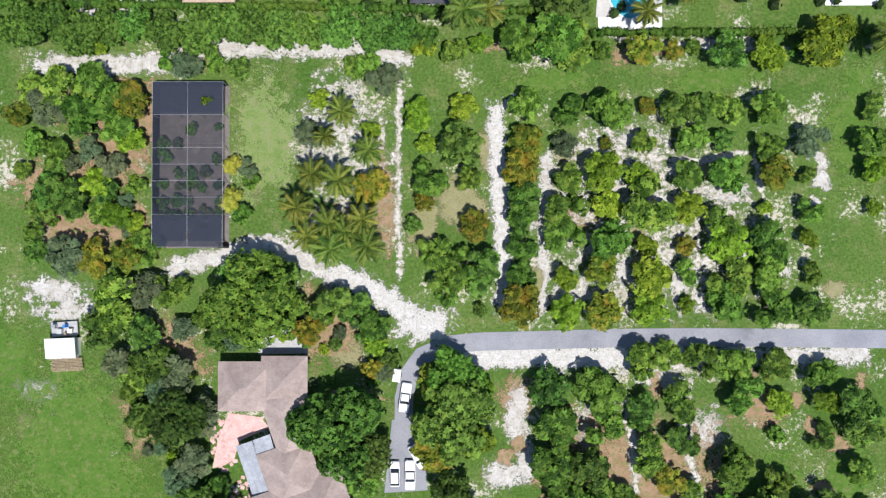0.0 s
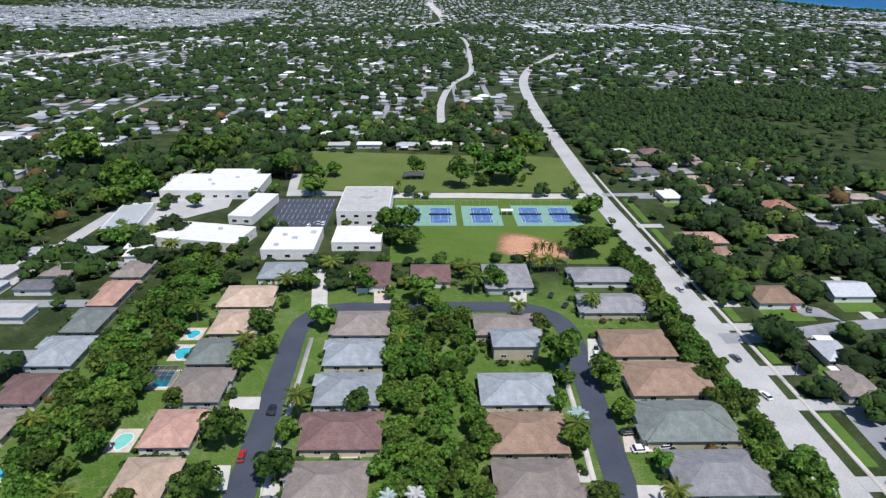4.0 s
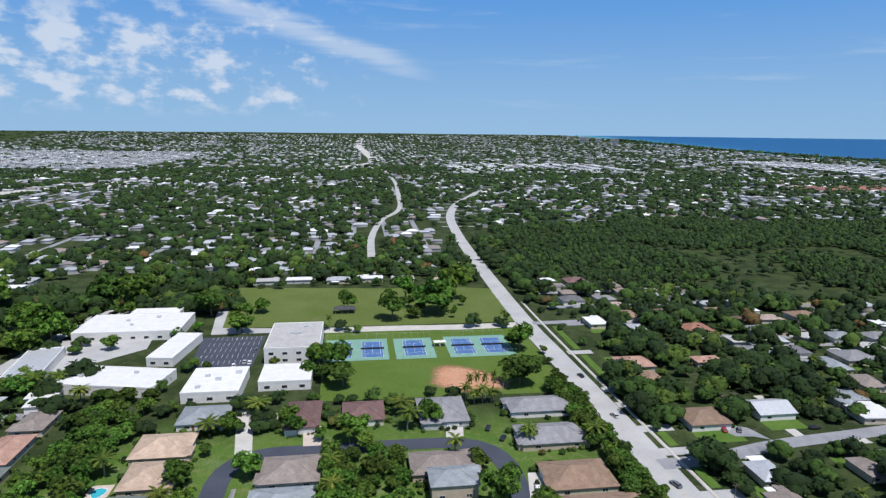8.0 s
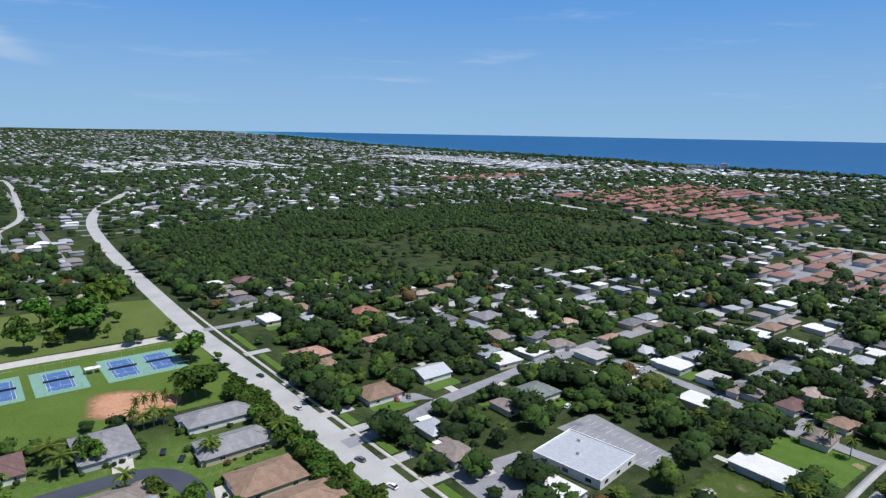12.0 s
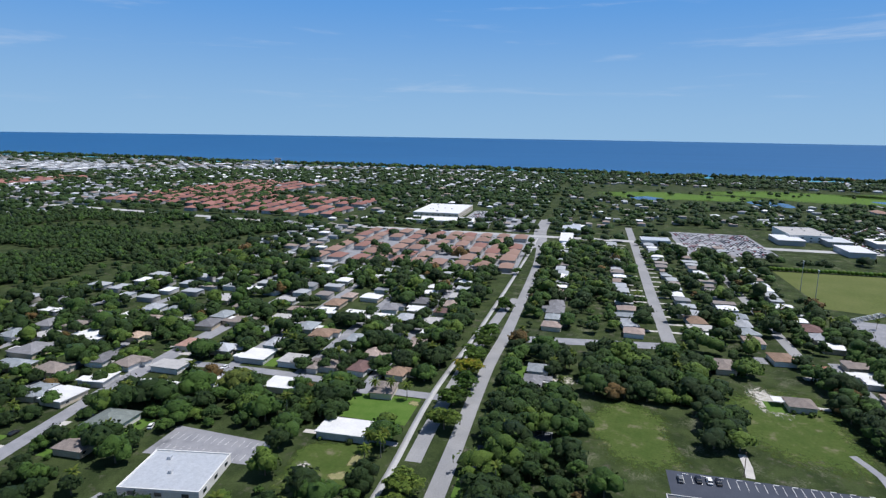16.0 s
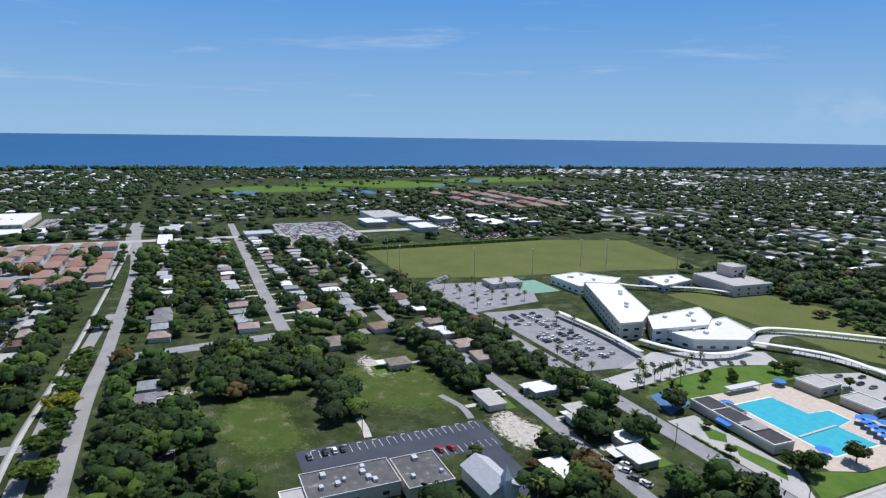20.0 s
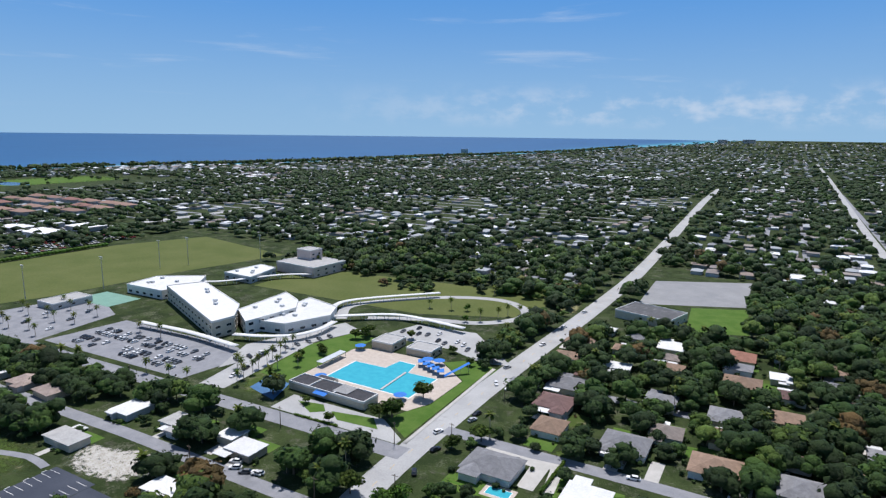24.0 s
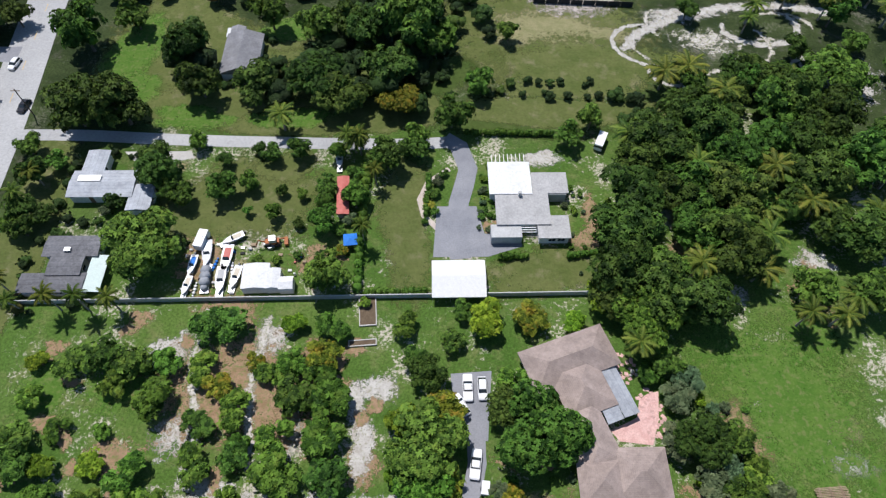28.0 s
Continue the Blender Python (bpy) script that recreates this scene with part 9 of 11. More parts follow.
for cx in (40.8, 44.2):
    s = root("shelter", cx, 318, 0, 0, label="small white-roofed bench shelter between the courts", category="shelter", group="court shelters")
    part("roof", Geo().hip(-1.7, -1.9, 1.7, 1.9, 2.6, 0.6, 0.12).mesh("roof", ROOF["white"]), s)
    for x in (-1.4, 1.4):
        for y in (-1.6, 1.6):
            part("post", Geo().box(x - 0.06, y - 0.06, 0, x + 0.06, y + 0.06, 2.5).mesh("post", TRIM), s)
    part("bench", Geo().box(-1.2, -0.3, 0.35, 1.2, 0.3, 0.45).mesh("bench", TIMBER), s)
ribbon("park_path", [(-22, 351), (20, 351), (60, 349), (95, 350)], 9.5, CONCRETE, 0.06, "pale concrete park service road", "path", rounded=False)
slab("park_lawn", [(-84, 362), (20, 357), (97, 357), (97, 438), (60, 446), (20, 445), (-88, 458)], PARK, 0.02, label="broad mown park lawn", category="grass")
slab("park_lawn", [(-18, 254), (93, 252), (95, 346), (-20, 346)], PARK_GREEN, 0.022, label="mown lawn round the clay infield", category="grass")
blob("clay_infield", 49, 271, 25, 22, CLAY, 0.04, label="red clay softball infield")
pv = root("pavilion", -9.5, 386, 0, 0, label="dark-roofed open picnic pavilion on the lawn", category="pavilion")
part("roof", Geo().hip(-7, -3.4, 7, 3.4, 3.0, 1.6, 0.2).mesh("roof", ROOF["charcoal"]), pv)
for x in (-6, -2, 2, 6):
    for y in (-2.8, 2.8):
        part("post", Geo().box(x - 0.1, y - 0.1, 0, x + 0.1, y + 0.1, 2.9).mesh("post", TIMBER), pv)
for x, y, r in ((32, 395, 5.5), (50, 400, 4.5), (56, 388, 4.8), (62, 405, 5), (45, 415, 5), (68, 395, 4), (38, 380, 5), (20, 420, 4), (52, 372, 3.4), (58, 368, 3.4)):
    tree("street" if r < 5 else "street_dark", x, y, r * 0.72, 8.5)
tree("street_dark", 33, 372, 6, 7.5)
for x, y, w, rf in ((-70, 468, 20, "gravel"), (-44, 470, 22, "white"), (-16, 467, 18, "shingle"), (8, 470, 20, "white"), (33, 466, 18, "gravel"), (62, 462, 17, "rose")):
    house(x, y, w, 10.5, rf, detail=1)
tree("street_dark", 79, 276, 8.5, 9)
tree("street_dark", 82, 312, 5.5, 8)
for x, y in ((47, 251), (50.5, 252), (54, 251), (58, 252.5), (62, 251)):
    tree("palm", x, y, 2.2, 11)
for x, y in ((92, 270), (93, 285), (95, 300), (86, 345), (90, 360), (88, 330)):
    tree("street_dark", x, y, 2.4)


def flat_block(x, y, w, d, h, roof="white", wall=None, rot=0.0, label="", units=0, name="school_building", category="building", group="", bays=0, rim=None):
    """A flat-roofed block with a parapet, roof plant and a row of windows on each side."""
    ob = root(name, x, y, 0, rot, label=label or f"flat {'white' if roof == 'white' else 'grey'}-roofed school building", category=category, group=group)
    part("wall", Geo().box(-w / 2, -d / 2, -0.1, w / 2, d / 2, h).mesh("wall", wall or WALL_WHITE), ob)
    part("roof", Geo().box(-w / 2 + 0.3, -d / 2 + 0.3, h + 0.004, w / 2 - 0.3, d / 2 - 0.3, h + 0.12).mesh("roof", ROOF[roof]), ob)
    pr = Geo()
    for a in ((-w / 2 - 0.06, -d / 2 - 0.06, w / 2 + 0.06, -d / 2 + 0.29), (-w / 2 - 0.06, d / 2 - 0.29, w / 2 + 0.06, d / 2 + 0.06), (-w / 2 - 0.06, -d / 2 + 0.29, -w / 2 + 0.29, d / 2 - 0.29), (w / 2 - 0.29, -d / 2 + 0.29, w / 2 + 0.06, d / 2 - 0.29)):
        pr.box(a[0], a[1], h - 0.3, a[2], a[3], h + 0.5)
    part("parapet", pr.mesh("parapet", rim or TRIM), ob)
    r = np.random.default_rng(int(abs(x) * 3 + abs(y)))
    for _ in range(units):
        ux, uy, s = r.uniform(-w * 0.38, w * 0.38), r.uniform(-d * 0.35, d * 0.35), r.uniform(0.7, 1.3)
        part("roof_unit", Geo().box(ux - s, uy - s * 0.7, h + 0.1, ux + s, uy + s * 0.7, h + 1.2).mesh("roof_unit", ROOF["metal"]), ob, "grey rooftop air-conditioning unit")
    n = bays or max(2, int(w / 6.5))
    for fl in range(max(1, int(h / 3.6))):
        z = 1.0 + fl * 3.6
        for i in range(n):
            window(ob, -w / 2 + (i + 0.5) * w / n, -d / 2, z, 0.0, 2.6, 1.6, far=True)
        for i in range(max(2, int(d / 8))):
            m = max(2, int(d / 8))
            window(ob, -w / 2, -d / 2 + (i + 0.5) * d / m, z, -math.pi / 2, 2.6, 1.6, far=True)
    return ob


flat_block(-34, 321, 27, 41, 8, "gravel", label="grey-roofed school gymnasium with white rim", units=4)
flat_block(-127, 361, 56, 34, 5, "white", units=3)
flat_block(-122, 383, 28, 10, 5.4, "white")
flat_block(-110, 281, 46, 22, 4.4, "white", units=3, rot=-12)
flat_block(-64, 272, 24, 28, 4.6, "white", units=4)
flat_block(-95, 322, 13, 38, 4.2, "white", rot=-8)
flat_block(-34, 278, 23, 21, 4.2, "white")
flat_block(-155, 305, 16, 38, 4.2, "metal", rot=8, label="pale metal-roofed school wing")
slab("school_car_park", [(-83, 299), (-53, 299), (-53, 345), (-87, 345)], ASPHALT, 0.05, label="dark asphalt school car park with white bays", category="car park")
slab("school_court", [(-170, 300), (-142, 300), (-112, 330), (-120, 396), (-90, 396), (-84, 350), (-50, 350), (-50, 358), (-80, 362), (-84, 404), (-150, 404)], ROAD_PALE, 0.045, label="pale concrete school yard", category="pavement")
bays = Geo()
for r in range(5):
    for i in range(11):
        bays.box(-81 + i * 2.6, 303 + r * 9, 0.055, -80.85 + i * 2.6, 308 + r * 9, 0.06)
tagged(new("parking_bays", bays.mesh("parking_bays", PAINT_WHITE)), "painted white parking bay lines", "road marking", "", "stuff")
for x, y, c in ((-55, 303, "white"), (-57.5, 304, "silver"), (-55, 320, "grey"), (-62, 299.5, "white")):
    car(x, y, 90, c, detail=1, z=0.05)
ribbon("road", [(-176, 210), (-172, 300), (-160, 400), (-150, 480)], 8, ROAD_PALE, 0.06, "pale residential street by the school", "road")
for x, y, r in ((-100, 345, 4), (-92, 355, 4), (-70, 352, 3.5), (-68, 375, 6), (-62, 392, 6), (-80, 300, 3), (-130, 330, 5), (-140, 395, 6), (-158, 350, 5), (-162, 370, 5), (-166, 330, 4), (-72, 290, 3.4), (-145, 270, 6), (-42, 296, 3), (-22, 296, 4), (-16, 300, 3.5), (-24, 283, 5), (-18, 276, 5), (-12, 284, 4)):
    tree(("street_dark", "street", "street_lime")[int(abs(x)) % 3], x, y, r)

# ---- cleared lots, footpath and drives along the main road ----
ribbon("pavement", [(113, 66), (113, 140), (111.5, 230), (110, 330), (110, 400)], 1.6, CONCRETE, 0.1, "pale footpath along the main road", "pavement", thick=0.1)
for y in (92, 118, 150, 168, 196, 214, 236, 252, 300):
    slab("driveway", rect(108.5, y - 2.6, 122, y + 2.6), ROAD_PALE, 0.082, label="pale crossing drive to a house", category="driveway")
for y0, y1 in ((97, 114), (124, 146), (172, 192), (200, 211), (218, 232), (256, 296), (305, 345)):
    slab("verge", rect(113.9, y0, 117.5, y1), LAWN, 0.05, label="strip of grass verge along the road", category="grass")
slab("forecourt", [(120, 108), (150, 105), (153, 146), (122, 150)], ASPHALT_GREY, 0.05, label="grey asphalt forecourt with parking bays", category="car park")
slab("school_car_park", [(180, 106), (196, 108), (200, 150), (178, 150)], ASPHALT_GREY, 0.05, label="grey asphalt car park behind the hall", category="car park")
flat_block(166, 127, 24, 27, 3.1, "metal", rot=8, label="low community hall with a flat pale roof", units=2, name="hall")

slab("corner_lawn", [(222, 64), (248, 64), (248, 94), (224, 97)], LAWN, 0.036, label="mown corner lawn beside a white-roofed house", category="grass")
blob("rough_grass", 187, 82, 16, 17, MEADOW, 0.04, plateau=True, label="rough grassy lot with pale bare spots", category="grass")
for k, (x, y, rx, ry, m) in enumerate(((184, 90, 4, 3, SAND), (192, 74, 5, 3, DRY), (181, 76, 4, 4, DRY), (243, 66, 4, 3, DRY))):
    blob("bare_ground", x, y, rx, ry, m, 0.044 + 0.0004 * k, seed=k, label="pale bare ground in the grass", category="ground cover")
slab("house_path", [(205, 62.5), (208, 62.5), (209, 73), (206, 73)], ROAD_PALE, 0.055, label="pale concrete drive to the white-roofed house", category="driveway")
for x, y, h in ((199, 71, 8), (196, 65.5, 9), (191, 70, 7), (201, 66, 8.5), (206, 68, 7.5), (246, 70, 8), (246.5, 77, 9), (246, 85, 8)):
    tree("palm", x, y, 2.9, h)
# open lawns between the trees south of the narrow lane
for k, (x, y, rx, ry) in enumerate(((80, -136, 9, 15), (60, -111, 13, 4.5), (35, -110.5, 11, 4.5), (40, -144, 7, 7), (76, -122, 8, 6))):
    blob("open_lawn", x, y, rx, ry, GREEN, 0.047 + 0.0004 * k, seed=k, plateau=True, label="open green lawn between dark trees", category="grass")

# ---- solar panels and screened pool cages of the estate ----
def solar(x, y, z, w, d, rows, rot=0.0, tilt=18.0):
    ob = root("solar_panels", x, y, z, rot, label="dark solar panels on a tiled roof", category="solar panel", group="solar panels")
    ob.rotation_euler = (radians(tilt), 0, radians(rot))
    for i in range(rows):
        part("panel", Geo().box(-w / 2 + i * w / rows, -d / 2, 0, -w / 2 + (i + 0.94) * w / rows, d / 2, 0.06).mesh("panel", PANEL), ob)
    return ob


def pool_cage(x, y, w, d, h=3.0):
    """A screened pool enclosure: white or bronze frame, fine black mesh."""
    ob = root("pool_cage", x, y, 0, 0, label="dark mesh pool enclosure on a slim metal frame", category="pool enclosure", group="pool cages")
    part("screen", Geo().box(-w / 2, -d / 2, h, w / 2, d / 2, h + 0.01).mesh("screen", NET_THIN), ob)
    for i in range(5):
        part("beam", Geo().box(-w / 2 + i * w / 4 - 0.05, -d / 2, h + 0.02, -w / 2 + i * w / 4 + 0.05, d / 2, h + 0.1).mesh("beam", STEEL), ob)
    for i in range(4):
        part("beam", Geo().box(-w / 2, -d / 2 + i * d / 3 - 0.05, h + 0.11, w / 2, -d / 2 + i * d / 3 + 0.05, h + 0.18).mesh("beam", STEEL), ob)
    for sx in (-1, 1):
        for sy in (-1, 1):
            part("post", Geo().box(sx * w / 2 - 0.06, sy * d / 2 - 0.06, 0, sx * w / 2 + 0.06, sy * d / 2 + 0.06, h).mesh("post", STEEL), ob)


solar(70.4, 100.9, 4.4, 3.4, 3.6, 4)
solar(32.2, 58.5, 4.3, 6.6, 3.2, 8, 90, 16)
pool_cage(74.6, 95.5, 13, 6.5)
pool(74.6, 95.5, 7, 3.4, deck=1.5)
pool_cage(-83.4, 164.5, 8, 8)
# more houses of the southern streets
hr2 = np.random.default_rng(61)
for y in (-238, -278, -296, -324, -350):
    for x in range(-52, 92, 20):
        px, py = x + hr2.uniform(-4, 4), y + hr2.uniform(-4, 4)
        if all(abs(px - q[0]) > 16 or abs(py - q[1]) > 14 for q in HOUSES):
            house(px, py, hr2.uniform(12, 16), hr2.uniform(9, 12), ("white", "taupe", "brown", "grey", "maroon", "white")[hr2.integers(6)], detail=1, rot=hr2.uniform(-6, 6))
# pale drives and bright mown front lawns of the suburb houses
drive_rng = np.random.default_rng(84)
drives, lawns = Geo(), Geo()
for hx, hy, w, d, det in HOUSES:
    if det < 2 and (hx > 112 or hy < -150):
        k = drive_rng.choice([-1, 1])
        ox, wd, ln = drive_rng.uniform(-0.35, 0.35) * w, drive_rng.uniform(2.6, 4.6), drive_rng.uniform(6, 10)
        lo, hi = sorted((hy + k * (d / 2 - 0.6), hy + k * (d / 2 + ln)))
        if drive_rng.uniform() < 0.75:
            drives.box(hx + ox, lo, -0.05, hx + ox + wd, hi, 0.052)
        if drive_rng.uniform() < 0.8:
            lo, hi = sorted((hy - k * (d / 2 - 0.5), hy - k * (d / 2 + drive_rng.uniform(4, 9))))
            lawns.box(hx - w * drive_rng.uniform(0.4, 0.7), lo, -0.05, hx + w * drive_rng.uniform(0.4, 0.7), hi, 0.034 + 0.00004 * len(lawns.v))
tagged(new("house_driveways", drives.mesh("house_driveways", CONCRETE)), "pale concrete driveways of the suburban houses", "driveways", "", "stuff")
tagged(new("garden_lawns", lawns.mesh("garden_lawns", LAWN)), "mown green lawns of the suburban gardens", "grass", "", "stuff")
# shrubs along the house walls
rng = np.random.default_rng(77)
sx, sy = [], []
for hx, hy, w, d, det in HOUSES:
    for _ in range(22 if det > 1 else 9):
        t = rng.uniform(0, 4)
        u, k = rng.uniform(-0.5, 0.5), rng.uniform(0.3, 2.6)
        px, py = ((u * w, -d / 2 - k), (w / 2 + k, u * d), (u * w, d / 2 + k), (-w / 2 - k, u * d))[int(t)]
        sx.append(hx + px)
        sy.append(hy + py)
sx, sy = np.array(sx), np.array(sy)
sr = rng.uniform(0.5, 1.3, len(sx))
far_trees("foundation_shrubs", sx, sy, sr, sr * 1.5, 10, 0.4, "clipped garden shrubs along the house walls", lumps=1)

# ---- church and car park to the east ----
slab("church_car_park", [(189, -108), (211, -108), (213, -34), (191, -34)], ASPHALT, 0.05, label="dark asphalt church car park with white bays", category="car park")
slab("church_car_park", [(150, -106), (189, -106), (189, -96), (166, -96), (150, -100)], ASPHALT, 0.048, label="dark asphalt drive by the church", category="car park")
bays = Geo()
for i in range(24):
    bays.box(205.5, -106 + i * 2.9, 0.055, 211, -105.85 + i * 2.9, 0.06)
    bays.box(190.5, -106 + i * 2.9, 0.055, 196, -105.85 + i * 2.9, 0.06)
tagged(new("parking_bays", bays.mesh("parking_bays", PAINT_WHITE)), "painted white parking bay lines", "road marking", "", "stuff")
for i in range(24):
    if i % 2 == 0:
        tagged(new("kerb_stop", Geo().box(211.2, -105 + i * 2.9, 0.05, 211.5, -103.2 + i * 2.9, 0.2).mesh("kerb_stop", PAINT_WHITE)), "white concrete wheel stop", "kerb stop", "kerb stops")
for x, y, c in ((208, -44, "black"), (208, -47.5, "white"), (208, -50.5, "black"), (194, -88, "red"), (207, -38, "grey"), (188, 24, "white")):
    car(x, y, 0 if c != "red" else 10, c, detail=1, z=0.05)
flat_block(181, -46, 16, 30, 4.4, "darkgravel", WALL_CREAM, label="dark grey gravel-roofed church hall with roof units", units=8, name="church_hall", rim=WALL_GREY)
flat_block(178, -70, 20, 16, 4.2, "darkgravel", WALL_CREAM, label="dark grey gravel-roofed annex with roof plant", units=3, name="church_annex", rim=WALL_GREY)
flat_block(172, -28, 20, 9, 4.0, "gravel", WALL_WHITE, label="low grey-roofed church annex", name="church_annex")
ch = root("church", 165, -89, 0, 4, label="white church with a grey gable roof and steeple", category="church")
part("wall", Geo().box(-9.5, -5.2, 0, 9.5, 5.2, 5).mesh("wall", WALL_WHITE), ch)
part("roof", Geo().hip(-10, -5.8, 10, 5.8, 5, 3.2, 0.2, gable=True).mesh("roof", ROOF["metal"]), ch)
part("steeple", Geo().box(-11, -1.2, 0, -8.6, 1.2, 9).hip(-11.2, -1.4, -8.4, 1.4, 9.1, 5.0, 0.1).mesh("steeple", WALL_WHITE), ch)
blob("yard", 284, 8, 13, 11, SAND_THIN, 0.026, plateau=True, label="bare sandy yard round the grey house")
blob("green", 240, -24, 30, 22, MEADOW, 0.02, label="open green lawn between trees")
blob("green", 262, -88, 50, 26, MEADOW, 0.022, label="open green lawn by the cottage")
blob("sand_lot", 196, -120, 21, 11, SAND, 0.04, plateau=True, label="bare white sand lot")
blob("sand_patch", 285, -86, 18, 9, SAND, 0.03, label="thin sandy scrape in the grass")
ribbon("path", [(214, -62), (222, -63), (231, -63)], 3, CONCRETE, 0.05, "short pale concrete path in the lawn", "path", rounded=False)
ribbon("path", [(214, -106), (226, -107), (240, -103)], 3, ASPHALT_GREY, 0.05, "grey asphalt path by the lawn", "path")
slab("basketball_court", rect(215, 6, 231, 30), ASPHALT, 0.05, label="dark asphalt basketball court with white lines", category="court")
ln = Geo()
for x0, y0, x1, y1 in ((215.3, 6.3, 230.7, 6.45), (215.3, 29.5, 230.7, 29.65), (215.3, 6.45, 215.45, 29.5), (230.6, 6.45, 230.75, 29.5), (215.5, 17.9, 230.6, 18.05)):
    ln.box(x0, y0, 0.054, x1, y1, 0.06)
for cx, cy, r in ((223, 18, 1.8), (223, 7, 6), (223, 29, 6)):
    for i in range(28):
        t0, t1 = 2 * math.pi * i / 28, 2 * math.pi * (i + 1) / 28
        y0, y1 = cy + r * math.sin(t0), cy + r * math.sin(t1)
        if 6.5 < y0 < 29.4 and 6.5 < y1 < 29.4:
            ln.add([(cx + (r + k) * math.cos(t), cy + (r + k) * math.sin(t), 0.06) for t, k in ((t0, 0), (t0, 0.15), (t1, 0.15), (t1, 0))], ((0, 1, 2, 3),))
tagged(new("court_lines", ln.mesh("court_lines", PAINT_WHITE)), "white painted basketball court lines", "road marking", "", "structure")
slab("lawn_square", rect(172, 14, 196, 36), LAWN, 0.045, label="bright green square of lawn by the hall", category="grass")
slab("church_car_park", rect(186, 20, 214, 33), ASPHALT, 0.055, label="dark asphalt car park by the court", category="car park")

# ---- school, playing fields and pool grounds to the south-east ----
slab("playing_field", [(462, -168), (586, -168), (584, -378), (552, -462), (408, -430), (430, -330), (440, -235)], TURF, 0.03, label="wide mown playing field", category="field")
slab("school_lawn", [(250, -330), (345, -330), (345, -400), (140, -420), (130, -360), (200, -330)], TURF, 0.034, label="school lawn of dry green grass", category="field")
slab("school_car_park", [(235, -218), (250, -226), (345, -226), (350, -180), (240, -182)], ASPHALT_GREY, 0.05, label="grey asphalt school car park full of cars", category="car park")
slab("school_car_park", [(352, -170), (436, -172), (420, -255), (362, -230)], ASPHALT_GREY, 0.05, label="grey asphalt forecourt car park with palms", category="car park")
slab("school_drive", [(236, -200), (222, -250), (210, -283), (228, -291), (250, -232)], ROAD_PALE, 0.052, label="pale concrete school drive with parked cars", category="road")
slab("school_car_park", [(196, -282), (188, -310), (150, -314), (112, -276), (126, -272), (150, -282)], ROAD_PALE, 0.054, label="pale concrete car park by the pool", category="car park")
ribbon("school_loop", [(235, -296), (248, -320), (236, -345), (200, -378), (165, -388), (142, -372), (140, -352), (158, -332), (190, -322), (222, -306)], 7, ROAD_PALE, 0.06, "pale looping school drive", "road")
def angled_block(pts, h, wall, label, roof="white"):
    """A flat-roofed school wing on an angled plan: walls, roof, parapet and window bands."""
    cx, cy = sum(p[0] for p in pts) / len(pts), sum(p[1] for p in pts) / len(pts)
    ob = root("school_building", cx, cy, 0, 0, label=label, category="building", group="school wings")
    q = [(x - cx, y - cy) for x, y in pts]
    part("wall", Geo().prism(q, -0.1, h).mesh("wall", wall), ob)
    part("roof", Geo().prism([(x * 0.985, y * 0.985) for x, y in q], h + 0.004, h + 0.14).mesh("roof", ROOF[roof]), ob)
    pr = Geo()
    for i, (a, b) in enumerate(zip(q, q[1:] + q[:1])):
        d = math.hypot(b[0] - a[0], b[1] - a[1])
        ux, uy = (b[0] - a[0]) / d, (b[1] - a[1]) / d
        nx, ny = uy, -ux
        pr.add([(a[0] + nx * s, a[1] + ny * s, z) for z in (h - 0.6, h + 0.55) for s in (0.12, -0.25)] + [(b[0] + nx * s, b[1] + ny * s, z) for z in (h - 0.6, h + 0.55) for s in (0.12, -0.25)], ((0, 4, 6, 2), (1, 3, 7, 5), (2, 6, 7, 3), (0, 1, 5, 4), (0, 2, 3, 1), (4, 5, 7, 6)))
        ang = math.atan2(uy, ux)
        for fl in range(max(1, int(h / 4))):
            n = int(d / 7)
            for j in range(n):
                t = (j + 0.5) * d / n
                window(ob, a[0] + ux * t + nx * 0.02, a[1] + uy * t + ny * 0.02, 1.1 + fl * 4.2, ang, 3.4, 1.7, far=True)
    part("parapet", pr.mesh("parapet", TRIM), ob)
    r = np.random.default_rng(int(abs(cx)))
    for _ in range(4):
        i = r.integers(len(q))
        k = r.uniform(0.15, 0.6)
        x, y = q[i][0] * k, q[i][1] * k
        part("roof_unit", Geo().box(x - 1.2, y - 0.9, h + 0.1, x + 1.2, y + 0.9, h + 1.4).mesh("roof_unit", ROOF["metal"]), ob, "grey rooftop air-conditioning unit")
    return ob


angled_block([(271.9, -228.2), (270.1, -242.4), (286.4, -261.8), (351.3, -290.7), (363.6, -269.4)], 10, WALL_CREAM, "long white-roofed two-storey school wing with grey walls")
angled_block([(261.1, -242.4), (256.4, -278.7), (267.3, -292.8), (287.7, -304.1), (283.3, -257.8)], 8, WALL_WHITE, "white-roofed school wing with glass bays")
angled_block([(243.7, -255.4), (232.5, -282.3), (241.0, -299.3), (269.8, -307.1), (267.5, -275.5), (263.3, -251.7)], 6, WALL_WHITE, "white-roofed angular school wing")
angled_block([(367.8, -268.2), (365.8, -297.7), (379.2, -315.3), (408.7, -294.8), (405.0, -267.8)], 6, WALL_WHITE, "white-roofed low school wing by the courts")
angled_block([(350.3, -332.4), (357.8, -366.8), (377.6, -370.8), (380.1, -333.7)], 5, WALL_GREY, "low grey school annex with a white roof")
flat_block(342, -392, 44, 36, 8, "gravel", surface("pink_stucco", (0.55, 0.45, 0.40), (0.6, 0.5, 0.45), 0.4, 0.9), rot=-5, label="pinkish stucco auditorium with a grey roof", units=2)
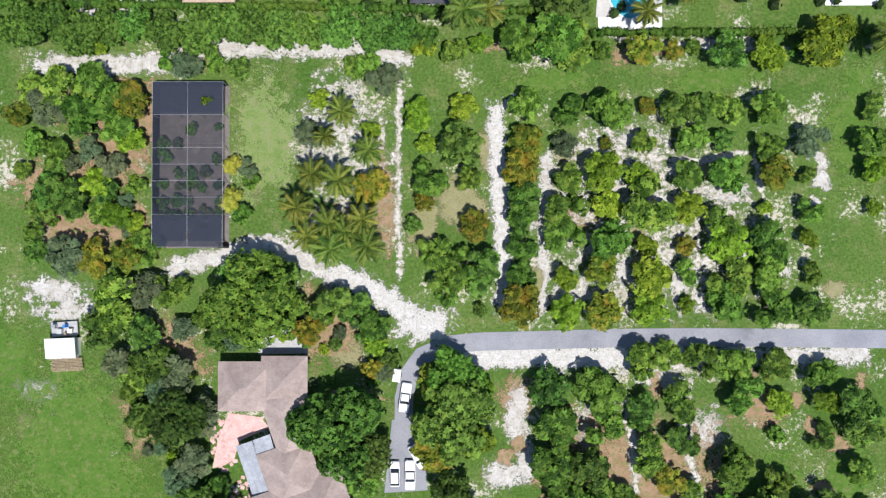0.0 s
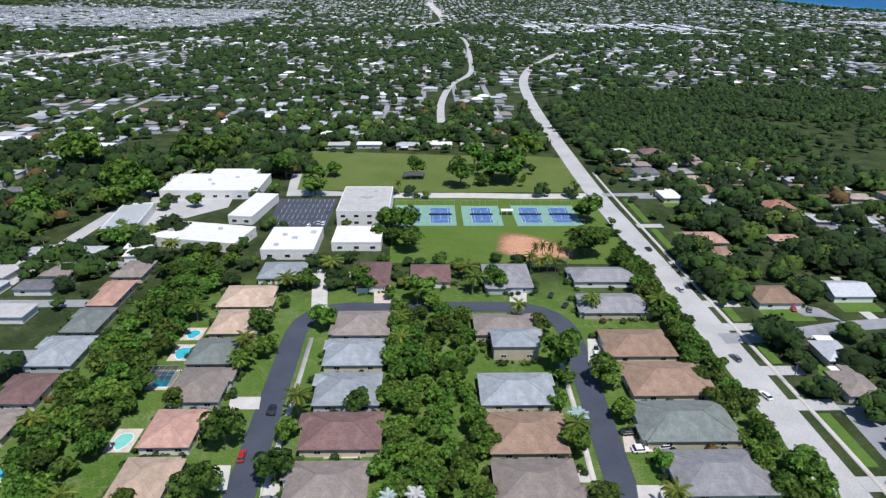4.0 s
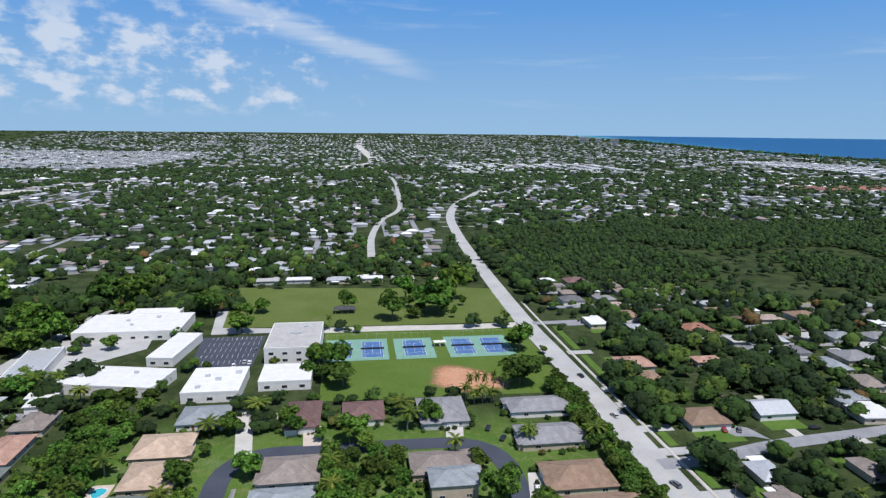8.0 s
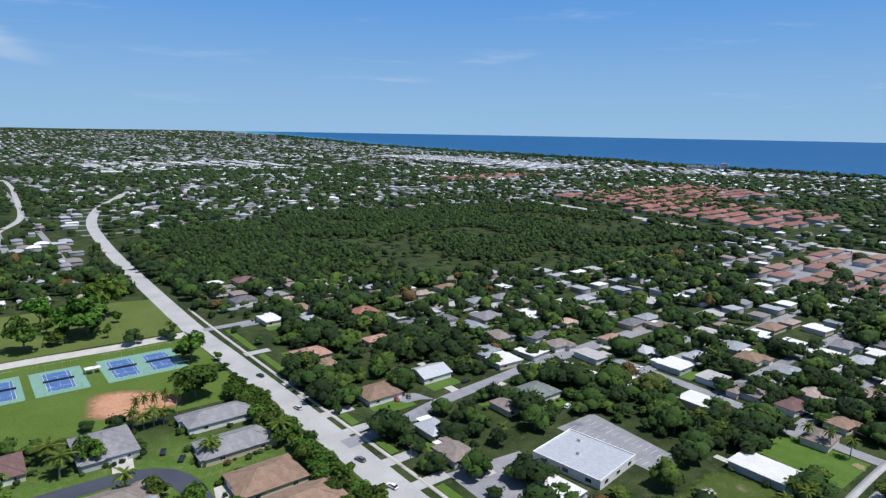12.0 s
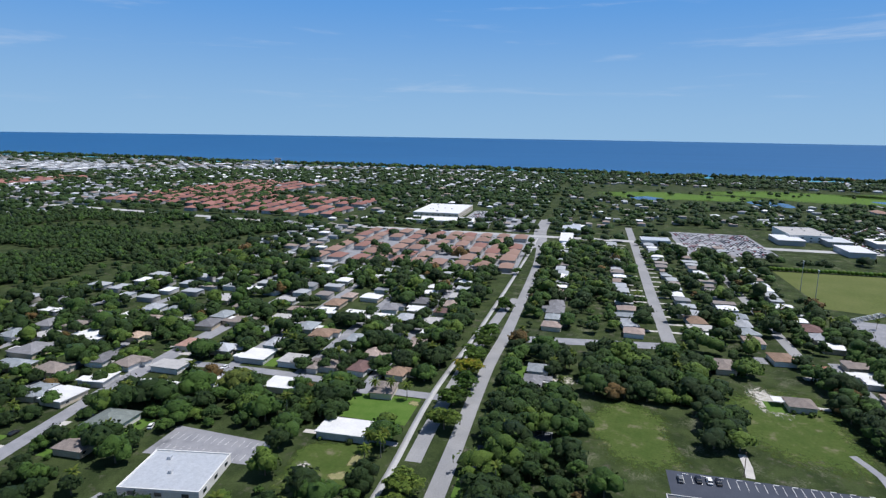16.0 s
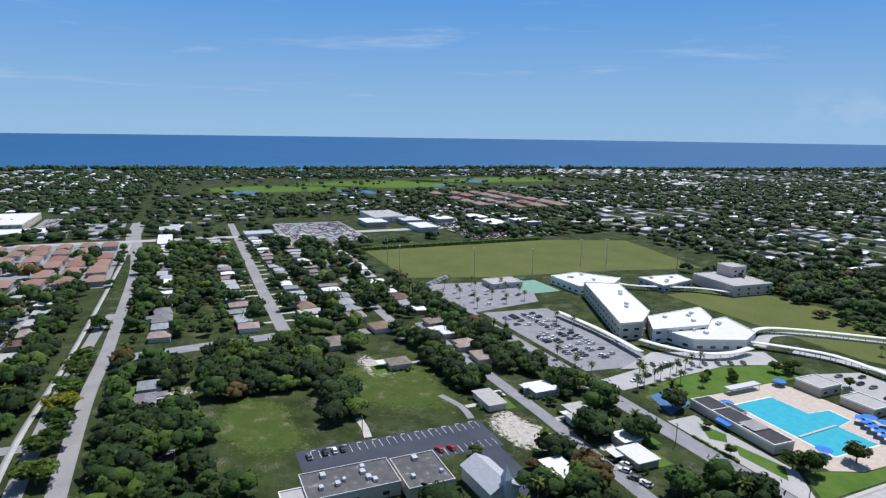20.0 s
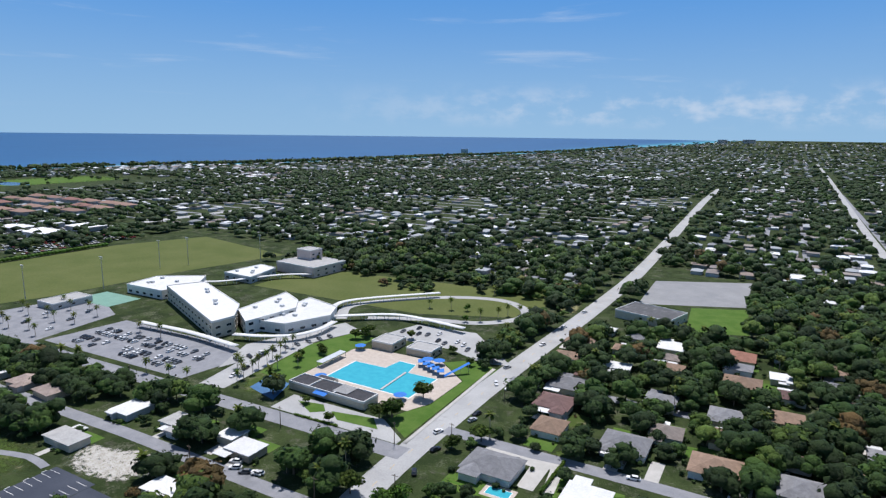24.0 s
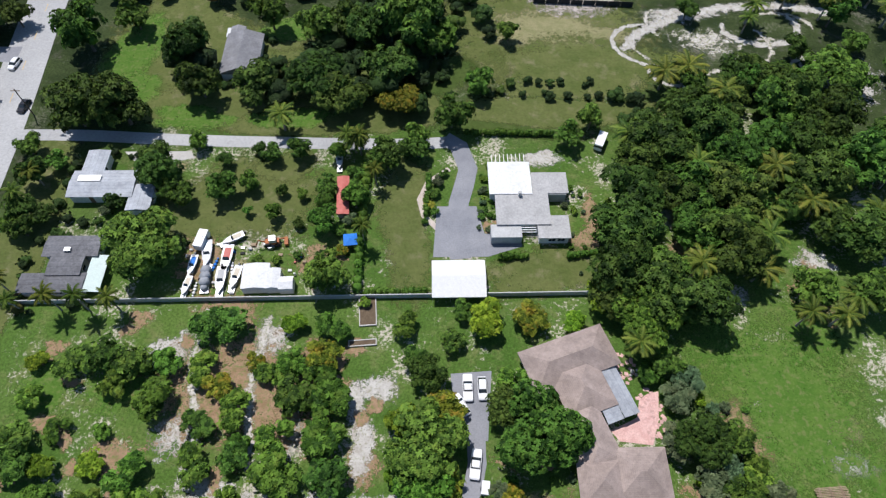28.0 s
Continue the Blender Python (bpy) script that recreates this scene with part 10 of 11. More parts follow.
flat_block(352, -402, 16, 14, 16, "gravel", surface("rose_stucco", (0.58, 0.47, 0.42), (0.63, 0.52, 0.47), 0.4, 0.9), rot=-5, label="pinkish stucco stage tower", bays=1)
for i, line in enumerate(([(327, -222), (286, -224), (246, -221)], [(262, -234), (246, -240), (232, -250), (227, -266), (229, -282)], [(247, -300), (252, -318), (241, -338), (208, -374)], [(236, -290), (222, -302), (204, -313), (180, -313), (156, -310)], [(380, -308), (364, -320), (344, -356), (324, -372)])):
    cw = root("covered_walk", 0, 0, 0, 0, label="white flat-roofed covered walkway on slim posts", category="walkway", group="covered walkways")
    o = ribbon("roof", line, 4.0, ROOF["white"], 3.3, parent=cw, thick=0.25)
    c = smooth_line(line, 7.0)
    pm = Geo().box(-0.12, -0.12, 0, 0.12, 0.12, 3.05).mesh("post", TRIM)
    for q in c[1:-1]:
        part("post", pm, cw, at=(q[0] - 1.4, q[1], 0))
        part("post", pm, cw, at=(q[0] + 1.4, q[1], 0))
rng = np.random.default_rng(31)
cols = ("white", "silver", "black", "grey", "white", "silver", "grey", "black")
for row, y in enumerate((-188, -194, -203, -209)):
    for i in range(30):
        if rng.uniform() < (0.62 if row else 0.4):
            car(252 + i * 2.9, y, 90 if row % 2 else -90, cols[rng.integers(8)], detail=1, z=0.05, group="car park cars")
for i in range(9):
    car(236 - i * 2.2 + rng.uniform(-0.5, 0.5), -212 - i * 6.6, 160, cols[rng.integers(8)], detail=1, z=0.06, group="car park cars")
for i in range(12):
    car(188 - i * 5.2, -300 + rng.uniform(-6, 6) + i * 1.2, 90, cols[rng.integers(8)], detail=1, z=0.06, group="car park cars")
flat_block(412, -228, 18, 26, 4, "gravel", WALL_GREY, label="open-sided grey shelter roof by the courts", name="shelter")
slab("hard_court", rect(382, -262, 420, -238), COURT_GREEN, 0.06, label="green hard court behind the school", category="court")
bl = root("bleachers", 440, -188, 0, -50, label="pale aluminium bleachers beside the field", category="bleachers")
for i in range(5):
    part("bench", Geo().box(-17, i * 0.8, 0.4 + i * 0.4, 17, i * 0.8 + 0.5, 0.48 + i * 0.4).mesh("bench", ROOF["metal"]), bl)
for i in range(6):
    part("frame", Geo().box(-16.5 + i * 6.6, 0, 0, -16.3 + i * 6.6, 3.9, 2.0).mesh("frame", STEEL), bl)
for x, y in ((447, -221), (430, -266), (478, -167), (513, -168), (455, -332), (447, -354), (406, -398)):
    p = root("floodlight_mast", x, y, 0, 0, label="tall steel sports floodlight mast", category="light mast", group="floodlight masts")
    part("shaft", Geo().tube((0, 0, 0), (0, 0, 24), 0.3, 0.16, 8).mesh("shaft", STEEL), p)
    part("crossarm", Geo().box(-1.8, -0.1, 23.3, 1.8, 0.1, 23.5).box(-1.8, -0.1, 22.2, 1.8, 0.1, 22.4).mesh("crossarm", STEEL), p)
    for i in range(4):
        part("lamp", Geo().box(-1.6 + i * 0.95, -0.25, 23.5, -1.0 + i * 0.95, 0.25, 24.0).mesh("lamp", TRIM), p)
hedge(590, -165, 588, -372, 5, 4, label="tall dark hedge behind the playing field")
# the public pool
slab("pool_deck", [(195, -206), (195, -256), (186, -261.5), (144, -262.5), (124.5, -246), (125, -217), (130, -206)], DRIVE_TAN, 0.07, label="pale concrete deck round the public pool", category="deck")
pl = root("public_pool", 0, 0, 0, 0, label="large stepped turquoise public swimming pool", category="pool")
PTS = [(183, -219), (183, -241.6), (165, -241.8), (163.8, -253), (154, -252.4), (151.8, -241.8), (136, -242), (136.2, -217.4)]
part("coping", Geo().prism([(158 + (x - 158) * 1.03, -236 + (y + 236) * 1.04) for x, y in PTS], 0.0, 0.12).mesh("coping", TRIM), pl)
part("water", Geo().prism(PTS, 0.0, 0.135).mesh("water", POOL), pl, "clear turquoise water")
part("bulkhead", Geo().box(-0.5, -11.6, 0.0, 0.5, 11.6, 0.45).mesh("bulkhead", WALL_GREY), pl, at=(152.2, -230, 0), rz=0.05)
pool(190, -211, 8, 6, deck=0, label="small round toddler pool")
bath = root("bathhouse", 168.5, -203.2, 0, -2.5, label="long low bathhouse with a dark flat roof and white parapet", category="building")
part("wall", Geo().box(-23, -5, 0, 20, 5, 3.4).box(2, -8, 0, 12, -5.01, 4.0).mesh("wall", WALL_CREAM), bath)
part("roof", Geo().box(-22.7, -4.7, 3.4, 19.7, 4.7, 3.55).box(2.3, -7.7, 4.0, 11.7, -5.2, 4.1).mesh("roof", ROOF["charcoal"]), bath, "dark grey flat roof")
pr = Geo()
for a in ((-23.1, -5.1, 20.1, -4.7), (-23.1, 4.7, 20.1, 5.1), (-23.1, -4.69, -22.7, 4.69), (19.7, -4.69, 20.1, 4.69), (-6.2, -4.69, -5.8, 4.69), (8, -4.69, 8.4, 4.69)):
    pr.box(a[0], a[1], 3.0, a[2], a[3], 4.0)
part("parapet", pr.mesh("parapet", TRIM), bath, "white parapet")
part("awning", Geo().add([(-3.5, 5.1, 3.2), (3.5, 5.1, 3.2), (3.5, 7.6, 2.6), (-3.5, 7.6, 2.6)], ((0, 1, 2, 3),)).mesh("awning", BLUE), bath, "bright blue canvas awning")
part("cupola", Geo().hip(-12, -5, -4, 3, 3.9, 2.4, 0.1).mesh("cupola", ROOF["gravel"]), bath)
flat_block(181, -269, 13, 14, 4.2, "gravel", WALL_TAN, label="square tan pump house by the pool", name="pump_house")
flat_block(159, -269.5, 15, 12, 3.6, "gravel", WALL_TAN, label="tan block store by the pool", name="store_building")
for x, y in ((138.5, -214.2), (191.4, -257), (150, -258), (144, -259), (182.5, -213.6)):
    u = root("parasol", x, y, 0, 0, label="blue canvas parasol on the pool deck", category="parasol", group="pool parasols")
    n = 12
    part("canopy", Geo().add([(0, 0, 3.3)] + [(3.0 * math.cos(2 * math.pi * i / n), 3.0 * math.sin(2 * math.pi * i / n), 2.4) for i in range(n)], [(0, i + 1, (i + 1) % n + 1) for i in range(n)]).mesh("canopy", BLUE), u)
    part("pole", Geo().tube((0, 0, 0), (0, 0, 3.2), 0.05, 0.05, 6).mesh("pole", STEEL), u)
for i in range(5):
    s = root("shade_sail", 151 - i * 3.6, -253.5 + i * 1.6, 0, 30, label="blue shade canopy over deck chairs", category="canopy", group="shade canopies")
    part("canopy", Geo().box(-1.8, -2.4, 2.6, 1.8, 2.4, 2.7).mesh("canopy", BLUE), s)
    for x in (-1.6, 1.6):
        part("post", Geo().box(x - 0.05, -0.05, 0, x + 0.05, 0.05, 2.6).mesh("post", STEEL), s)
sl = root("water_slide", 130.5, -252, 0, 55, label="bright blue water slide on steel legs", category="slide")
part("chute", Geo().add([(-7, -1, 5), (-7, 1, 5), (0, 1, 2.6), (0, -1, 2.6), (7, 1, 0.4), (7, -1, 0.4)], ((0, 3, 2, 1), (3, 5, 4, 2))).mesh("chute", BLUE), sl)
for x, h in ((-6.5, 4.9), (-2, 3.3), (3, 1.7)):
    part("leg", Geo().box(x - 0.08, -0.08, 0, x + 0.08, 0.08, h).mesh("leg", STEEL), sl)
slab("blue_court", [(186, -186), (205, -191), (207, -206), (192, -203)], surface("blue_ground", (0.05, 0.14, 0.28), (0.07, 0.17, 0.33), 0.3, 0.8, world_space=True), 0.05, label="faded blue splash court by the bathhouse", category="court")
slab("verge", [(110.4, -182), (114.9, -182), (116.5, -268), (111, -268)], LAWN, 0.05, label="green verge before the pool", category="grass")
slab("pool_lawn", [(118.2, -186), (133, -196), (130, -205.6), (124.6, -216.6), (124.1, -246.4), (143.5, -263), (133, -273), (118.9, -269)], LAWN, 0.044, label="bright mown lawn beside the pool deck", category="grass")
slab("pool_lawn", [(195.4, -206), (214, -206), (220, -250), (211, -279), (194, -276), (195.4, -256)], LAWN, 0.042, label="mown lawn between the pool and the school drive", category="grass")
slab("pool_forecourt", [(182, -195), (182, -180.4), (118.5, -180.4), (118.5, -184), (134, -195)], ROAD_PALE, 0.048, label="pale drive before the bathhouse", category="road")
slab("forecourt_lawn", [(157, -190), (138, -193.6), (131, -186.4), (150, -184.8)], LAWN, 0.09, label="grass island before the bathhouse", category="grass")
slab("forecourt_lawn", [(176, -191), (164, -193.4), (159, -188.6), (164, -184.6)], LAWN, 0.09, label="rounded grass island before the bathhouse", category="grass")
hedge(168, -179.6, 146, -180.2, 1.2, 0.9, label="low clipped hedge along the bathhouse drive")
shelter = root("shade_shelter", 193.2, -235, 0, 0, label="long grey shade roof on posts beside the pool", category="shelter")
part("roof", Geo().box(-2, -9.5, 2.7, 2, 9.5, 2.9).mesh("roof", ROOF["metal"]), shelter)
for k in range(5):
    for x in (-1.7, 1.7):
        part("post", Geo().box(x - 0.08, -0.08, 0, x + 0.08, 0.08, 2.7).mesh("post", STEEL), shelter, at=(0, -9 + k * 4.5, 0))
ribbon("pavement", [(116, -182), (116.8, -230), (117.8, -268)], 2.0, CONCRETE, 0.11, "pale footpath along the main road", "pavement", thick=0.1)
for x, y in ((190, -192), (204, -222), (210, -214), (220, -200), (228, -205), (165, -330), (158, -336), (150, -345), (148, -356), (175, -352), (186, -350), (200, -346), (142, -362), (130, -300), (128, -310), (131, -322), (133, -336), (129, -348), (126, -290), (236, -182), (246, -180), (260, -178), (300, -216), (318, -216)):
    tree("street" if (int(x) % 2) else "palm", x, y, 2.4)
for x, y, r in ((132, -198, 5.6), (136, -194.5, 4.2), (130.5, -220.5, 5.0), (151.8, -182, 2.4), (171.5, -190.5, 2.3), (146, -277.5, 2.6), (130, -266, 2.4), (201, -278, 4.0), (204, -269.5, 3.6), (199.5, -273, 3.0), (206, -243, 3.0), (203, -240, 2.6), (209, -228, 2.6), (211, -232, 2.4), (177, -286, 3.0), (98.4, -187.3, 3.6), (91.5, -198, 4.6)):
    tree("street_dark", x, y, r)
wood(150, -440, 330, -412, 9, 3.6, 6.4, 51, 0.85)
wood(215, -400, 262, -376, 8, 3.0, 4.6, 52, 0.8)

# ---- south: lawn squares, building site and sandy lots ----
slab("lawn_square", [(44, -380), (10, -392), (14, -452), (48, -438)], LAWN, 0.04, label="bright green square of lawn", category="grass")
slab("car_park", [(82, -430), (15, -458), (16, -540), (84, -508)], ROAD_MID, 0.045, label="pale empty car park", category="car park")
flat_block(67, -397, 36, 26, 5, "darkgravel", WALL_CREAM, rot=-16, label="low grey-roofed hall by the road", name="hall")
flat_block(-148, -392, 36, 48, 6, "white", WALL_WHITE, rot=12, label="large flat white-roofed commercial building", name="hall", units=2)
flat_block(-30, -560, 40, 20, 5, "white", WALL_WHITE, label="long white-roofed commercial building", name="hall")
PLY = surface("orange_plywood", (0.42, 0.25, 0.10), (0.5, 0.32, 0.15), 0.8, 0.8)
site = root("building_site", -49.5, -166, 0, 2, label="half-built concrete house with white decks, timber and dark panels", category="building site")
part("block_wall", Geo().box(-6.2, -8, 0, -0.6, 6.6, 3.0).mesh("block_wall", WALL_GREY), site, "bare grey block walls")
part("block_wall", Geo().box(0.6, -9, 0, 6.2, 7, 2.8).mesh("block_wall", WALL_GREY), site)
part("deck", Geo().box(-6.4, -8.2, 3.0, -0.5, 6.8, 3.2).mesh("deck", CONCRETE), site, "pale concrete roof deck")
part("deck", Geo().box(0.5, -9.2, 2.8, 6.4, 7.2, 3.0).mesh("deck", CONCRETE), site)
for i in range(6):
    part("panel", Geo().box(-6.1 + i * 2.1, 7.25, 0.1, -4.3 + i * 2.1, 7.4, 2.6).mesh("panel", ROOF["charcoal"]), site, "dark shuttering panel")
rng = np.random.default_rng(6)
for i in range(16):
    x, y, w = rng.uniform(-6, 5), rng.uniform(-8, 5.5), rng.uniform(1.0, 2.6)
    part("plank_bundle", Geo().box(x, y, 3.2, x + w * 0.4, y + w, 3.3 + 0.4 * rng.uniform()).mesh("plank_bundle", TIMBER if i % 3 else TRIM), site)
for i in range(8):
    part("truss", Geo().box(-0.2, -8 + i * 1.8, 3.2, 6.3, -7.86 + i * 1.8, 3.4).mesh("truss", TIMBER), site)
for x0, y0, x1, y1 in ((4.6, -22.5, 4.9, -5.0), (18.2, -20.5, 18.5, -7.0), (4.9, -22.5, 18.2, -22.2), (4.9, -5.3, 11.5, -5.0), (11.5, -7.3, 18.2, -7.0), (11.5, -20.5, 11.8, -7.3), (4.9, -13.6, 11.5, -13.3), (-5.6, -14.5, -5.3, -8.3), (-5.3, -14.5, 4.6, -14.2), (-0.4, -14.2, -0.1, -9.3)):
    part("block_wall", Geo().box(x0, y0, 0, x1, y1, 2.9).mesh("block_wall", WALL_GREY), site, "bare grey block walls")
for k, (x0, y0, x1, y1, z) in enumerate(((12.2, -19.8, 17.8, -14.5, 2.4), (12.4, -12.5, 17.6, -8.0, 1.2), (5.4, -12.6, 11.0, -6.0, 0.9), (5.6, -21.0, 10.8, -15.0, 2.2))):
    part("floor_deck", Geo().box(x0, y0, z, x1, y1, z + 0.15).mesh("floor_deck", (PLY, CONCRETE)[k % 2]), site, ("orange plywood deck", "pale concrete deck")[k % 2])
for k in range(9):
    part("stud", Geo().box(11.9 + k * 0.75, -20.3, 0.1, 12.02 + k * 0.75, -20.15, 3.5).mesh("stud", PLY), site)
part("sheathing", Geo().box(12.0, -7.0, 0.3, 18.2, -6.9, 3.4).mesh("sheathing", PLY), site, "orange plywood sheathing")
part("sheathing", Geo().box(18.52, -20, 0.3, 18.6, -13, 3.4).mesh("sheathing", PLY), site)
fence = root("site_fence", -44, -154.6, 0, -4, label="dark green mesh fence round the building site", category="fence")
for i in range(8):
    part("fence_panel", Geo().box(-14.4 + i * 3.6, -0.03, 0.05, -10.9 + i * 3.6, 0.03, 1.7).mesh("fence_panel", SCREEN), fence)
for i in range(12):
    x, y = rng.uniform(-42, -28), rng.uniform(-176, -158)
    w = rng.uniform(0.6, 1.8)
    tagged(new("pallet", Geo().box(x, y, 0.02, x + w, y + w * 0.8, 0.2 + rng.uniform(0, 0.7)).mesh("pallet", (TIMBER, CONCRETE, WALL_GREY)[i % 3])), "stacked building material on a pallet", "pallet", "site pallets")
blob("site_ground", -42, -172, 21, 20, soft_patch("grey_site_sand", (0.36, 0.31, 0.28), (0.47, 0.42, 0.38), 0.3, 0.5, low=0.0, high=0.3), 0.03, label="trampled grey sand of the building site", category="ground")
for k, (x, y, rx, ry, m) in enumerate(((-85, -222, 26, 18, SAND), (-120, -222, 22, 18, SAND), (-75, -185, 16, 14, SAND), (-115, -185, 24, 20, SAND), (-98, -203, 40, 8, SAND), (-85, -165, 24, 8, SAND), (-70, -150, 14, 5, SAND), (-128, -205, 12, 18, SAND), (-82.5, -67, 5, 5, SAND), (-98, -100, 10, 16, DRY), (-110, -122, 10, 14, SAND), (-30, -142, 40, 24, YARD), (-36, -142, 26, 14, DRY), (-76, -139, 18, 9, SAND_THIN), (40, -180, 14, 8, DRY), (120, -400, 8, 30, DRY), (0, -125, 16, 8, MEADOW), (50, -135, 24, 14, YARD), (75, -150, 14, 16, YARD), (-40, -128, 34, 14, YARD), (-20, -110, 30, 7, MEADOW))):
    blob("ground_patch", x, y, rx, ry, m, 0.012 + 0.0006 * k, seed=k, label="bare white sand with tufts of grass" if m is SAND else "rough dry grass patch")
rng = np.random.default_rng(12)
for k in range(13):
    cx, cy, rad = rng.uniform(-104, -60), rng.uniform(-150, -126), rng.uniform(4, 11)
    t0, span = rng.uniform(0, 6.3), rng.uniform(1.6, 4.4)
    line = [(cx + rad * math.cos(t0 + span * i / 6) * 1.3, cy + rad * math.sin(t0 + span * i / 6) * (0.8 + 0.06 * i)) for i in range(7)]
    ribbon("sand_track", line, rng.uniform(1.8, 3.6), SAND_THIN if k % 3 else SAND, 0.03 + 0.001 * k, "white sandy tyre track in the grass", "path", soft=True)
ribbon("sand_track", [(-60, -196), (-80, -199), (-100, -200), (-145, -201)], 6, SAND, 0.045, "white sandy track across the lot", "path", soft=True)
ribbon("sand_track", [(-52, -134), (-58, -142), (-66, -147), (-80, -152), (-100, -154), (-118, -150)], 5, SAND, 0.047, "white sandy track across the lot", "path", soft=True)
wood(-6, -152, 22, -120, 5, 2.0, 3.4, 55, 0.85, label="bushy green thicket beside the field")
wood(-44, -124, -12, -116, 3.4, 0.8, 1.5, 56, 0.8, label="low rough bushes in the field")
wood(-56, -118, -44, -106, 5, 1.6, 2.6, 57, 0.6)
for x, y, r, h in ((-88.8, -199.1, 5.6, 8.5), (-82.8, -171.5, 5.2, 7.5), (-60.4, -184.5, 4.4, 7.5), (-59.8, -174.0, 4.2, 7.0), (-61.2, -194.0, 4.6, 7.5), (-63.4, -208.0, 4.4, 7.5), (-17.2, -164.0, 5.2, 7.0), (-23.4, -168.0, 4.2, 6.5), (-11.5, -170.0, 4.0, 6.5), (-63.6, -217.0, 4.6, 8.0), (-66.0, -227.0, 5.0, 8.0)):
    tree("bush_dark", x, y, r * 1.35, h * 1.1)
blob("ground_patch", -94, -197, 37, 37, SAND_THIN, 0.0316, plateau=True, label="bare white sand mottled with tufts of grass")
blob("lawn", -88, -334, 21, 22, LAWN_SOFT, 0.03, rot=20, plateau=True, label="open bright mown lawn among dark trees")
wood(-17, -180, 24, -139, 6, 2.4, 4.4, 91, 0.85, label="dense green trees beside the building site")
tree("street_dark", -72, -148, 3.5)
tree("palm", -89, -146, 4)
tree("palm", -87, -142, 3)
pool(72, -170, 8, 4.2, shape="rect", deck=1.5, label="small rectangular pool beside the house")
slab("house_drive", [(62.6, -198.6), (88, -199.8), (88, -191.5), (69, -190.8), (68.4, -176.5), (62.6, -176.5)], CONCRETE, 0.056, label="wide white concrete drive round the grey house", category="driveway")
hedge(59.2, -198.5, 59.9, -176.5, 1.2, 1.5, label="clipped green hedge beside the white drive")
for x, y, rx, ry in ((84, -167, 8, 4), (56, -186, 3, 10), (30, -186, 9, 5)):
    blob("front_lawn", x, y, rx, ry, GREEN, 0.05, plateau=True, label="green lawn beside the house", category="grass")
slab("driveway", [(70, -196), (58, -197), (56, -177), (60, -177), (62, -192)], CONCRETE, 0.07, label="curving pale driveway", category="driveway")
for x in (30, 44, 2, -14, -38):
    slab("driveway", rect(x - 2.4, -216, x + 2.4, -202), CONCRETE, 0.07, label="pale house driveway", category="driveway")
for x, y in ((99.5, -112), (99, -150), (100, -190), (119, -180), (165, -168.5), (210, -167.5), (255, -166.5), (108, 75), (114, 160), (120, -136), (170, -130), (98, -235), (215, -60)):
    pole(x, y)

# lawn and palms between the school car park and the pool, pale parking lot beside it
blob("pool_lawn", 209, -214, 12, 34, MEADOW, 0.036, rot=18, plateau=True, label="mown lawn with palms beside the pool")
slab("school_car_park", [(214, -184), (228, -182), (240, -246), (220, -252)], ROAD_PALE, 0.0572, label="pale asphalt strip car park by the school", category="car park")
for i in range(9):
    tree("palm", 212 + 1.6 * i + (i % 2), -190 - 6.4 * i, 2.2, 7.5)
for k, (x, y, c) in enumerate(((221, -196, "white"), (223, -206, "black"), (227, -216, "grey"), (229, -222, "black"), (230, -225, "black"), (231, -228, "silver"))):
    car(x, y, 100, c, detail=1, z=0.055, group="car park cars")
for x, y, r, c in ((165, -131, 0, "red"), (156, -128, 0, "red"), (160, -141, 20, "white"), (148, -139, 0, "white"), (114, -100, 88, "black"), (104, 64, 90, "white"), (138, 186, 10, "black"), (141, 209, 80, "red"), (147, 208, 60, "grey"), (178, 206, 0, "black"), (196, 160, 20, "white")):
    car(x, y, r, c, detail=1, z=0.07)
slab("driveway", [(150, 203), (143, 204), (140, 211), (145, 214), (152, 210), (155, 200)], ASPHALT_GREY, 0.055, label="curved grey asphalt driveway before a house", category="driveway")
for x, y in ((168, 206), (214, 211), (236, 211), (280, 213), (190, 194), (226, 195), (272, 195)):
    slab("driveway", rect(x - 2.2, min(y, 200) - 1, x + 2.2, max(y, 200) + 1), CONCRETE, 0.058, label="pale concrete driveway of a house", category="driveway")
for x in range(372, 690, 17):
    for y0, y1 in ((-49, -40), (-66, -57)):
        slab("driveway", rect(x + 4, y0, x + 7, y1), CONCRETE, 0.058, label="pale concrete driveway of a house", category="driveway")
blob("lawn", 185, 84, 26, 13, MEADOW, 0.03, label="open mown lot with a bare patch")
blob("sand_patch", 192, 92, 9, 5, SAND, 0.034, label="bare sandy patch in the mown lot")
blob("clearing", 200, 372, 34, 22, MEADOW, 0.03, label="olive clearing at the edge of the forest")
blob("clearing", 300, 372, 60, 12, DRY, 0.03, label="dry grassy clearing at the edge of the forest")
bays = Geo()
for i in range(15):
    bays.box(181, 107.5 + i * 2.8, 0.053, 186, 107.62 + i * 2.8, 0.058)
    bays.box(190, 107.5 + i * 2.8, 0.053, 195, 107.62 + i * 2.8, 0.058)
tagged(new("parking_bays", bays.mesh("parking_bays", PAINT_WHITE)), "painted white parking bay lines", "road marking", "", "stuff")
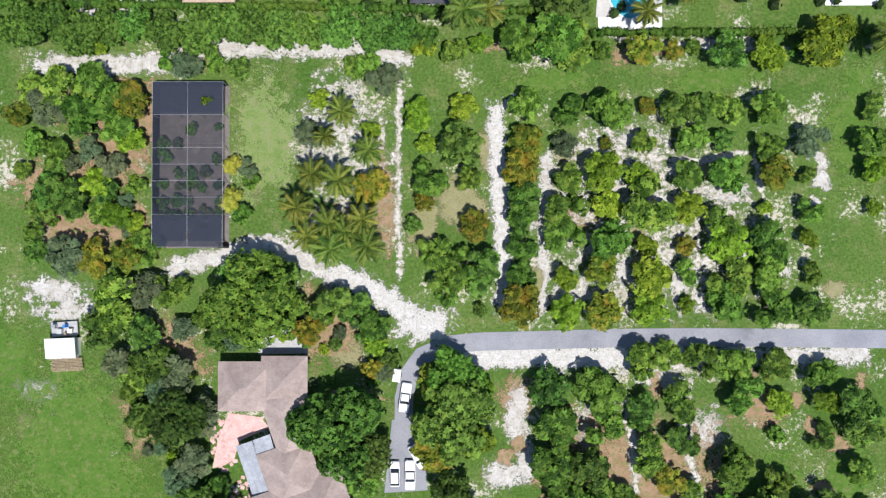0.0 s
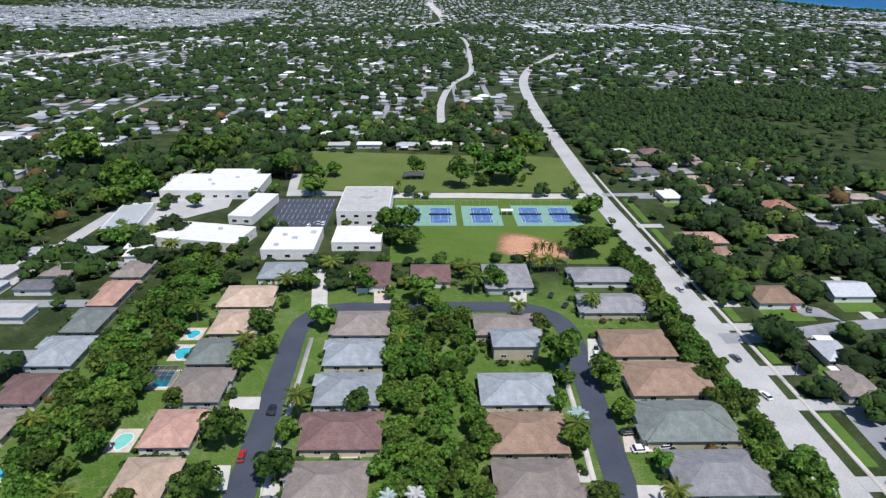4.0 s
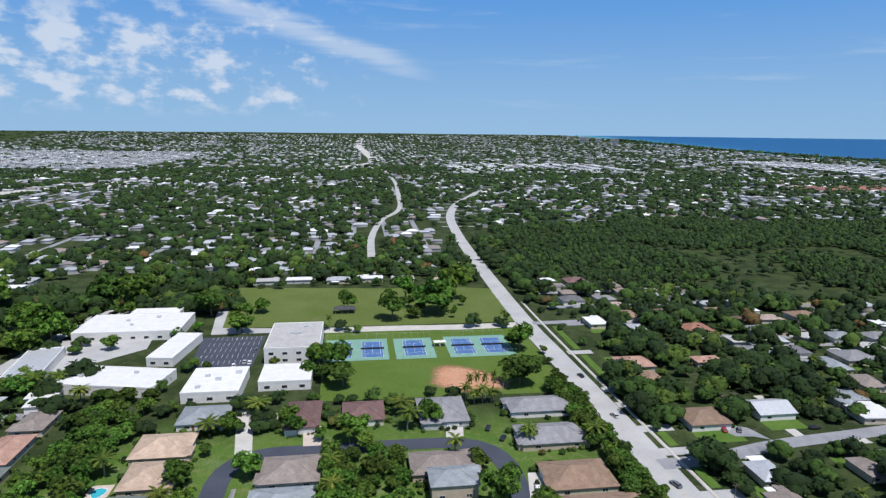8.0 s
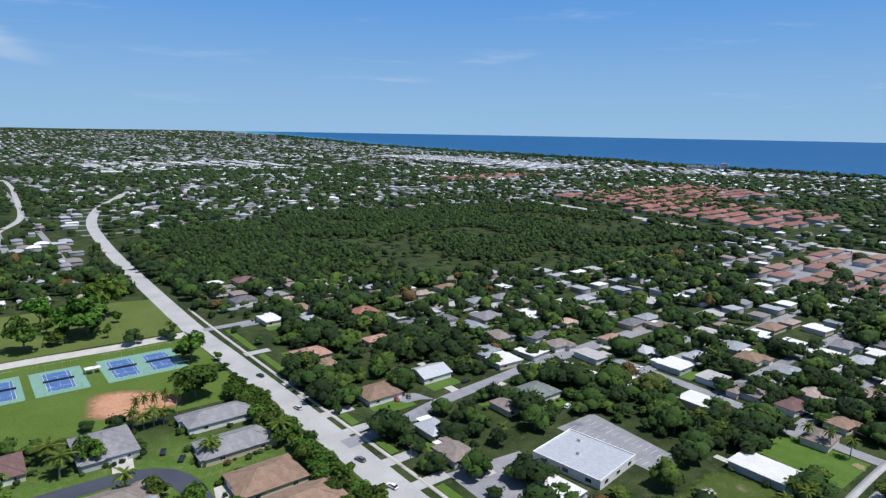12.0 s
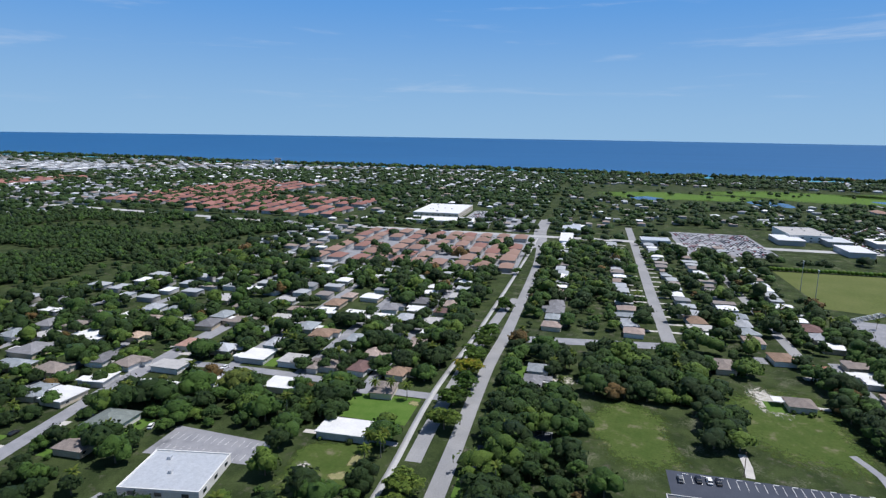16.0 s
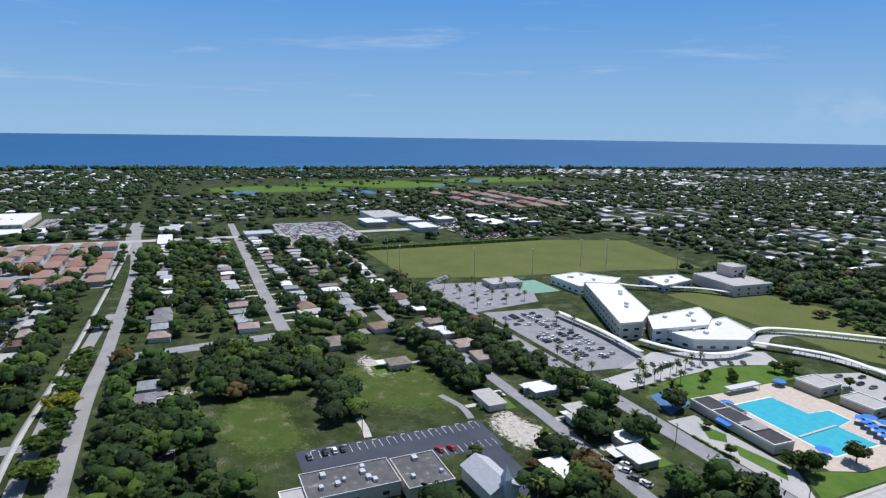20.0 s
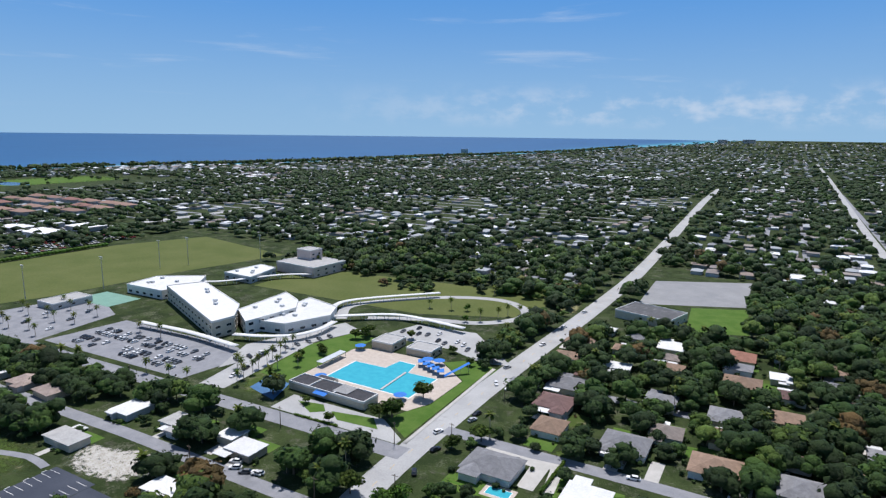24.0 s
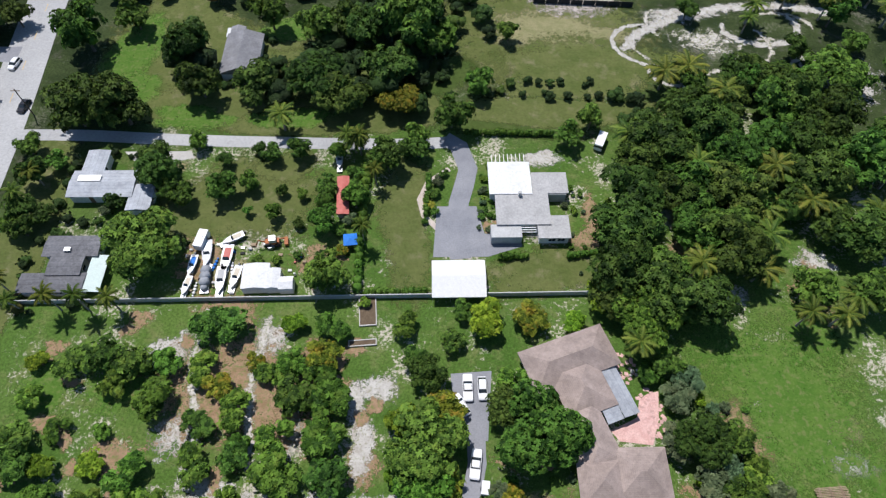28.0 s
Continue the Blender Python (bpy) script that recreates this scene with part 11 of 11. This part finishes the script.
# lawns between the southern houses
rng = np.random.default_rng(41)
for k in range(16):
    blob("lawn", rng.uniform(-50, 88), rng.uniform(-355, -205), rng.uniform(6, 12), rng.uniform(5, 9), MEADOW, 0.02 + 0.001 * k, label="small mown lawn between houses")
for k, (x, y, rx, ry) in enumerate(((46, -120, 50, 14), (70, -138, 24, 20), (20, -112, 34, 8), (-36, -112, 34, 6), (90, -75, 8, 34))):
    blob("yard_grass", x, y, rx, ry, YARD, 0.0385 + 0.0012 * k, plateau=True, label="rough dry grass along the lane")
for i in range(14):
    tree("palm", 362 + (i % 5) * 14 + (i // 5) * 3, -182 - (i // 5) * 20 - (i % 2) * 4, 2.2, 7.0)
for i in range(7):
    car(366 + i * 8.5, -192 - (i % 3) * 17, 90, ("white", "grey", "silver", "black")[i % 4], detail=1, z=0.05, group="car park cars")

# ---- the town out to the horizon ----
RESERVED = [(-118, -176, 121, 300), (-230, 270, 96, 500), (-60, -420, 98, -176), (85, -1500, 122, 480), (121, 30, 700, 66), (118, -300, 250, -120), (118, -440, 620, -150), (190, -130, 330, 28), (150, 66, 232, 160), (505, 40, 720, 245), (115, 155, 195, 330), (195, 155, 240, 166), (800, 130, 960, 240), (640, -290, 860, -100), (10, -545, 96, -370), (-185, -465, -100, -150), (-100, -480, 96, -150), (-150, -250, -55, -150)]
FOREST = [(146, 480), (152, 712), (294, 770), (464, 775), (690, 716), (722, 640), (690, 330), (560, 328), (415, 340), (300, 372), (180, 440)]
FIELDS = [(400, -480, 600, -160), (-86, 358, 96, 452)]
GOLF = [(1180, -1000, 1560, 0)]


def inside(x, y, poly):
    r, n = np.zeros(np.shape(x), bool), len(poly)
    for i in range(n):
        (xa, ya), (xb, yb) = poly[i], poly[(i + 1) % n]
        hit = ((ya > y) != (yb > y)) & (x < (xb - xa) * (y - ya) / (yb - ya + 1e-9) + xa)
        r ^= hit
    return r


def in_boxes(x, y, boxes, grow=0.0):
    r = np.zeros(np.shape(x), bool)
    for x0, y0, x1, y1 in boxes:
        r |= (x > x0 - grow) & (x < x1 + grow) & (y > y0 - grow) & (y < y1 + grow)
    return r


def in_view(x, y):
    """The land that the walk looks over: north, east and south."""
    az = np.degrees(np.arctan2(x, y))
    return (az > -42) | (az < -140)


def near_main(x, y, lines, d):
    r = np.zeros(np.shape(x), bool)
    for line in lines:
        p = np.array(line, float)
        for a, b in zip(p[:-1], p[1:]):
            ab = b - a
            t = np.clip(((x - a[0]) * ab[0] + (y - a[1]) * ab[1]) / (ab @ ab), 0, 1)
            r |= np.hypot(x - a[0] - t * ab[0], y - a[1] - t * ab[1]) < d
    return r


LINES = [MAIN, [(-152, -150), (-135, -300), (-117, -410), (-92, -770), (-104, -2030), (-110, -3200)], [(106, 41), (366, 38), (780, 46), (1560, 38)], [(345, -53), (820, -60)], [(700, -700), (720, 150), (777, 740), (950, 1900)], [(-653, 975), (-542, 1347), (-407, 1518), (20, 2120), (40, 3200), (6, 3900)], [(11, 550), (14, 672), (61, 924), (82, 1461)]]


def lots(x0, y0, x1, y1, along, seed, pitch=21.0, depth=34.0):
    """Plots on both sides of parallel streets; returns places, headings and the streets' lines."""
    rng = np.random.default_rng(seed)
    px, py, street = [], [], []
    j = 2.0 if math.hypot((x0 + x1) / 2, (y0 + y1) / 2) < 900 else 7.0
    if along == "x":
        for s in np.arange(y0 + depth, y1, depth * 2.15):
            street.append(((x0, s), (x1, s)))
            for k in (-1, 1):
                xs = np.arange(x0, x1, pitch)
                px.append(xs + rng.uniform(-j, j, len(xs)))
                py.append(np.full(len(xs), s + k * depth * 0.55) + rng.uniform(-j, j, len(xs)))
    else:
        for s in np.arange(x0 + depth, x1, depth * 2.15):
            street.append(((s, y0), (s, y1)))
            for k in (-1, 1):
                ys = np.arange(y0, y1, pitch)
                py.append(ys + rng.uniform(-j, j, len(ys)))
                px.append(np.full(len(ys), s + k * depth * 0.55) + rng.uniform(-j, j, len(ys)))
    return np.concatenate(px), np.concatenate(py), street


def roofs(name, x, y, w, d, h, mats, label, flat=None, rot=None):
    """Many far houses in one mesh: walls with a hip or flat roof each."""
    n = len(x)
    flat = np.zeros(n, bool) if flat is None else flat
    z0 = rise(x, y)
    hw, hd = w / 2, d / 2
    c = np.array([(-1, -1), (1, -1), (1, 1), (-1, 1)], float)
    ridge_x = np.where(w >= d, (w - d) / 2, 0)
    ridge_y = np.where(w < d, (d - w) / 2, 0)
    top = np.where(flat, 0.0, np.minimum(w, d) * 0.17)
    V = np.zeros((n, 14, 3))
    for i, (a, b) in enumerate(c):
        V[:, i] = np.column_stack([a * hw * 0.94, b * hd * 0.94, np.zeros(n) - 0.3])
        V[:, 4 + i] = np.column_stack([a * hw * 0.94, b * hd * 0.94, h])
        V[:, 8 + i] = np.column_stack([a * hw, b * hd, h])
    V[:, 12] = np.column_stack([-ridge_x, -ridge_y, h + top])
    V[:, 13] = np.column_stack([ridge_x, ridge_y, h + top])
    if rot is not None:
        ca, sa = np.cos(rot)[:, None], np.sin(rot)[:, None]
        X, Y = V[:, :, 0].copy(), V[:, :, 1].copy()
        V[:, :, 0], V[:, :, 1] = X * ca - Y * sa, X * sa + Y * ca
    V += np.column_stack([x, y, z0])[:, None, :]
    wide = [(8, 9, 13), (8, 13, 12), (10, 11, 12), (10, 12, 13), (9, 10, 13), (11, 8, 12)]
    deep = [(9, 10, 13), (9, 13, 12), (11, 8, 12), (11, 12, 13), (8, 9, 12), (10, 11, 13)]
    wall = [(0, 1, 5), (0, 5, 4), (1, 2, 6), (1, 6, 5), (2, 3, 7), (2, 7, 6), (3, 0, 4), (3, 4, 7)]
    F = np.where((w >= d)[:, None, None], np.array(wide + wall)[None], np.array(deep + wall)[None]) + (np.arange(n) * 14)[:, None, None]
    slots = np.tile(np.array([0] * 6 + [1] * 8), n)
    tagged(new(name, mesh_arrays(name, V.reshape(-1, 3), F.reshape(-1, 3), *mats, slots=slots)), label, "houses", "", "stuff")


def patchy(x, y, size, seed):
    """Slow noise over the plan, about -1 to 1."""
    return np.array([noise.noise((a / size, b / size, seed)) for a, b in zip(x, y)]) * 1.8


HX, HY, HR = [], [], []
for i, (x0, y0, x1, y1, along, p, dp) in enumerate(((124, 75, 720, 480, "x", 21, 17), (-900, 480, 100, 1500, "y", 22, 17), (100, 720, 1200, 1500, "x", 22, 18), (760, -700, 1950, 330, "x", 30, 22), (960, 330, 1990, 1500, "x", 34, 24), (-1900, 1500, 2100, 4700, "y", 34, 26), (118, -1500, 1250, -480, "x", 23, 18), (-700, -1500, 96, -430, "y", 23, 18), (-2300, -4700, 1600, -1500, "y", 36, 28), (-700, -430, -150, -150, "y", 24, 18), (1250, -1500, 1850, -700, "x", 32, 24), (-420, 90, -118, 480, "x", 22, 17), (122, -480, 235, -290, "y", 22, 16), (250, -150, 345, -60, "x", 22, 17))):
    px, py, street = lots(x0, y0, x1, y1, along, 40 + i, p, dp)
    rng = np.random.default_rng(70 + i)
    ok = ~in_boxes(px, py, RESERVED, 4) & ~inside(px, py, FOREST) & ~in_boxes(px, py, FIELDS + GOLF) & ~near_main(px, py, LINES, 17) & in_view(px, py) & (rng.uniform(size=len(px)) < np.where(np.hypot(px, py) < 700, 0.76, 0.5 + 0.3 * patchy(px, py, 220.0, 1.5))) & (px < coast(py) - 60) & (np.hypot(px, py) < EDGE - 40)
    HX.append(px[ok])
    HY.append(py[ok])
    if math.hypot((x0 + x1) / 2, (y0 + y1) / 2) < 1300:
        for (ax, ay), (bx, by) in street:
            m = 30
            sx, sy = np.linspace(ax, bx, m), np.linspace(ay, by, m)
            good = ~in_boxes(sx, sy, RESERVED, 2) & ~inside(sx, sy, FOREST) & ~in_boxes(sx, sy, FIELDS)
            k = 0
            while k < m:
                if good[k]:
                    e = k
                    while e + 1 < m and good[e + 1]:
                        e += 1
                    if e - k > 2:
                        ribbon("road", [(sx[k], sy[k]), (sx[e], sy[e])], 6.0, ASPHALT_GREY, 0.045, "grey residential street", "road", rounded=False)
                    k = e + 1
                else:
                    k += 1
for y in (13, -33, -73, -100, -139):
    px = np.arange(366.0, 690, 16.5)
    HX.append(px)
    HY.append(np.full(len(px), float(y)) + np.random.default_rng(int(y) + 200).uniform(-1.5, 1.5, len(px)))
HX, HY = np.concatenate(HX), np.concatenate(HY)
clear_of = np.array([all(abs(a - q[0]) > 9 + q[2] / 2 or abs(b - q[1]) > 8 + q[3] / 2 for q in HOUSES) for a, b in zip(HX, HY)])
HX, HY = HX[clear_of], HY[clear_of]
rng = np.random.default_rng(17)
dist = np.hypot(HX, HY)
near = dist < 430
roofs_kinds = ("grey", "white", "taupe", "shingle", "brown", "bluegrey", "white", "gravel", "maroon", "shingle", "taupe", "slate", "rose")
for x, y in zip(HX[near], HY[near]):
    w, d = rng.uniform(12, 17), rng.uniform(9, 13)
    house(x, y, w, d, roofs_kinds[rng.integers(len(roofs_kinds))], detail=1 if math.hypot(x, y) < 300 else 0, rot=rng.choice([0, 0, 90]) + rng.uniform(-7, 7), front="sn"[rng.integers(2)])
far = ~near
n = far.sum()
big = np.where(dist[far] > 1500, 1.2, 1.0)
w, d = rng.uniform(10, 15.5, n) * big, rng.uniform(8, 11.5, n) * big
sw = rng.uniform(size=n) < 0.5
w, d = np.where(sw, d, w), np.where(sw, w, d)
tall, level = rng.uniform(2.8, 3.6, n), rng.uniform(size=n) < 0.45
north = HY[far] > 480
for pick, mats, words in ((north, (FAR_ROOF_PALE, FAR_WALL_SUNLIT), "suburban houses with mostly white roofs among trees"), (~north, (FAR_ROOF, FAR_WALL), "suburban houses with white, grey and brown roofs among trees")):
    grow = 1.12 if mats[0] is FAR_ROOF_PALE else 1.0
    roofs("far_houses", HX[far][pick], HY[far][pick], w[pick] * grow, d[pick] * grow, tall[pick], mats, words, level[pick])
# red-roofed estates by the coast, brown-roofed condominiums, white mobile homes and works
for nm, boxes, mats, gx, gy, sx, sy, h, words in (
        ("red_roofed_houses", ((800, 340, 1000, 560), (850, 560, 1300, 760), (920, 1130, 1250, 1220)), (FAR_ROOF_RED, FAR_WALL), 30, 30, 24, 19, 5.0, "red tile-roofed villas in a coastal estate"),
        ("brown_roofed_condominiums", ((524, 62, 706, 238),), (FAR_ROOF_BROWN, FAR_WALL), 31, 19, 24.5, 13.2, 4.2, "rows of brown tile-roofed condominiums"),
        ("mobile_homes", ((-2000, 1850, -650, 3100),), (FAR_ROOF_WHITE, FAR_WALL_SUNLIT), 28, 31, 20, 13, 4.6, "dense field of white-roofed mobile homes"),
        ("pink_roofed_flats", ((830, -560, 1060, -420),), (FAR_ROOF_BROWN, FAR_WALL), 45, 40, 34, 18, 8.0, "pinkish-roofed blocks of flats"),
        ("white_works", ((1450, 1350, 1750, 2300), (700, -420, 780, -180), (300, 1650, 800, 2050), (300, -1750, 700, -1650)), (FAR_ROOF_WHITE, FAR_WALL), 60, 48, 44, 26, 6.0, "white flat-roofed commercial buildings"),
        ("coast_houses", ((1250, 100, 1940, 330), (1300, -1400, 1780, -1050), (1350, 330, 1960, 1400)), (FAR_ROOF_PALE, FAR_WALL), 54, 46, 22, 14, 4.5, "white-roofed houses along the coast")):
    X, Y = [], []
    for x0, y0, x1, y1 in boxes:
        a, b = np.meshgrid(np.arange(x0, x1, gx), np.arange(y0, y1, gy))
        X.append(a.ravel())
        Y.append(b.ravel())
    X, Y = np.concatenate(X).astype(float), np.concatenate(Y).astype(float)
    keepers = rng.uniform(size=len(X)) < (0.85 if "mobile" in nm else 0.9)
    X, Y = X[keepers] + rng.uniform(-3, 3, keepers.sum()), Y[keepers] + rng.uniform(-2, 2, keepers.sum())
    roofs(nm, X, Y, sx * rng.uniform(0.85, 1.1, len(X)), sy * rng.uniform(0.9, 1.1, len(X)), np.full(len(X), h), mats, words, np.full(len(X), "white" in nm or "mobile" in nm))
    HX, HY = np.concatenate([HX, X]), np.concatenate([HY, Y])


def scatter(n, r0, r1, seed, clump=0.0):
    rng = np.random.default_rng(seed)
    az = np.radians(rng.uniform(-42, 220, n))
    rr = np.sqrt(rng.uniform(r0 ** 2, r1 ** 2, n))
    return rr * np.sin(az), rr * np.cos(az), rng


HGRID = set()
for x, y in zip(HX, HY):
    HGRID.add((int(x // 9), int(y // 9)))
for x, y, w, d, _ in HOUSES:
    for a in np.arange(x - w / 2, x + w / 2 + 4, 4.0):
        for b in np.arange(y - d / 2, y + d / 2 + 4, 4.0):
            HGRID.add((int(a // 9), int(b // 9)))
BOXES_NO_TREES = [(-118, -176, 100, 300), (108, 34, 700, 64), (-60, -200, 98, -150), (235, -400, 400, -180), (118, -262, 200, -200), (20, -470, 85, -375), (230, -112, 312, -60), (205, -45, 266, 0), (820, 150, 950, 240), (650, -290, 850, -100), (160, 105, 200, 150), (192, -110, 230, -30), (-150, -240, -55, -150), (-60, 295, 95, 345), (-72, 352, 96, 432), (-180, 290, -22, 392), (110, -182, 445, -166), (110, -141, 330, -128), (130, -400, 260, -262), (1450, 1350, 1750, 2300), (790, 130, 970, 250)]
for nm, count, r0, r1, rmin, rmax, sprays, size, seed in (("trees_of_the_near_suburb", 4300, 110, 335, 2.0, 8.4, 84, 0.13, 4), ("trees_of_the_suburb", 15500, 335, 640, 2.4, 7.6, 22, 0.2, 1), ("trees_of_the_town", 34000, 640, 1900, 4.0, 9.6, 2, 0.4, 2), ("trees_of_the_far_plain", 22000, 1900, EDGE - 60, 8.5, 16.5, 1, 0.5, 3)):
    x, y, rng = scatter(count, r0, r1, seed)
    cell = np.array([(int(a // 9), int(b // 9)) in HGRID for a, b in zip(x, y)])
    ok = ~in_boxes(x, y, BOXES_NO_TREES) & ~in_boxes(x, y, FIELDS) & ~near_main(x, y, LINES, 9) & ~inside(x, y, FOREST) & (x < coast(y) - 15)
    ok &= ~cell | (rng.uniform(size=len(x)) < (0.12 if r0 < 600 else 0.4)) | (np.hypot(x, y) < 430)
    ok &= ~in_boxes(x, y, [(355, -160, 700, 34)]) | (rng.uniform(size=len(x)) < 0.8)
    ok &= patchy(x, y, 60.0 if r0 < 600 else 130.0, 7.7) > rng.uniform(-1.1, 0.4 if r0 < 600 else 0.2, len(x))
    ok &= free(x, y, 1.7) & ~near_main(x, y, [LINES[5]], 30)
    ok &= ~in_boxes(x, y, [(-2000, 1850, -650, 3100)]) | (rng.uniform(size=len(x)) < 0.12)
    ok &= ~in_boxes(x, y, GOLF) | (rng.uniform(size=len(x)) < 0.07)
    ok &= ~in_boxes(x, y, [(505, 50, 715, 245)]) | (rng.uniform(size=len(x)) < 0.22)
    x, y = x[ok], y[ok]
    r = rmin + (rmax - rmin) * rng.uniform(size=len(x)) ** 1.6
    far_trees(nm, x, y, r, np.minimum(r * rng.uniform(1.2, 2.0, len(x)), 12 if r0 < 600 else 10 if r0 < 1900 else 7), sprays, size, "dark-green subtropical trees filling the gardens and streets", lumps={110: 6, 335: 3, 640: 2}.get(r0, 1), tones=(0.0, 1.0 if r0 < 600 else 0.7))
    if r0 < 600:
        few = rng.uniform(size=len(x)) < (0.15 if r0 < 300 else 0.07)
        far_palms("palms_of_the_suburb", x[few] + 3.0, y[few] + rng.uniform(-3, 3, few.sum()), rng.uniform(5.5, 10.5, few.sum()), "slender palms among the garden trees")
rng = np.random.default_rng(23)
x, y = rng.uniform(140, 725, 9400), rng.uniform(320, 780, 9400)
dens = np.array([noise.noise((a * 0.012, b * 0.012, 3.3)) for a, b in zip(x, y)])
ok = inside(x, y, FOREST) & ((dens > -0.12) | (rng.uniform(size=len(x)) < 0.12))
x, y = x[ok], y[ok]
r = rng.uniform(2.2, 4.4, len(x))
far_trees("pine_scrub_forest", x, y, r, rng.uniform(4.5, 8, len(x)), 14, 0.2, "dense dark pine and scrub-oak forest", lumps=3, tones=(0.05, 0.74))
# coastal belt of casuarinas
y = rng.uniform(-4200, 4200, 2600)
x = coast(y) - rng.uniform(12, 60, len(y))
r = rng.uniform(6, 11, len(x))
far_trees("shore_trees", x, y, r, rng.uniform(9, 17, len(x)), 6, 0.5, "dark belt of trees along the beach", lumps=2)

for x, y, rx, ry in ((1300, -180, 110, 150), (1380, -450, 150, 190), (1440, -760, 120, 200)):
    blob("golf_course", x, y, rx, ry, GREEN, 0.05, plateau=True, label="bright mown golf course among dark trees")
# distance: the last land under the sky, its pale air painted into the colour
for x, y, w, d in ((1210, -330, 60, 30), (1240, -120, 40, 26), (1330, 210, 70, 22), (1250, 420, 50, 24), (1420, -700, 60, 24), (1300, -560, 40, 20), (1500, 640, 60, 26)):
    blob("lake", x, y, w, d, surface("lake", (0.03, 0.07, 0.13), (0.045, 0.1, 0.17), 0.02, 0.2, world_space=True), 0.08, label="small dark blue lake among the houses", category="water")
slab("condominium_yard", rect(508, 52, 716, 242), ASPHALT_GREY, 0.03, label="grey paved ground between the condominiums", category="pavement")
flat_block(880, 195, 112, 64, 8, "white", WALL_CREAM, label="large white-roofed supermarket block", units=8, name="supermarket")
flat_block(790, 178, 40, 90, 5, "white", WALL_CREAM, label="white-roofed row of shops", name="shop_row")
flat_block(770, 10, 60, 22, 5, "metal", WALL_GREY, label="long grey metal-roofed warehouse", name="warehouse")
flat_block(690, 14, 60, 14, 5, "white", surface("blue_wall", (0.05, 0.15, 0.4), (0.07, 0.18, 0.45), 1.0, 0.8), label="blue-walled workshop with a white roof", name="warehouse")
flat_block(800, -255, 70, 44, 8, "gravel", WALL_WHITE, label="large grey-roofed store building", name="warehouse", units=4)
flat_block(700, -80, 24, 30, 6, "metal", WALL_GREY, label="long grey metal-roofed warehouse", name="warehouse")
for x0, y0, x1, y1 in ((650, -195, 800, -105), (815, 90, 930, 158), (740, 60, 860, 90)):
    slab("car_park", rect(x0, y0, x1, y1), ASPHALT_GREY, 0.05, label="large grey car park full of cars", category="car park")
fx, fy = [], []
for x0, y0, x1, y1 in ((655, -190, 795, -110), (820, 94, 926, 154), (700, -450, 900, -300), (610, -420, 690, -300)):
    a, b = np.meshgrid(np.arange(x0, x1, 9.0), np.arange(y0, y1, 3.4))
    fx.append(a.ravel())
    fy.append(b.ravel())
fx, fy = np.concatenate(fx), np.concatenate(fy)
keepers = np.random.default_rng(8).uniform(size=len(fx)) < 0.7
roofs("far_parked_cars", fx[keepers], fy[keepers], np.full(keepers.sum(), 4.6), np.full(keepers.sum(), 1.9), np.full(keepers.sum(), 1.0), (island_ramp("far_car_colours", ((0.7, 0.7, 0.7), (0.3, 0.31, 0.32), (0.03, 0.03, 0.035), (0.5, 0.5, 0.52), (0.2, 0.02, 0.02), (0.75, 0.75, 0.76)), 0.3), GLASS), "rows of parked cars in far car parks")


def tower(azimuth, r, w, d, h):
    x, y = r * math.sin(radians(azimuth)), r * math.cos(radians(azimuth))
    z = float(rise(x, y))
    ob = root("apartment_tower", x, y, z - 2, -azimuth, label="white apartment tower far off by the coast", category="tower", group="far towers")
    part("wall", Geo().box(-w / 2, -d / 2, 0, w / 2, d / 2, h).mesh("wall", WALL_WHITE), ob)
    part("roof", Geo().box(-w / 2 + 1, -d / 2 + 1, h, w / 2 - 1, d / 2 - 1, h + 3).mesh("roof", ROOF["gravel"]), ob)
    g = Geo()
    for k in range(int(h / 4)):
        g.box(-w / 2 + 1, -d / 2 - 0.4, 2 + k * 4, w / 2 - 1, -d / 2 - 0.05, 3.8 + k * 4)
    part("window_bands", g.mesh("window_bands", GLASS), ob)


for a, r, w, h in ((20.4, 4300, 60, 42), (23.0, 4250, 50, 36), (21.6, 4350, 40, 30), (62.5, 2230, 22, 24), (61.5, 2250, 40, 14), (60.2, 2260, 50, 12), (153, 3500, 40, 22), (175, 4600, 60, 30), (177, 4700, 80, 24)):
    tower(a, r, w, 18, h)


def distance():
    n, az0, az1 = 260, -60.0, 190.0
    az = np.radians(np.linspace(az0, az1, n))
    rng = np.random.default_rng(2)
    R = EDGE + 8
    top = DROP + 1.0 + np.array([4.0 * noise.noise((a * 9, 0, 0)) + 3.0 * noise.noise((a * 60, 2, 0)) for a in az])
    far_sea = (R * np.sin(az) > coast(R * np.cos(az)) - 200)
    top[far_sea] = DROP - 1.2
    x, y = R * np.sin(az), R * np.cos(az)
    v = np.concatenate([np.column_stack([x, y, np.full(n, 40.0)]), np.column_stack([x, y, top])])
    q = [(i, i + 1, n + i + 1, n + i) for i in range(n - 1) if not (far_sea[i] and far_sea[i + 1])]
    # air haze is painted on: an even blue emission, no lamp behind it
    k = Nodes("distant_land_haze_glow")
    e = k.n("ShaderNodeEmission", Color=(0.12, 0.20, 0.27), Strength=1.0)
    tagged(new("backdrop", mesh_arrays("backdrop", v, q, k.finish(e.outputs[0]))), "glowing strip of distant land with painted blue haze", "backdrop", "", "structure")


distance()
